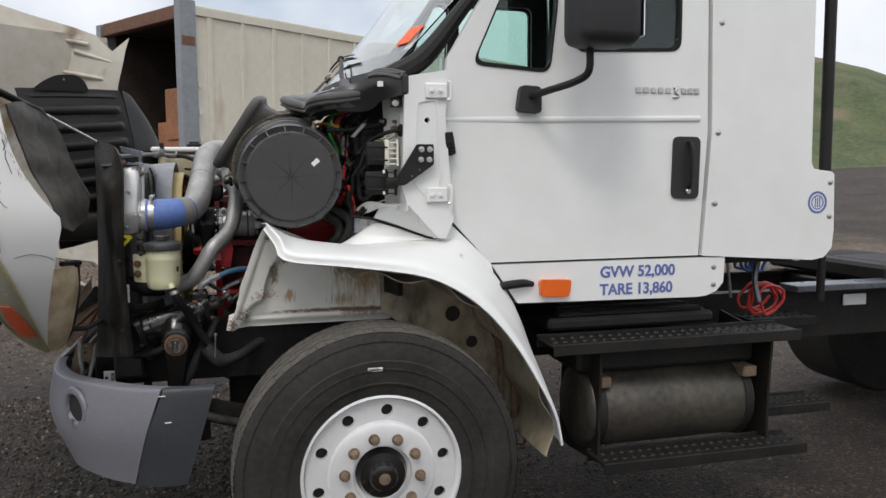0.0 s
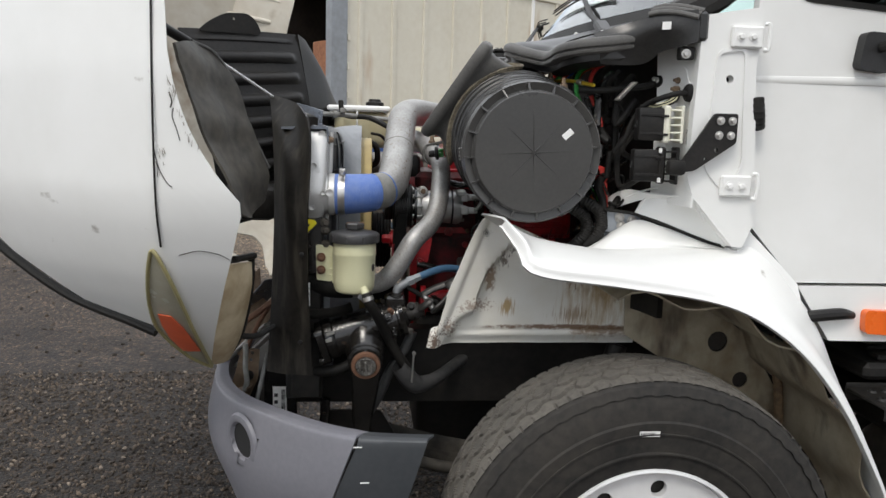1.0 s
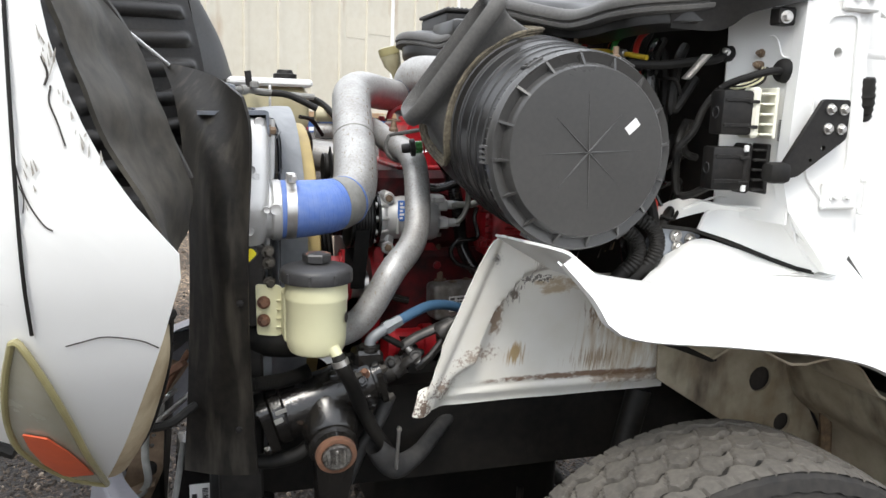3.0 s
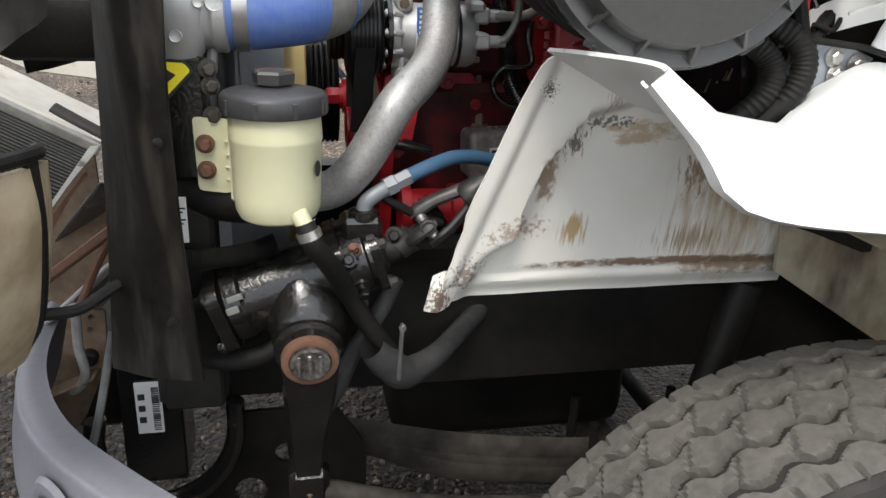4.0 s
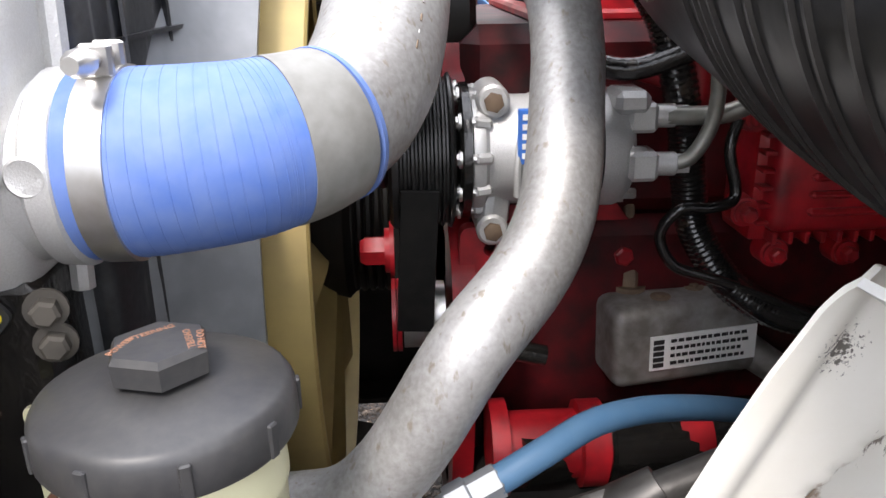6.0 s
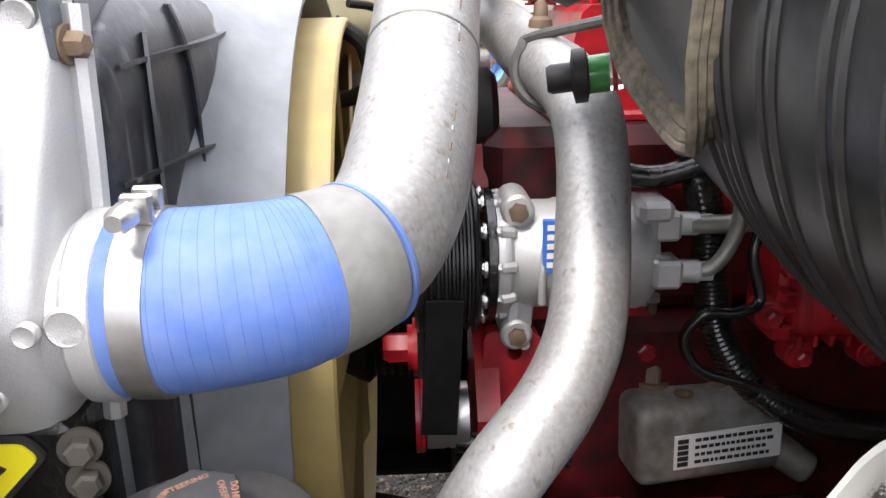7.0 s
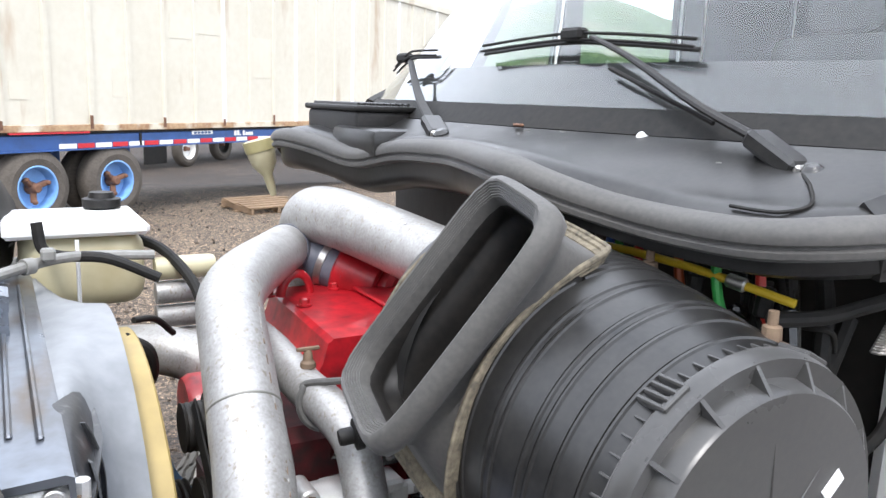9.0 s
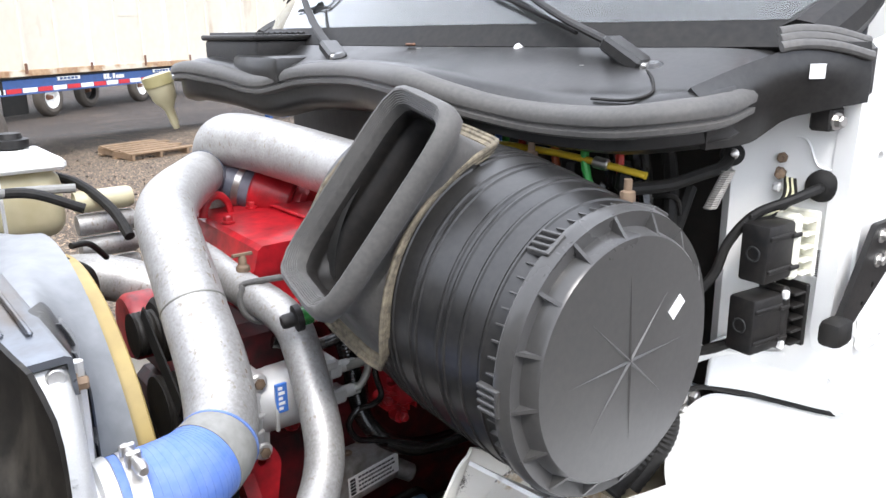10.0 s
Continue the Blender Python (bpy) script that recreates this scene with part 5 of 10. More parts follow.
loft(bm, [OUTER, [(a + 0.002, b + 0.014, c - 0.006) for a, b, c in OUTER], [(a + 0.002, b + 0.030, c - 0.002) for a, b, c in OUTER]], 60, 2, 0.004)
part("wing_lip", bm, WHITE_WORN, wing)
# hump between the wing and the footwell
bm = bmesh.new()
loft(bm, [[(-0.013, 0.475, 1.377), (0.057, 0.455, 1.417), (0.132, 0.430, 1.400), (0.196, 0.405, 1.379), (0.251, 0.370, 1.359), (0.292, 0.332, 1.352)], [(-0.085, 0.430, 1.341), (-0.004, 0.420, 1.379), (0.067, 0.400, 1.372), (0.146, 0.370, 1.360), (0.226, 0.345, 1.351), (0.315, 0.325, 1.345)], [(-0.125, 0.395, 1.335), (0.00, 0.39, 1.336), (0.09, 0.375, 1.339), (0.18, 0.36, 1.345), (0.27, 0.34, 1.349), (0.34, 0.33, 1.345)]], 24, 5, 0.005)
part("wing_hump", bm, WHITE_WORN, wing)
# rear gutter where the wing meets the cab
bm = bmesh.new()
loft(bm, [[(0.345, 0.362, 1.42), (0.43, 0.346, 1.335), (0.522, 0.342, 1.243)], [(0.33, 0.35, 1.36), (0.41, 0.335, 1.285), (0.535, 0.325, 1.175)]], 12, 2, 0.004)
part("wing_flange", bm, WHITE_WORN, wing)

# inner wing panel, rust streaked
def wing_y(x, z):
    base = 0.655 + (0.593 - 0.655) * (z - 0.966) / (1.408 - 0.966)
    front = interp(z, [(0.95, -0.543), (1.408, -0.381)])
    e = x - front
    arch = z - interp(x, [(-0.54, 1.02), (-0.41, 1.085), (-0.375, 1.215), (-0.30, 1.315), (-0.20, 1.34), (0.2, 1.31)])
    step = ramp(-arch, -0.012, 0.018) * ramp(e, 0.03, 0.07)
    ledge = ramp(0.045 - (z - 0.965), -0.008, 0.012)
    return base + 0.024 * ramp(1.03 - z, 0, 0.06) + 0.038 * step * (1 - ledge * 0.35) + 0.006 * noise.noise((x * 6, z * 6, 0)) - 0.012 * ramp(0.02 - e, 0, 0.02)


bm = bmesh.new()
rows = []
for j in range(81):
    g = j / 80
    z = 0.968 + (1.412 - 0.968) * g
    f = interp(z, [(0.968, -0.530), (1.03, -0.524), (1.06, -0.514), (1.085, -0.509), (1.118, -0.499), (1.145, -0.497), (1.18, -0.485), (1.221, -0.468), (1.283, -0.446), (1.34, -0.424), (1.387, -0.402), (1.400, -0.392), (1.412, -0.372)])
    row = []
    for i in range(71):
        x = f + (0.16 - f) * (i / 70) ** 1.15
        zz = 0.968 + (interp(x, [(-0.37, 1.412), (-0.25, 1.362), (-0.15, 1.318), (-0.08, 1.30), (0.16, 1.295)]) - 0.968) * g
        row.append((x, wing_y(x, zz), zz))
    rows.append(row)
sheet(bm, rows, 0.005)
inner_wing = part("inner_wing", bm, LINER, truck, "white inner wing panel with rust streaks and black scuffs")
bm = bmesh.new()
loft(bm, [[(-0.542, 0.650, 1.028), (-0.522, 0.652, 1.035), (-0.498, 0.664, 1.03)], [(-0.549, 0.646, 1.000), (-0.528, 0.644, 1.004), (-0.500, 0.662, 1.0)], [(-0.556, 0.650, 0.966), (-0.535, 0.650, 0.962), (-0.512, 0.664, 0.968)]], 8, 4, 0.006)
part("lower_tab", bm, LINER, inner_wing)
bm = bmesh.new()
lathe(bm, (-0.084, wing_y(-0.084, 1.12) - 0.001, 1.12), (0, -1, 0), [(0, 0.007), (0.002, 0.007), (0.003, 0.004)], 12)
part("rivet", bm, DARK, inner_wing)
rnd = random.Random(11)
for i in range(14):
    u = rnd.random()
    x = -0.48 + 0.40 * u
    z0 = interp(x, [(-0.54, 1.04), (-0.41, 1.115), (-0.375, 1.23), (-0.30, 1.325), (-0.20, 1.347), (0.2, 1.32)]) + rnd.uniform(-0.012, 0.03)
    b = bmesh.new()
    h, w = rnd.uniform(0.004, 0.022), rnd.uniform(0.0012, 0.004)
    y = min(wing_y(x, z0), wing_y(x, z0 + h)) - 0.0012
    sheet(b, [[(x - w, y, z0), (x + w, y, z0)], [(x - w * 0.2 + h * 0.3, y, z0 + h), (x + w * 0.4 + h * 0.3, y, z0 + h)]], 0.0006)
    part("scuff", b, SCUFF if i % 3 else GRIME, inner_wing)
bm = bmesh.new()
tube(bm, [(-0.42, wing_y(-0.40, 1.012), 1.01), (-0.23, wing_y(-0.23, 1.012), 1.012), (0.12, wing_y(0.12, 1.012), 1.012)], 0.004, 6, 8)
part("seam_grime", bm, GRIME, inner_wing)
# far-side copy, added unseen to keep light from under the lorry
bm = bmesh.new()
sheet(bm, [[mirror_y(p) for p in r[::4]] for r in rows[::4]], 0.005)
part("inner_wing", bm, LINER, truck)
# arch liner over the tyre
bm = bmesh.new()
rows = []
for i in range(34):
    a = radians(96 - 100 * i / 33)
    r = 0.735 + 0.02 * math.sin(i * 0.9)
    rows.append([(r * math.cos(a), y, 0.5 + r * math.sin(a) - 0.004) for y in (0.19, 0.25, 0.32, 0.40, 0.5, 0.655)])
sheet(bm, rows, 0.005)
arch = part("arch_liner", bm, ARCH, truck, "dirty cream wheel-arch liner with brown staining")
bm = bmesh.new()
plate(bm, [(0.11, 1.01), (0.23, 0.935), (0.40, 0.83), (0.50, 0.68), (0.54, 0.45), (0.745, 0.45), (0.70, 0.75), (0.55, 1.0), (0.35, 1.15), (0.2, 1.22), (0.10, 1.24)], [circle(0.44, 0.985, 0.036), circle(0.53, 0.85, 0.028)], side(0.645), 0.008)
part("arch_side", bm, ARCH, arch)
# black discs behind the two cut holes stand in for their inner shade
for cx, cz, r in ((0.44, 0.985, 0.044), (0.53, 0.85, 0.036)):
    bm = bmesh.new()
    lathe(bm, (cx, 0.668, cz), (0, -1, 0), [(0, r), (0.004, r), (0.008, r * 0.4)], 20)
    part("grommet", bm, SCUFF, arch)
for gx in (0.60, 0.66):
    bm = bmesh.new()
    tube(bm, [(gx, 0.60, 1.02), (gx + 0.05, 0.60, 0.8), (gx + 0.06, 0.6, 0.5)], 0.016, 8, 5)
    part("liner_rib", bm, GRIME, arch)

# front wheels
def tread_mesh(name, n=720, m=64):
    R, W = 0.550, 0.262
    th = np.linspace(0, 2 * np.pi, n, endpoint=False)
    yy = np.linspace(-W / 2, W / 2, m)
    T, Y = np.meshgrid(th, yy, indexing="ij")
    r = R - 0.010 * (np.abs(Y) / (W / 2)) ** 3
    per = 46
    zig = np.abs(((T * per / (2 * np.pi)) % 1) - 0.5) * 4 - 1
    zig2 = np.abs(((T * per / (2 * np.pi) + 0.5) % 1) - 0.5) * 4 - 1
    depth = np.zeros_like(r)
    for k, c in enumerate((-0.082, -0.028, 0.028, 0.082)):
        line = c + 0.0085 * np.clip((zig if k % 2 else zig2) * 1.6, -1, 1)
        depth = np.maximum(depth, np.clip((0.0085 - np.abs(Y - line)) / 0.003, 0, 1) * 0.018)
    for k, c in enumerate((-0.055, 0.0, 0.055)):
        ph = (T * per / (2 * np.pi) + 0.25 + 0.5 * (k % 2) + 6.0 * (Y - c)) % 1
        near = (np.abs(Y - c) < 0.028)
        depth = np.maximum(depth, near * np.clip((0.045 - np.abs(ph - 0.5)) / 0.02, 0, 1) * 0.006)
    edge = np.abs(Y) > 0.108
    ph = (T * per * 2 / (2 * np.pi)) % 1
    depth = np.maximum(depth, edge * np.clip((0.07 - np.abs(ph - 0.5)) / 0.03, 0, 1) * 0.006)
    r = r - depth
    v = np.stack([r * np.cos(T), Y, r * np.sin(T)], -1).reshape(-1, 3)
    i = np.arange(n)[:, None]
    j = np.arange(m - 1)[None, :]
    a = i * m + j
    b = ((i + 1) % n) * m + j
    f = np.stack([a, b, b + 1, a + 1], -1).reshape(-1, 4)
    me = bpy.data.meshes.new(name)
    me.from_pydata(v.tolist(), [], f.tolist())
    me.materials.append(TREAD)
    return me


TREADMESH = tread_mesh("tread")


def put_mesh(name, me, m, parent, label=""):
    ob = new(name, me)
    ob.parent = parent
    if parent.parent is None:
        ob.matrix_parent_inverse = Matrix.Translation(-parent.location)
    ob.matrix_basis = m
    if label:
        ob["label"] = label
    return ob


def steer_wheel(yface, out):
    """yface: the hub cap's plane; out: -1 faces the near side"""
    s = -out

    def Y(d):
        return yface + s * d
    O = (0, 0, 0.5)
    bm = bmesh.new()
    prof = [(0.045, 0.302), (0.036, 0.33), (0.032, 0.37), (0.028, 0.435), (0.033, 0.44), (0.035, 0.475), (0.045, 0.512), (0.058, 0.531), (0.064, 0.537), (0.30, 0.535), (0.325, 0.512), (0.335, 0.46), (0.335, 0.33), (0.32, 0.30)]
    lathe(bm, (0, yface, 0.5), (0, s, 0), prof, 72, (False, False))
    wheel = part("front_wheel", bm, TYRE, truck, "large worn black tyre on a polished alloy rim")
    bm = bmesh.new()
    n_ = 256
    def shoulder(r, d):
        return [bm.verts.new((r[i % len(r)] * math.cos(2 * math.pi * i / n_), Y(d), 0.5 + r[i % len(r)] * math.sin(2 * math.pi * i / n_))) for i in range(n_)]
    bridge(bm, [shoulder((0.5035, 0.5035, 0.5075, 0.5075), 0.0425), shoulder((0.5045, 0.5045, 0.5085, 0.5085), 0.0385), shoulder((0.528, 0.528, 0.530, 0.530), 0.0475), shoulder((0.537, 0.537, 0.5395, 0.5395), 0.0585)], True, (False, False))
    part("shoulder_band", bm, TYRE, wheel, "dusty stepped tyre shoulder", 20)
    put_mesh("tread", TREADMESH, pose(0, Y(0.186), 0.5), wheel, "dusty wavy tread ribs")
    for rr in (0.405, 0.352):
        bm = bmesh.new()
        lathe(bm, (0, yface, 0.5), (0, s, 0), [(0.034, rr - 0.004), (0.026, rr - 0.002), (0.026, rr + 0.002), (0.034, rr + 0.004)], 72, (False, False))
        part("sidewall_ring", bm, TYRE, wheel)
    bm = bmesh.new()
    lathe(bm, (0, yface, 0.5), (0, s, 0), [(0.050, 0.306), (0.040, 0.304), (0.038, 0.296), (0.052, 0.290), (0.085, 0.286), (0.20, 0.282)], 64, (False, False))
    part("rim", bm, RIM, wheel, "polished aluminium rim")
    bm = bmesh.new()
    n = 10
    outer = circle(0, 0, 0.287, 80)
    holes = [circle(0.243 * math.cos(2 * math.pi * (i + 0.35) / n), 0.243 * math.sin(2 * math.pi * (i + 0.35) / n), 0.0225, 18) for i in range(n)] + [circle(0, 0, 0.112, 48)]
    plate(bm, outer, holes, lambda a, b, d: (a, Y(0.062 + 0.55 * max(0, 0.19 - math.hypot(a, b)) * -0.25 + d), 0.5 + b), 0.02)
    part("disc", bm, RIM, wheel, "aluminium wheel disc with round hand holes")
    bm = bmesh.new()
    lathe(bm, (0, yface, 0.5), (0, s, 0), [(0.060, 0.205), (0.050, 0.198), (0.046, 0.185), (0.045, 0.112), (0.075, 0.110), (0.075, 0.09)], 56, (False, False))
    part("mounting_ring", bm, RIM, wheel)
    bm = bmesh.new()
    cyl(bm, (0, Y(0.09), 0.5), (0, Y(0.26), 0.5), 0.26, n=40)
    part("brake_drum", bm, DARK, wheel)
    for i in range(n):
        a = 2 * math.pi * (i + 0.85) / n
        p = Vector((0.143 * math.cos(a), Y(0.045), 0.5 + 0.143 * math.sin(a)))
        bm = bmesh.new()
        cyl(bm, p, p + Vector((0, -s * 0.008, 0)), 0.021, n=18, bevel=0.002)
        lathe(bm, p + Vector((0, -s * 0.007, 0)), (0, -s, 0), [(0, 0.0165), (0.022, 0.0165), (0.026, 0.012)], 6)
        cyl(bm, p + Vector((0, -s * 0.02, 0)), p + Vector((0, -s * 0.038, 0)), 0.010, n=12, bevel=0.002)
        part("lug_nut", bm, RUSTBRACKET, wheel, "tarnished wheel nut")
    bm = bmesh.new()
    lathe(bm, (0, yface, 0.5), (0, s, 0), [(0.09, 0.108), (0.078, 0.100), (0.05, 0.088), (0.04, 0.085), (0.036, 0.06), (0.012, 0.052), (0.004, 0.046), (0.0, 0.032), (0.001, 0.001)], 40)
    hub = part("hub", bm, GLOSS, wheel, "greasy black wheel hub")
    bm = bmesh.new()
    lathe(bm, (0, yface, 0.5), (0, s, 0), [(0.001, 0.022), (-0.004, 0.021), (-0.006, 0.013), (-0.005, 0.001)], 24)
    part("hub_plug", bm, RUSTBRACKET, hub, "dull copper-coloured hub plug")
    return wheel


front = steer_wheel(0.0, -1)
steer_wheel(2 * MID, 1)
bm = bmesh.new()
box(bm, (-0.052, 0.0265, 0.900), (0.002, 0.0275, 0.914), 0, Matrix.Translation((0, 0, 0)))
lab = part("label", bm, LABELWHITE, front, "small white label on the tyre wall")
for i in range(9):
    bm = bmesh.new()
    box(bm, (-0.05 + i * 0.0045, 0.0258, 0.903), (-0.0475 + i * 0.0045, 0.0264, 0.911), 0)
    part("printed_bar", bm, INK, lab)

# steps and tank behind the wheel
sb = bmesh.new()
lathe(sb, (0, 0, 0), (0, 0, 1), [(0, 0.015), (0.007, 0.011), (0.0075, 0.008), (0.001, 0.007)], 10, (False, True))
STUD = bpy.data.meshes.new("grip_stud")
sb.to_mesh(STUD)
sb.free()
STUD.materials.append(PLASTIC)


def tread_plate(name, x0, x1, y0, y1, z):
    b = bmesh.new()
    box(b, (x0, y0, z - 0.012), (x1, y1, z), 0.003)
    st = part(name, b, DARK, truck, "black perforated steel cab step")
    b = bmesh.new()
    box(b, (x0, y0 - 0.010, z - 0.045), (x1, y0 - 0.0005, z + 0.004), 0.003)
    part("front_edge", b, DARK, st)
    b = bmesh.new()
    box(b, (x0, y1 + 0.0005, z - 0.045), (x1, y1 + 0.010, z + 0.012), 0.003)
    part("rear_edge", b, DARK, st)
    for i in range(int((x1 - x0) / 0.045)):
        for j in range(2):
            put_mesh("grip_stud", STUD, pose(x0 + 0.03 + i * 0.045 + 0.02 * (j % 2), y0 + (y1 - y0) * (0.3 + 0.42 * j), z - 0.001), st)
    return st


tread_plate("cab_step", 0.755, 1.96, 0.22, 0.40, 0.905)
tread_plate("cab_step", 0.97, 1.98, 0.18, 0.34, 0.39)
tread_plate("cab_step", 2.0, 2.38, 0.62, 0.82, 0.875)
tread_plate("cab_step", 1.95, 2.40, 0.52, 0.70, 0.45)
for bx in (0.99, 1.84):
    bm = bmesh.new()
    plate(bm, [(0.26, 0.87), (0.66, 0.93), (0.70, 0.35), (0.60, 0.33), (0.28, 0.36), (0.28, 0.60)], [], lambda a, b, d, bx=bx: (bx + d, a, b), 0.012)
    part("step_hanger", bm, DARK, truck, "black steel step hanger plate")
bm = bmesh.new()
lathe(bm, (0.96, 0.48, 0.56), (1, 0, 0), [(0, 0.02), (0.0, 0.15), (0.02, 0.18), (0.03, 0.186), (0.82, 0.186), (0.83, 0.18), (0.85, 0.15), (0.85, 0.02)], 36)
tank = part("fuel_tank", bm, material("sooty_aluminium_tank", (0.032, 0.030, 0.027), (0.105, 0.092, 0.072), 0.42, metal=0.35, grain=30, spots=3, wear=0.9, bump=0.1), truck, "sooty cylindrical metal tank behind the steps")
for bx in (1.005, 1.74):
    bm = bmesh.new()
    lathe(bm, (bx, 0.48, 0.56), (1, 0, 0), [(0, 0.187), (0.002, 0.191), (0.04, 0.191), (0.042, 0.187)], 36, (False, False))
    part("strap", bm, DARK, tank)
    bm = bmesh.new()
    box(bm, (bx - 0.01, 0.30, 0.68), (bx + 0.06, 0.42, 0.73), 0.006)
    part("strap_bracket", bm, RUSTBRACKET, tank, "rust-stained strap bracket")
bm = bmesh.new()
box(bm, (0.93, 0.36, 0.735), (1.83, 0.72, 0.87), 0.02)
part("step_box", bm, DARK, truck, "black box under the upper step")
bm = bmesh.new()
box(bm, (0.80, 0.38, 0.93), (1.62, 0.80, 0.985), 0.015)
batt = part("battery_cover", bm, PLASTIC, truck, "black ribbed plastic cover above the step")
for i in range(3):
    bm = bmesh.new()
    box(bm, (0.86 + 0.05 * i, 0.41 + 0.13 * i, 0.984), (1.58, 0.47 + 0.13 * i, 1.002), 0.006)
    part("rib", bm, PLASTIC, batt)

# chassis frame
for yr in (0.82, 1.68):
    bm = bmesh.new()
    plate(bm, [(0, 0), (0.085, 0), (0.085, 0.012), (0.012, 0.012), (0.012, 0.25), (0.085, 0.25), (0.085, 0.262), (0, 0.262)], [], lambda a, b, d, yr=yr: (-1.06 + d, yr + (a if yr < 1 else -a), 0.72 + b), 6.8)
    part("frame_rail", bm, DARK, truck, "black steel chassis rail")
for xm in (-0.95, 0.25, 1.6, 3.0, 4.4, 5.6):
    bm = bmesh.new()
    box(bm, (xm, 0.83, 0.75), (xm + 0.09, 1.67, 0.95), 0.006)
    part("cross_member", bm, DARK, truck)
bm = bmesh.new()
box(bm, (2.3, 0.66, 0.995), (5.8, 0.80, 1.03), 0.004)
part("rail_angle", bm, PLATE, truck, "bare steel angle along the chassis")
bm = bmesh.new()
box(bm, (2.72, 0.805, 0.885), (2.87, 0.815, 0.945), 0.002)
part("plate_sign", bm, LABELWHITE, truck, "small white plate on the chassis rail")
# front axle, springs and track rod
bm = bmesh.new()
tube(bm, [(0.0, 0.22, 0.50), (0.0, 0.45, 0.44), (0.0, 0.8, 0.38), (0.0, 1.25, 0.37), (0.0, 1.7, 0.38), (0.0, 2.05, 0.44), (0.0, 2.28, 0.50)], [0.06, 0.055, 0.06, 0.06, 0.06, 0.055, 0.06], 10, 6, flat=0.8)
part("front_axle", bm, DUSTSTEEL, truck, "greasy forged front axle beam")
for ys in (0.86, 1.64):
    for i in range(3):
        bm = bmesh.new()
        tube(bm, [(-0.80 + 0.08 * i, ys, 0.62 - 0.02 * i), (-0.4, ys, 0.52 - 0.022 * i), (0, ys, 0.48 - 0.022 * i), (0.4, ys, 0.53 - 0.022 * i), (0.85 - 0.08 * i, ys, 0.66 - 0.02 * i)], 0.04, 8, 6, flat=0.24, up=(0, 1, 0))
        part("leaf_spring", bm, DUSTSTEEL, truck)
bm = bmesh.new()
tube(bm, [(0.18, 0.35, 0.40), (0.18, 2.15, 0.40)], 0.022, 12, 4)
part("track_rod", bm, DUSTSTEEL, truck)
bm = bmesh.new()
tube(bm, [(-0.755, 0.60, 0.655), (-0.5, 0.63, 0.56), (-0.15, 0.64, 0.52), (0.02, 0.58, 0.52)], 0.020, 12, 6)
part("drag_link", bm, DUSTSTEEL, truck)
for xs in (-0.14, 0.10):
    bm = bmesh.new()
    tube(bm, [(xs, 0.80, 0.60), (xs, 0.80, 0.35), (xs, 0.92, 0.35), (xs, 0.92, 0.60)], 0.011, 8, 5)
    part("spring_clip", bm, DARK, truck)
bm = bmesh.new()
cyl(bm, (0.02, 0.70, 0.62), (0.12, 0.74, 0.95), 0.035, n=16, bevel=0.004)
cyl(bm, (0.02, 0.70, 0.50), (0.05, 0.715, 0.66), 0.024, n=12)
part("shock_absorber", bm, DARK, truck)
# rear wheels beyond view, on the chassis
for xw in (4.1, 5.4):
    for y0, s in ((0.12, 1), (2 * MID - 0.12, -1)):
        bm = bmesh.new()
        lathe(bm, (xw, y0, 0.51), (0, s, 0), [(0.03, 0.02), (0.03, 0.29), (0.0, 0.32), (0.0, 0.45), (0.03, 0.5), (0.06, 0.51), (0.52, 0.51), (0.55, 0.48), (0.55, 0.2)], 40)
        part("rear_wheel", bm, TYRE, truck)
# stack and air lines behind the cab
bm = bmesh.new()
cyl(bm, (2.30, 0.50, 1.30), (2.30, 0.50, 3.2), 0.028, n=16)
part("grab_pole", bm, PLASTIC, truck, "black upright grab pole behind the cab")
bm = bmesh.new()
cyl(bm, (2.30, 0.50, 0.98), (2.30, 0.50, 1.32), 0.02, n=12)
part("pole_foot", bm, DARK, truck)


def coil(center, r, turns, pitch, thick, mat, name, axis=(0, 1, 0), seed=1):
    rnd = random.Random(seed)
    pts = []
    for i in range(int(turns * 10) + 1):
        a = 2 * math.pi * i / 10
        rr = r * rnd.uniform(0.8, 1.15)
        pts.append((center[0] + rr * math.cos(a) + 0.02 * math.sin(i * 0.3), center[1] + pitch * i / 10, center[2] + rr * 0.85 * math.sin(a)))
    b = bmesh.new()
    tube(b, pts, thick, 7, 4)
    return part(name, b, mat, truck, "coiled air hose behind the cab")


coil((2.06, 0.56, 0.985), 0.085, 4, 0.03, 0.008, REDTUBE, "air_hose", seed=3)
coil((2.02, 0.60, 1.17), 0.05, 4, 0.03, 0.008, BLUETUBE, "air_hose", seed=4)
bm = bmesh.new()
tube(bm, [(1.86, 0.6, 1.0), (1.84, 0.62, 1.25)], 0.008, 8, 4)
tube(bm, [(2.03, 0.6, 1.25), (1.98, 0.58, 1.1), (1.99, 0.56, 0.98)], 0.014, 8, 5)
part("glad_hand", bm, PLATE, truck)
bm = bmesh.new()
box(bm, (3.3, 0.9, 1.0), (5.2, 1.6, 1.07), 0.01)
part("fifth_wheel_plate", bm, DARK, truck)
bm = bmesh.new()
box(bm, (2.95, 0.75, 1.0), (3.1, 1.75, 1.10), 0.02)
part("deck_plate", bm, DARK, truck)

# bumper
def both(pts):
    return pts + [mirror_y(p) for p in reversed(pts)]


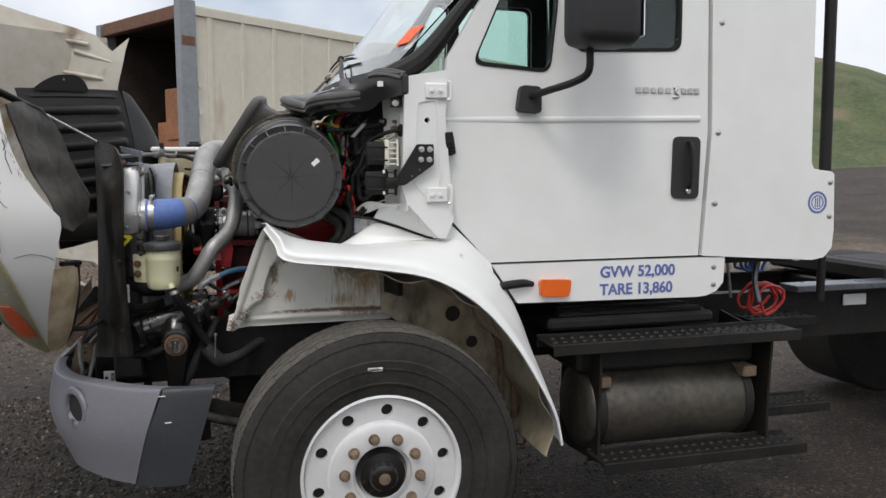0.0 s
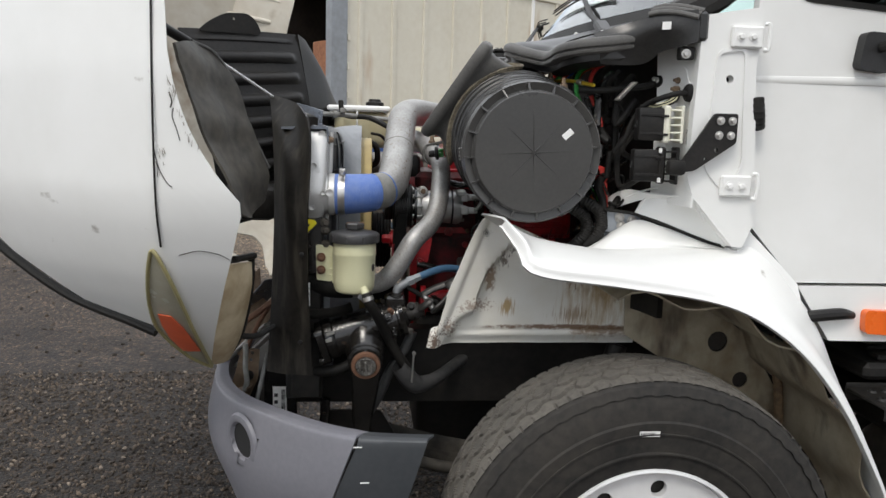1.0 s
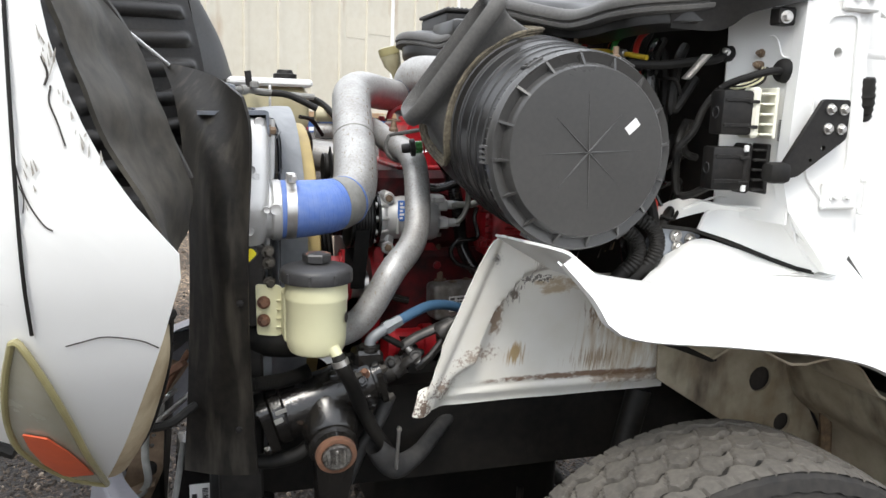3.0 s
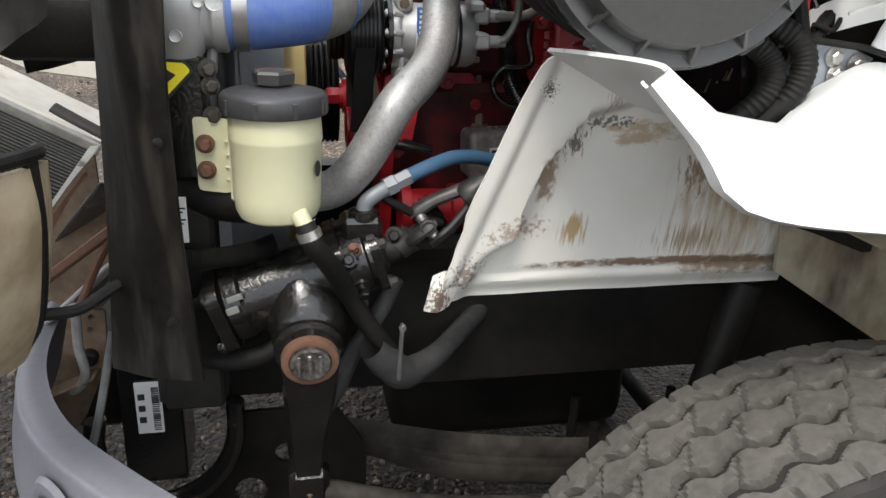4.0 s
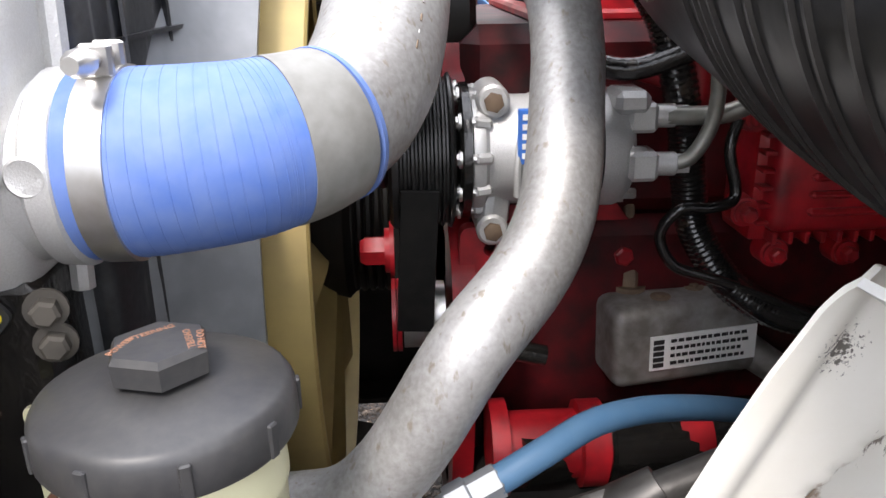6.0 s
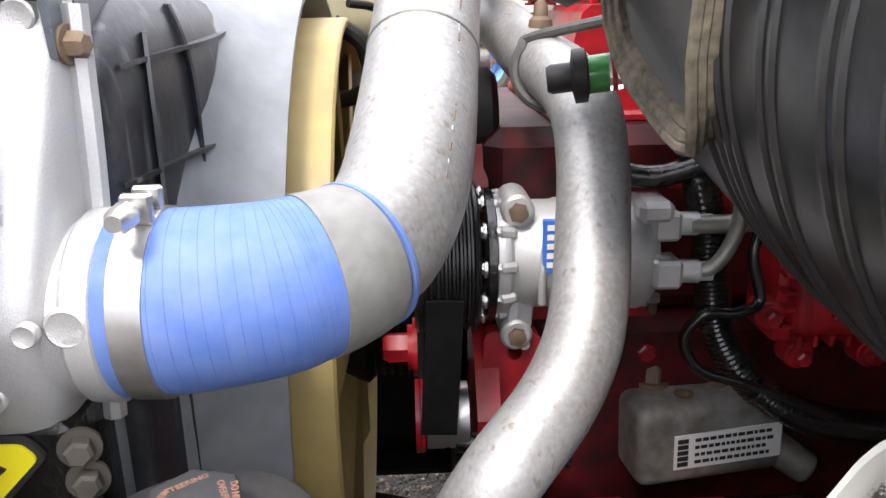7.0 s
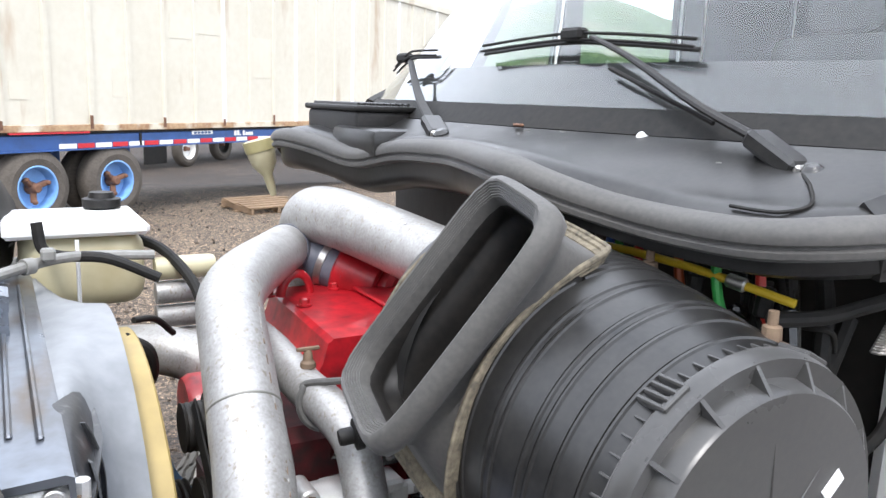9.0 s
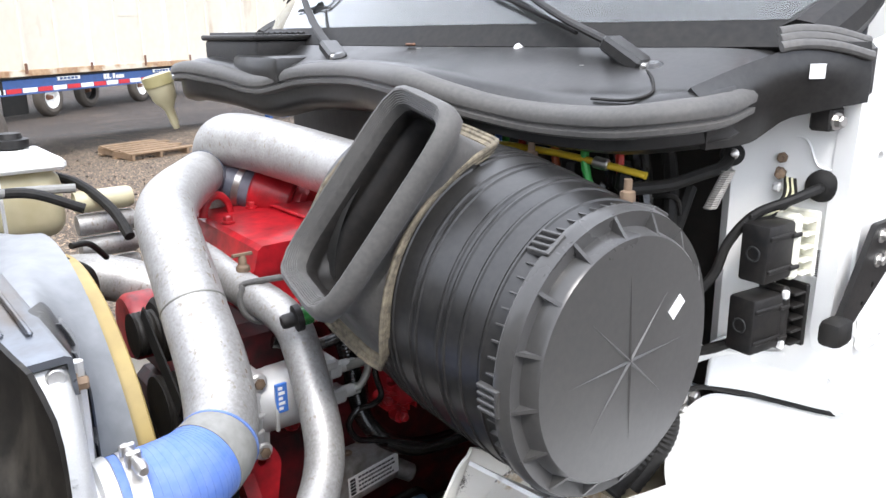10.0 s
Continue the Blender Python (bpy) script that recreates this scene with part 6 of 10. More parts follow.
TOP = [(-0.776, 0.158, 0.858), (-0.90, 0.255, 0.848), (-1.04, 0.40, 0.840), (-1.16, 0.55, 0.834), (-1.235, 0.72, 0.830), (-1.270, 0.92, 0.826), (-1.28, 1.27, 0.824)]
FACE = [(a - 0.012, b - 0.012, c - 0.025) for a, b, c in TOP]
BELLY = [(-0.840, 0.172, 0.68), (-0.96, 0.27, 0.66), (-1.09, 0.41, 0.65), (-1.20, 0.56, 0.645), (-1.27, 0.73, 0.64), (-1.305, 0.93, 0.64), (-1.315, 1.27, 0.64)]
FOOTB = [(-0.893, 0.27, 0.475), (-0.98, 0.35, 0.47), (-1.07, 0.46, 0.465), (-1.15, 0.59, 0.46), (-1.205, 0.75, 0.46), (-1.23, 0.93, 0.46), (-1.24, 1.27, 0.46)]
INSIDE = [(a + 0.030, b + 0.036, c - 0.002) for a, b, c in TOP]


def whole(c):
    return c + [mirror_y(p) for p in reversed(c[:-1])]


bm = bmesh.new()
loft(bm, [whole(INSIDE), whole(TOP), whole(FACE), whole(BELLY), whole(FOOTB)], 60, 5, 0.006)
FOG, FOGN = Vector((-1.124, 0.457, 0.728)), Vector((-0.78, -0.62, -0.06))
bmesh.ops.delete(bm, geom=[f for f in bm.faces if (f.calc_center_median() - FOG).length < 0.068], context="FACES")
bumper = part("bumper", bm, BUMPER, truck, "grey moulded plastic front bumper")
END = [(-0.592, 0.112, 0.865), (-0.68, 0.128, 0.862), (-0.771, 0.154, 0.858)]
bm = bmesh.new()
loft(bm, [[(a + 0.02, b + 0.04, c - 0.002) for a, b, c in END], END, [(a - 0.008, b - 0.012, c - 0.025) for a, b, c in END], [(-0.645, 0.125, 0.68), (-0.74, 0.145, 0.675), (-0.835, 0.170, 0.68)], [(-0.704, 0.18, 0.488), (-0.80, 0.215, 0.475), (-0.888, 0.268, 0.472)]], 18, 5, 0.006)
part("bumper_end", bm, BUMPERDARK, bumper, "darker grey bumper end section")
bm = bmesh.new()
lathe(bm, FOG, FOGN, [(-0.07, 0.045), (-0.03, 0.050), (-0.004, 0.054), (0.004, 0.060), (0.006, 0.070), (0.003, 0.080), (-0.006, 0.086)], 28, (True, False))
part("fog_recess", bm, BUMPER, bumper, "empty moulded fog lamp opening")
# black disc paints the shade inside the empty opening
bm = bmesh.new()
lathe(bm, FOG - FOGN * 0.008, FOGN, [(0, 0.0535), (0.001, 0.0535), (0.0015, 0.001)], 28, (True, False))
part("recess_shade_disc", bm, INK, bumper)
bm = bmesh.new()
box(bm, (-1.22, 0.93, 0.60), (-1.13, 1.80, 0.78), 0.01)
part("bumper_beam", bm, DARK, bumper)
for px, py, pz in ((-0.775, 0.140, 0.835), (-0.755, 0.131, 0.74)):
    bm = bmesh.new()
    box(bm, (px - 0.012, py - 0.006, pz), (px + 0.012, py - 0.004, pz + 0.003), 0)
    part("scratch", bm, LABELWHITE, bumper)
# front corner brackets
bm = bmesh.new()
plate(bm, rounded([(-1.185, 0.90), (-1.122, 0.90), (-1.128, 0.794), (-1.180, 0.674), (-1.244, 0.591), (-1.240, 0.717), (-1.21, 0.80)], 0.01), [circle(-1.147, 0.885, 0.006), circle(-1.152, 0.860, 0.006)], side(0.86), 0.008)
beam(bm, (-1.225, 0.84, 0.745), (-1.145, 0.835, 0.778), 0.05, 0.006)
beam(bm, (-1.242, 0.84, 0.70), (-1.225, 0.84, 0.752), 0.05, 0.006)
brk = part("bumper_bracket", bm, RUSTBRACKET, truck, "rust-stained steel bumper bracket")
bm = bmesh.new()
box(bm, (-1.235, 0.78, 0.515), (-1.172, 0.85, 0.598), 0.012, None, 2)
part("bracket_foot", bm, DARK, brk, "dirty black bracket foot")
bm = bmesh.new()
tube(bm, [(-1.133, 0.74, 0.737), (-1.140, 0.74, 0.677), (-1.129, 0.74, 0.606), (-1.096, 0.74, 0.562), (-1.029, 0.74, 0.546), (-0.962, 0.74, 0.571), (-0.918, 0.74, 0.613), (-0.892, 0.74, 0.676), (-0.888, 0.74, 0.76)], 0.021, 12, 5, flat=0.7)
part("front_hoop", bm, GLOSS, truck, "black curved steel brace under the radiator")
bm = bmesh.new()
plate(bm, rounded([(-0.90, 0.70), (-0.70, 0.70), (-0.64, 0.60), (-0.64, 0.45), (-0.86, 0.43), (-0.99, 0.50), (-0.93, 0.56)], 0.02), [circle(-0.872, 0.515, 0.032), circle(-0.80, 0.60, 0.022)], side(0.79), 0.010)
part("front_crossmember", bm, DARK, truck, "greasy black crossmember plate")
bm = bmesh.new()
tube(bm, [(-1.165, 0.82, 0.93), (-1.163, 0.82, 0.901), (-1.165, 0.82, 0.846), (-1.160, 0.82, 0.793), (-1.172, 0.82, 0.764), (-1.189, 0.825, 0.752)], 0.009, 10, 6)
part("hood_latch_rod", bm, GREYBAND, truck, "bent zinc rod")
bm = bmesh.new()
tube(bm, [(-1.075, 0.70, 0.93), (-1.10, 0.64, 0.80), (-1.13, 0.62, 0.70)], 0.007, 8, 5)
part("bonnet_cable", bm, GRIMYCABLE, truck)
bm = bmesh.new()
box(bm, (-1.095, 0.765, 0.575), (-0.985, 0.90, 0.875), 0.004)
cooler_box = part("control_box", bm, GLOSS, truck, "black painted box with a white printed label")
bm = bmesh.new()
box(bm, (-1.066, 0.760, 0.688), (-1.020, 0.7645, 0.795), 0.001)
clabel = part("label", bm, LABELWHITE, cooler_box)
rnd = random.Random(4)
for i in range(24):
    bm = bmesh.new()
    z = 0.695 + i * 0.0038
    box(bm, (-1.037, 0.7585, z), (-1.024, 0.7598, z + rnd.uniform(0.001, 0.0028)), 0)
    part("printed_bar", bm, INK, clabel)
for i in range(3):
    bm = bmesh.new()
    box(bm, (-1.061, 0.7585, 0.712 + i * 0.024), (-1.049, 0.7598, 0.724 + i * 0.024), 0)
    part("printed_bar", bm, INK, clabel)

# bonnet, tilted forward
def hood_edge(z):
    return interp(z, [(0.93, -1.222), (0.96, -1.214), (1.14, -1.152), (1.34, -1.088), (1.470, -1.052), (1.50, -1.075), (1.554, -1.118), (1.61, -1.152), (1.67, -1.180), (1.75, -1.204), (1.83, -1.217), (1.97, -1.224), (2.5, -1.235)])


def hood_foot(x):
    return interp(-x, [(1.20, 0.945), (1.25, 0.985), (1.30, 1.065), (1.36, 1.115), (1.59, 1.165), (1.82, 1.29), (2.1, 1.50), (2.4, 1.75)])


def hood_y(x, z):
    f = interp(z, [(0.92, 0.59), (0.95, 0.50), (1.05, 0.355), (1.12, 0.27), (1.20, 0.195), (1.28, 0.135), (1.35, 0.098), (1.43, 0.065), (1.50, 0.050), (1.8, 0.045), (2.5, 0.10)])
    d = max(0.0, -1.255 - x)
    return f + 0.62 * d + 0.25 * d * d + 0.10 * max(0.0, x + 1.25) ** 2


bm = bmesh.new()
cols = []
for k in range(40):
    s = (k / 39) ** 1.4
    col = []
    for t in [i / 46 for i in range(47)]:
        x0 = -1.20 - 1.15 * s
        z0 = hood_foot(x0 if s > 0.01 else -1.20)
        z = z0 + (2.46 - z0) * t ** 1.25
        xr = hood_edge(z)
        x = xr + s * (-2.35 - xr)
        col.append((x, hood_y(x, z), z))
    cols.append(col)
sheet(bm, cols, 0.006)
bonnet = part("bonnet", bm, WHITE_WORN, truck, "white fibreglass bonnet tilted forward, cracked and scraped")
bm = bmesh.new()
far = []
for col in cols[::-1]:
    far.append([mirror_y(p) for p in col])
sheet(bm, far, 0.006)
part("bonnet_far_side", bm, FIBRE, bonnet, "dirty unpainted inner fibreglass")
# black top and added inner sheet keep bounced light off the air cleaner
bm = bmesh.new()
sheet(bm, [[cols[-1][i], (-2.42, 1.0, cols[-1][i][2]), (-2.44, 1.27, cols[-1][i][2]), (-2.42, 1.54, cols[-1][i][2]), mirror_y(cols[-1][i])] for i in range(0, 47, 3)], 0.006)
part("bonnet_top", bm, PLASTIC, bonnet, "bonnet top coloured black to cut light bounced into the bay")
bm = bmesh.new()
sheet(bm, [[(p[0], p[1] + 0.035, p[2]) for p in col[4::3]] for col in cols[10::3]], 0.004)
part("inner_light_block", bm, PLASTIC, bonnet, "unseen black sheet added inside the bonnet's side to cut bounced light")
bm = bmesh.new()
tube(bm, [(-1.247 - 0.004 * math.sin(z), hood_y(-1.25, z) - 0.004, z) for z in (2.45, 2.1, 1.9, 1.7, 1.55, 1.45, 1.37)], 0.0028, 6, 6)
part("panel_seam", bm, DARK, bonnet)
bm = bmesh.new()
lip = [(x, hood_y(x, hood_foot(x)) + 0.015, hood_foot(x) - 0.012) for x in (-1.34, -1.42, -1.52, -1.62, -1.75, -1.9, -2.1)]
tube(bm, lip, 0.014, 8, 5)
part("grille_edge", bm, RUBBER, bonnet, "black grille edge trim")
# chips and cracks on the bonnet
rnd = random.Random(21)
for i in range(26):
    if i < 20:
        z = rnd.uniform(1.60, 1.76)
        x = hood_edge(z) - rnd.uniform(0.0, 0.016)
    else:
        z = rnd.uniform(1.52, 1.60)
        x = -1.247 + rnd.uniform(-0.002, 0.022)
    b = bmesh.new()
    h, w, lean = rnd.uniform(0.005, 0.022), rnd.uniform(0.0005, 0.0018), rnd.uniform(-0.5, 0.3)
    pts = [(x - w, z), (x + w * 0.8, z + h * 0.2), (x + w * 0.5 + lean * h, z + h), (x + lean * h * 0.6 - w * 0.6, z + h * 0.7)]
    plate(b, pts, [], lambda a, c, d: (a, hood_y(a, c) - 0.0022 - d, c), 0.0008)
    part("chip", b, CHIP, bonnet)
for line, r in (([(-1.212, 1.348), (-1.19, 1.354), (-1.165, 1.360), (-1.14, 1.357), (-1.112, 1.349), (-1.092, 1.336)], 0.0010), ([(-1.250, 1.60), (-1.246, 1.578), (-1.240, 1.557), (-1.232, 1.54), (-1.221, 1.523), (-1.212, 1.517)], 0.0011), ([(-1.248, 1.575), (-1.243, 1.56), (-1.245, 1.54)], 0.0008), ([(-1.205, 1.70), (-1.208, 1.68), (-1.200, 1.655), (-1.192, 1.625)], 0.0012), ([(-1.214, 1.735), (-1.208, 1.715), (-1.212, 1.70)], 0.0016)):
    bm = bmesh.new()
    tube(bm, [(x, hood_y(x, z) - 0.0015, z) for x, z in line], r, 5, 4)
    part("crack", bm, SCUFF, bonnet)
# head lamp in the bonnet's corner
LL = [(1.355, -1.279), (1.30, -1.297), (1.24, -1.312), (1.18, -1.322), (1.12, -1.322), (1.06, -1.300), (1.00, -1.262), (0.955, -1.222)]
LR = [(1.355, -1.268), (1.30, -1.246), (1.24, -1.232), (1.18, -1.222), (1.12, -1.216), (1.06, -1.212), (1.00, -1.212), (0.955, -1.212)]
bm = bmesh.new()
rows = []
for (z, xl), (_, xr) in zip(LL, LR):
    rows.append([(xl + (xr - xl) * i / 6, hood_y(xl + (xr - xl) * i / 6, z) - 0.010, z) for i in range(7)])
sheet(bm, rows, 0.006)
lamp = part("head_lamp", bm, LAMPGLASS, bonnet, "clouded yellowed head lamp lens")
bm = bmesh.new()
loop = [(x, hood_y(x, z) - 0.011, z) for z, x in LL] + [(x, hood_y(x, z) - 0.011, z) for z, x in LR[::-1]]
tube(bm, loop + [loop[0]], 0.0055, 8, 3)
part("lens_rim", bm, LAMPRIM, lamp)
bm = bmesh.new()
rows = []
for z, xl, xr in ((1.17, -1.300, -1.262), (1.13, -1.298, -1.238), (1.08, -1.290, -1.226), (1.035, -1.268, -1.219)):
    rows.append([(xl + (xr - xl) * i / 4, hood_y(xl + (xr - xl) * i / 4, z) - 0.0145, z) for i in range(5)])
sheet(bm, rows, 0.003)
part("reflector", bm, ORANGEOLD, lamp, "faded orange side reflector")
bm = bmesh.new()
loft(bm, [[(-1.185, 0.30, 1.285), (-1.13, 0.36, 1.285), (-1.10, 0.46, 1.275), (-1.11, 0.56, 1.26)], [(-1.20, 0.31, 1.20), (-1.135, 0.38, 1.20), (-1.105, 0.48, 1.19), (-1.12, 0.58, 1.17)], [(-1.225, 0.42, 1.05), (-1.165, 0.47, 1.05), (-1.145, 0.55, 1.04), (-1.16, 0.64, 1.03)], [(-1.235, 0.53, 0.955), (-1.205, 0.55, 0.95), (-1.19, 0.60, 0.945), (-1.20, 0.66, 0.94)]], 16, 5, 0.012)
part("lamp_housing", bm, LAMPBACK, lamp, "dirty beige plastic lamp housing seen from behind")
bm = bmesh.new()
tube(bm, [(-1.11, 0.56, 1.275), (-1.085, 0.46, 1.292), (-1.12, 0.34, 1.30)], 0.010, 8, 6)
tube(bm, [(-1.09, 0.46, 1.29), (-1.10, 0.49, 1.18), (-1.14, 0.56, 1.03), (-1.19, 0.61, 0.945)], 0.010, 8, 6)
part("housing_frame", bm, PLASTIC, lamp)
bm = bmesh.new()
tube(bm, [(-1.15, 0.58, 1.02), (-1.10, 0.62, 1.01), (-1.05, 0.66, 1.03), (-0.99, 0.70, 1.04)], 0.010, 8, 6)
part("lamp_lead", bm, RUBBER, lamp)
for i, m in enumerate((YELLOWTUBE, ORANGETUBE, BLUETUBE)):
    bm = bmesh.new()
    tube(bm, [(-1.17, 0.57 + 0.004 * i, 1.025 - 0.006 * i), (-1.155, 0.575, 1.018 - 0.004 * i), (-1.145, 0.58, 1.02)], 0.003, 6, 4)
    part("wire", bm, m, lamp)

# ribbed splash guard on the bonnet's far side
def ribbed(u, v):
    a = Vector((-1.46, 1.26, 2.03)).lerp(Vector((-1.054, 1.607, 2.062)), u)
    b = Vector((-1.30, 1.24, 1.28)).lerp(Vector((-0.98, 1.56, 1.36)), u)
    p = a.lerp(b, v)
    n = Vector((0.62, -0.72, 0.12)).normalized()
    wave = max(0, math.sin(v * 8.5 * 2 * math.pi)) ** 0.6 * ramp(u, 0.05, 0.14) * ramp(0.95 - u, 0, 0.08) * ramp(v, 0.03, 0.07)
    return p + n * (0.020 * wave + 0.05 * math.sin(v * math.pi) - 0.02 * (2 * u - 1) ** 2)


bm = bmesh.new()
sheet(bm, [[ribbed(i / 40, j / 130) for i in range(41)] for j in range(131)], 0.004)
guard = part("splash_guard", bm, PLASTIC, bonnet, "black ribbed plastic splash guard inside the bonnet")
bm = bmesh.new()
loft(bm, [[(-1.054, 1.607, 2.062), (-1.03, 1.63, 1.92), (-1.0, 1.60, 1.75), (-0.99, 1.57, 1.55), (-0.98, 1.56, 1.36)], [(-1.03, 1.72, 2.05), (-0.95, 1.80, 1.90), (-0.92, 1.78, 1.76), (-0.93, 1.70, 1.6), (-0.95, 1.66, 1.42)], [(-1.02, 1.80, 2.03), (-0.92, 1.93, 1.83), (-0.893, 1.966, 1.755), (-0.91, 1.86, 1.66), (-0.93, 1.76, 1.5)]], 20, 4, 0.005)
part("guard_flange", bm, PLASTIC, guard)
bm = bmesh.new()
tn = Vector((0.62, -0.72, 0.12)).normalized()
plate(bm, rounded([(-0.17, -0.02), (0.12, -0.02), (0.09, 0.035), (0.05, 0.06), (-0.05, 0.055), (-0.12, 0.02)], 0.03), [circle(-0.01, 0.035, 0.006, 10)], lambda a, b, d: Vector((-1.278, 1.40, 2.05)) + Vector((0.76, 0.65, 0.05)) * a + Vector((0, 0, 1)) * b + tn * d, 0.006)
part("guard_tab", bm, PLASTIC, guard)
bm = bmesh.new()
tube(bm, [(-1.02, 1.62, 1.66), (-0.90, 1.80, 1.72)], 0.003, 6, 4)
part("crease_line", bm, GREYBAND, guard)
# grey flap inside the near side
bm = bmesh.new()
loft(bm, [[(-1.24, 0.20, 1.86), (-1.20, 0.18, 1.74), (-1.15, 0.16, 1.62), (-1.10, 0.13, 1.50), (-1.08, 0.15, 1.44)], [(-1.23, 0.36, 1.88), (-1.17, 0.36, 1.76), (-1.13, 0.33, 1.63), (-1.085, 0.32, 1.50), (-1.075, 0.32, 1.42)], [(-1.19, 0.44, 1.86), (-1.14, 0.47, 1.78), (-1.10, 0.47, 1.66), (-1.048, 0.50, 1.545), (-1.06, 0.46, 1.455)]], 24, 5, 0.007)
for v in bm.verts:
    v.co.x += 0.016 * noise.noise(v.co * 7) + 0.006 * noise.noise(v.co * 19)
    v.co.y += 0.014 * noise.noise(v.co * 8 + Vector((3, 1, 2)))
    v.co.x += 0.008 * math.sin(v.co.z * 42) * ramp(v.co.y, 0.16, 0.26) * ramp(0.46 - v.co.y, 0, 0.08)
flap2 = part("inner_flap", bm, INNERFLAP, bonnet, "dusty grey rubber flap inside the bonnet side")
bm = bmesh.new()
tube(bm, [(-1.23, 0.37, 1.885), (-1.185, 0.445, 1.862), (-1.135, 0.475, 1.78), (-1.095, 0.475, 1.66), (-1.045, 0.503, 1.545)], 0.006, 6, 5)
part("flap_bead", bm, GREYRUBBER, flap2)
# gas strut
bm = bmesh.new()
cyl(bm, (-1.42, 0.23, 1.985), (-1.22, 0.62, 1.868), 0.014, n=14, bevel=0.003)
strut = part("gas_strut", bm, PLASTIC, truck, "bonnet gas strut with a bright rod")
bm = bmesh.new()
cyl(bm, (-1.225, 0.61, 1.871), (-1.085, 1.06, 1.768), 0.005, n=10)
part("rod", bm, RIM, strut)

# black rubber side flap beside the radiator
bm = bmesh.new()
loft(bm, [[(-1.110, 1.080, 1.785), (-1.072, 0.84, 1.66), (-1.053, 0.71, 1.42), (-1.060, 0.68, 1.12), (-1.074, 0.666, 0.880)], [(-1.0, 0.835, 1.75), (-1.008, 0.648, 1.60), (-1.012, 0.606, 1.46), (-1.002, 0.604, 1.33), (-0.992, 0.61, 1.12), (-0.998, 0.612, 0.885)], [(-0.945, 0.61, 1.700), (-0.932, 0.575, 1.62), (-0.938, 0.570, 1.36), (-0.936, 0.572, 1.14), (-0.921, 0.580, 0.892)]], 30, 6, 0.006)
flap = thing("side_flap", (-0.99, 0.62, 0.87), "tall black rubber flap hanging beside the radiator", "rubber flap")
part("flap_sheet", bm, FLAPRUBBER, flap)
for z, x, y in ((1.0, -0.96, 0.585), (1.28, -0.955, 0.575)):
    bm = bmesh.new()
    lathe(bm, (x, y - 0.006, z), (0.3, -0.95, 0), [(0, 0.008), (0.003, 0.007), (0.004, 0.002)], 10)
    part("clip", bm, PLASTIC, flap)

# radiator, charge cooler and shroud
radiator = thing("radiator", (-0.95, 1.27, 0.75), "radiator pack with bright cast end tank and steel top plate", "radiator")
bm = bmesh.new()
box(bm, (-1.02, 0.74, 0.76), (-0.90, 1.84, 1.655), 0.004)
part("core", bm, CORE, radiator, "dark finned radiator core")
bm = bmesh.new()
plate(bm, [(-1.03, 1.668), (-0.890, 1.674), (-0.882, 1.670), (-0.880, 1.622), (-0.885, 1.622), (-0.888, 1.664), (-1.03, 1.660)], [], lambda a, b, d: (a, 0.704 + d, b), 1.14)
part("top_plate", bm, PLATE, radiator, "bare grey steel top plate")
bm = bmesh.new()
box(bm, (-0.911, 0.80, 1.6725), (-0.903, 1.55, 1.6785), 0.003)
part("plate_ridge", bm, PLATE, radiator)
bm = bmesh.new()
box(bm, (-0.941, 0.82, 1.671), (-0.933, 1.55, 1.677), 0.003)
part("plate_ridge", bm, PLATE, radiator)
for bx, by in ((-0.985, 0.80), (-0.985, 1.04)):
    bm = bmesh.new()
    lathe(bm, (bx, by, 1.668), (0, 0, 1), [(0, 0.022), (0.003, 0.021), (0.003, 0.002)], 16)
    hexbolt(bm, (bx, by, 1.670), (0, 0, 1), 0.008, 0.018)
    part("bolt", bm, RUST, radiator)
bm = bmesh.new()
hexbolt(bm, (-0.880, 0.718, 1.630), (1, -0.2, 0), 0.009, 0.012)
part("bolt", bm, RUSTBRACKET, radiator)
bm = bmesh.new()
plate(bm, [(-1.026, 1.760), (-0.993, 1.754), (-0.926, 1.734), (-0.927, 1.710), (-0.956, 1.711), (-0.960, 1.717), (-1.015, 1.735)], [], side(1.220), 0.004)
bar = part("mount_bar", bm, PLATE, radiator, "folded grey steel bracket over the radiator")
bm = bmesh.new()
loft(bm, [[(-1.026, 1.224, 1.760), (-0.976, 1.224, 1.747), (-0.926, 1.224, 1.734)], [(-1.026, 1.27, 1.764), (-0.976, 1.27, 1.751), (-0.926, 1.27, 1.738)]], 8, 1, 0.003)
part("folded_flange", bm, PLATE, bar)
bm = bmesh.new()
box(bm, (-0.946, 1.224, 1.655), (-0.928, 1.229, 1.714), 0.001)
part("foot", bm, PLATE, bar)
# cast end tank with its outlet neck
def tank_front(z):
    return interp(z, [(1.37, 0.668), (1.40, 0.650), (1.44, 0.634), (1.47, 0.630), (1.50, 0.640), (1.55, 0.660), (1.60, 0.684), (1.64, 0.702), (1.66, 0.716)])


bm = bmesh.new()
rows = []
for k in range(16):
    z = 1.372 + (1.657 - 1.372) * k / 15
    y, w = tank_front(z), interp(z, [(1.372, 0.095), (1.40, 0.108), (1.50, 0.114), (1.657, 0.120)])
    xr = -0.999 + w
    rows.append([bm.verts.new(p) for p in [(-0.988, y + 0.012, z), (-0.968, y, z), (xr - 0.022, y + 0.001, z), (xr - 0.009, y + 0.005, z), (xr - 0.002, y + 0.013, z), (xr, y + 0.026, z), (xr, 0.736, z), (-0.988, 0.736, z)]])
bridge(bm, rows)
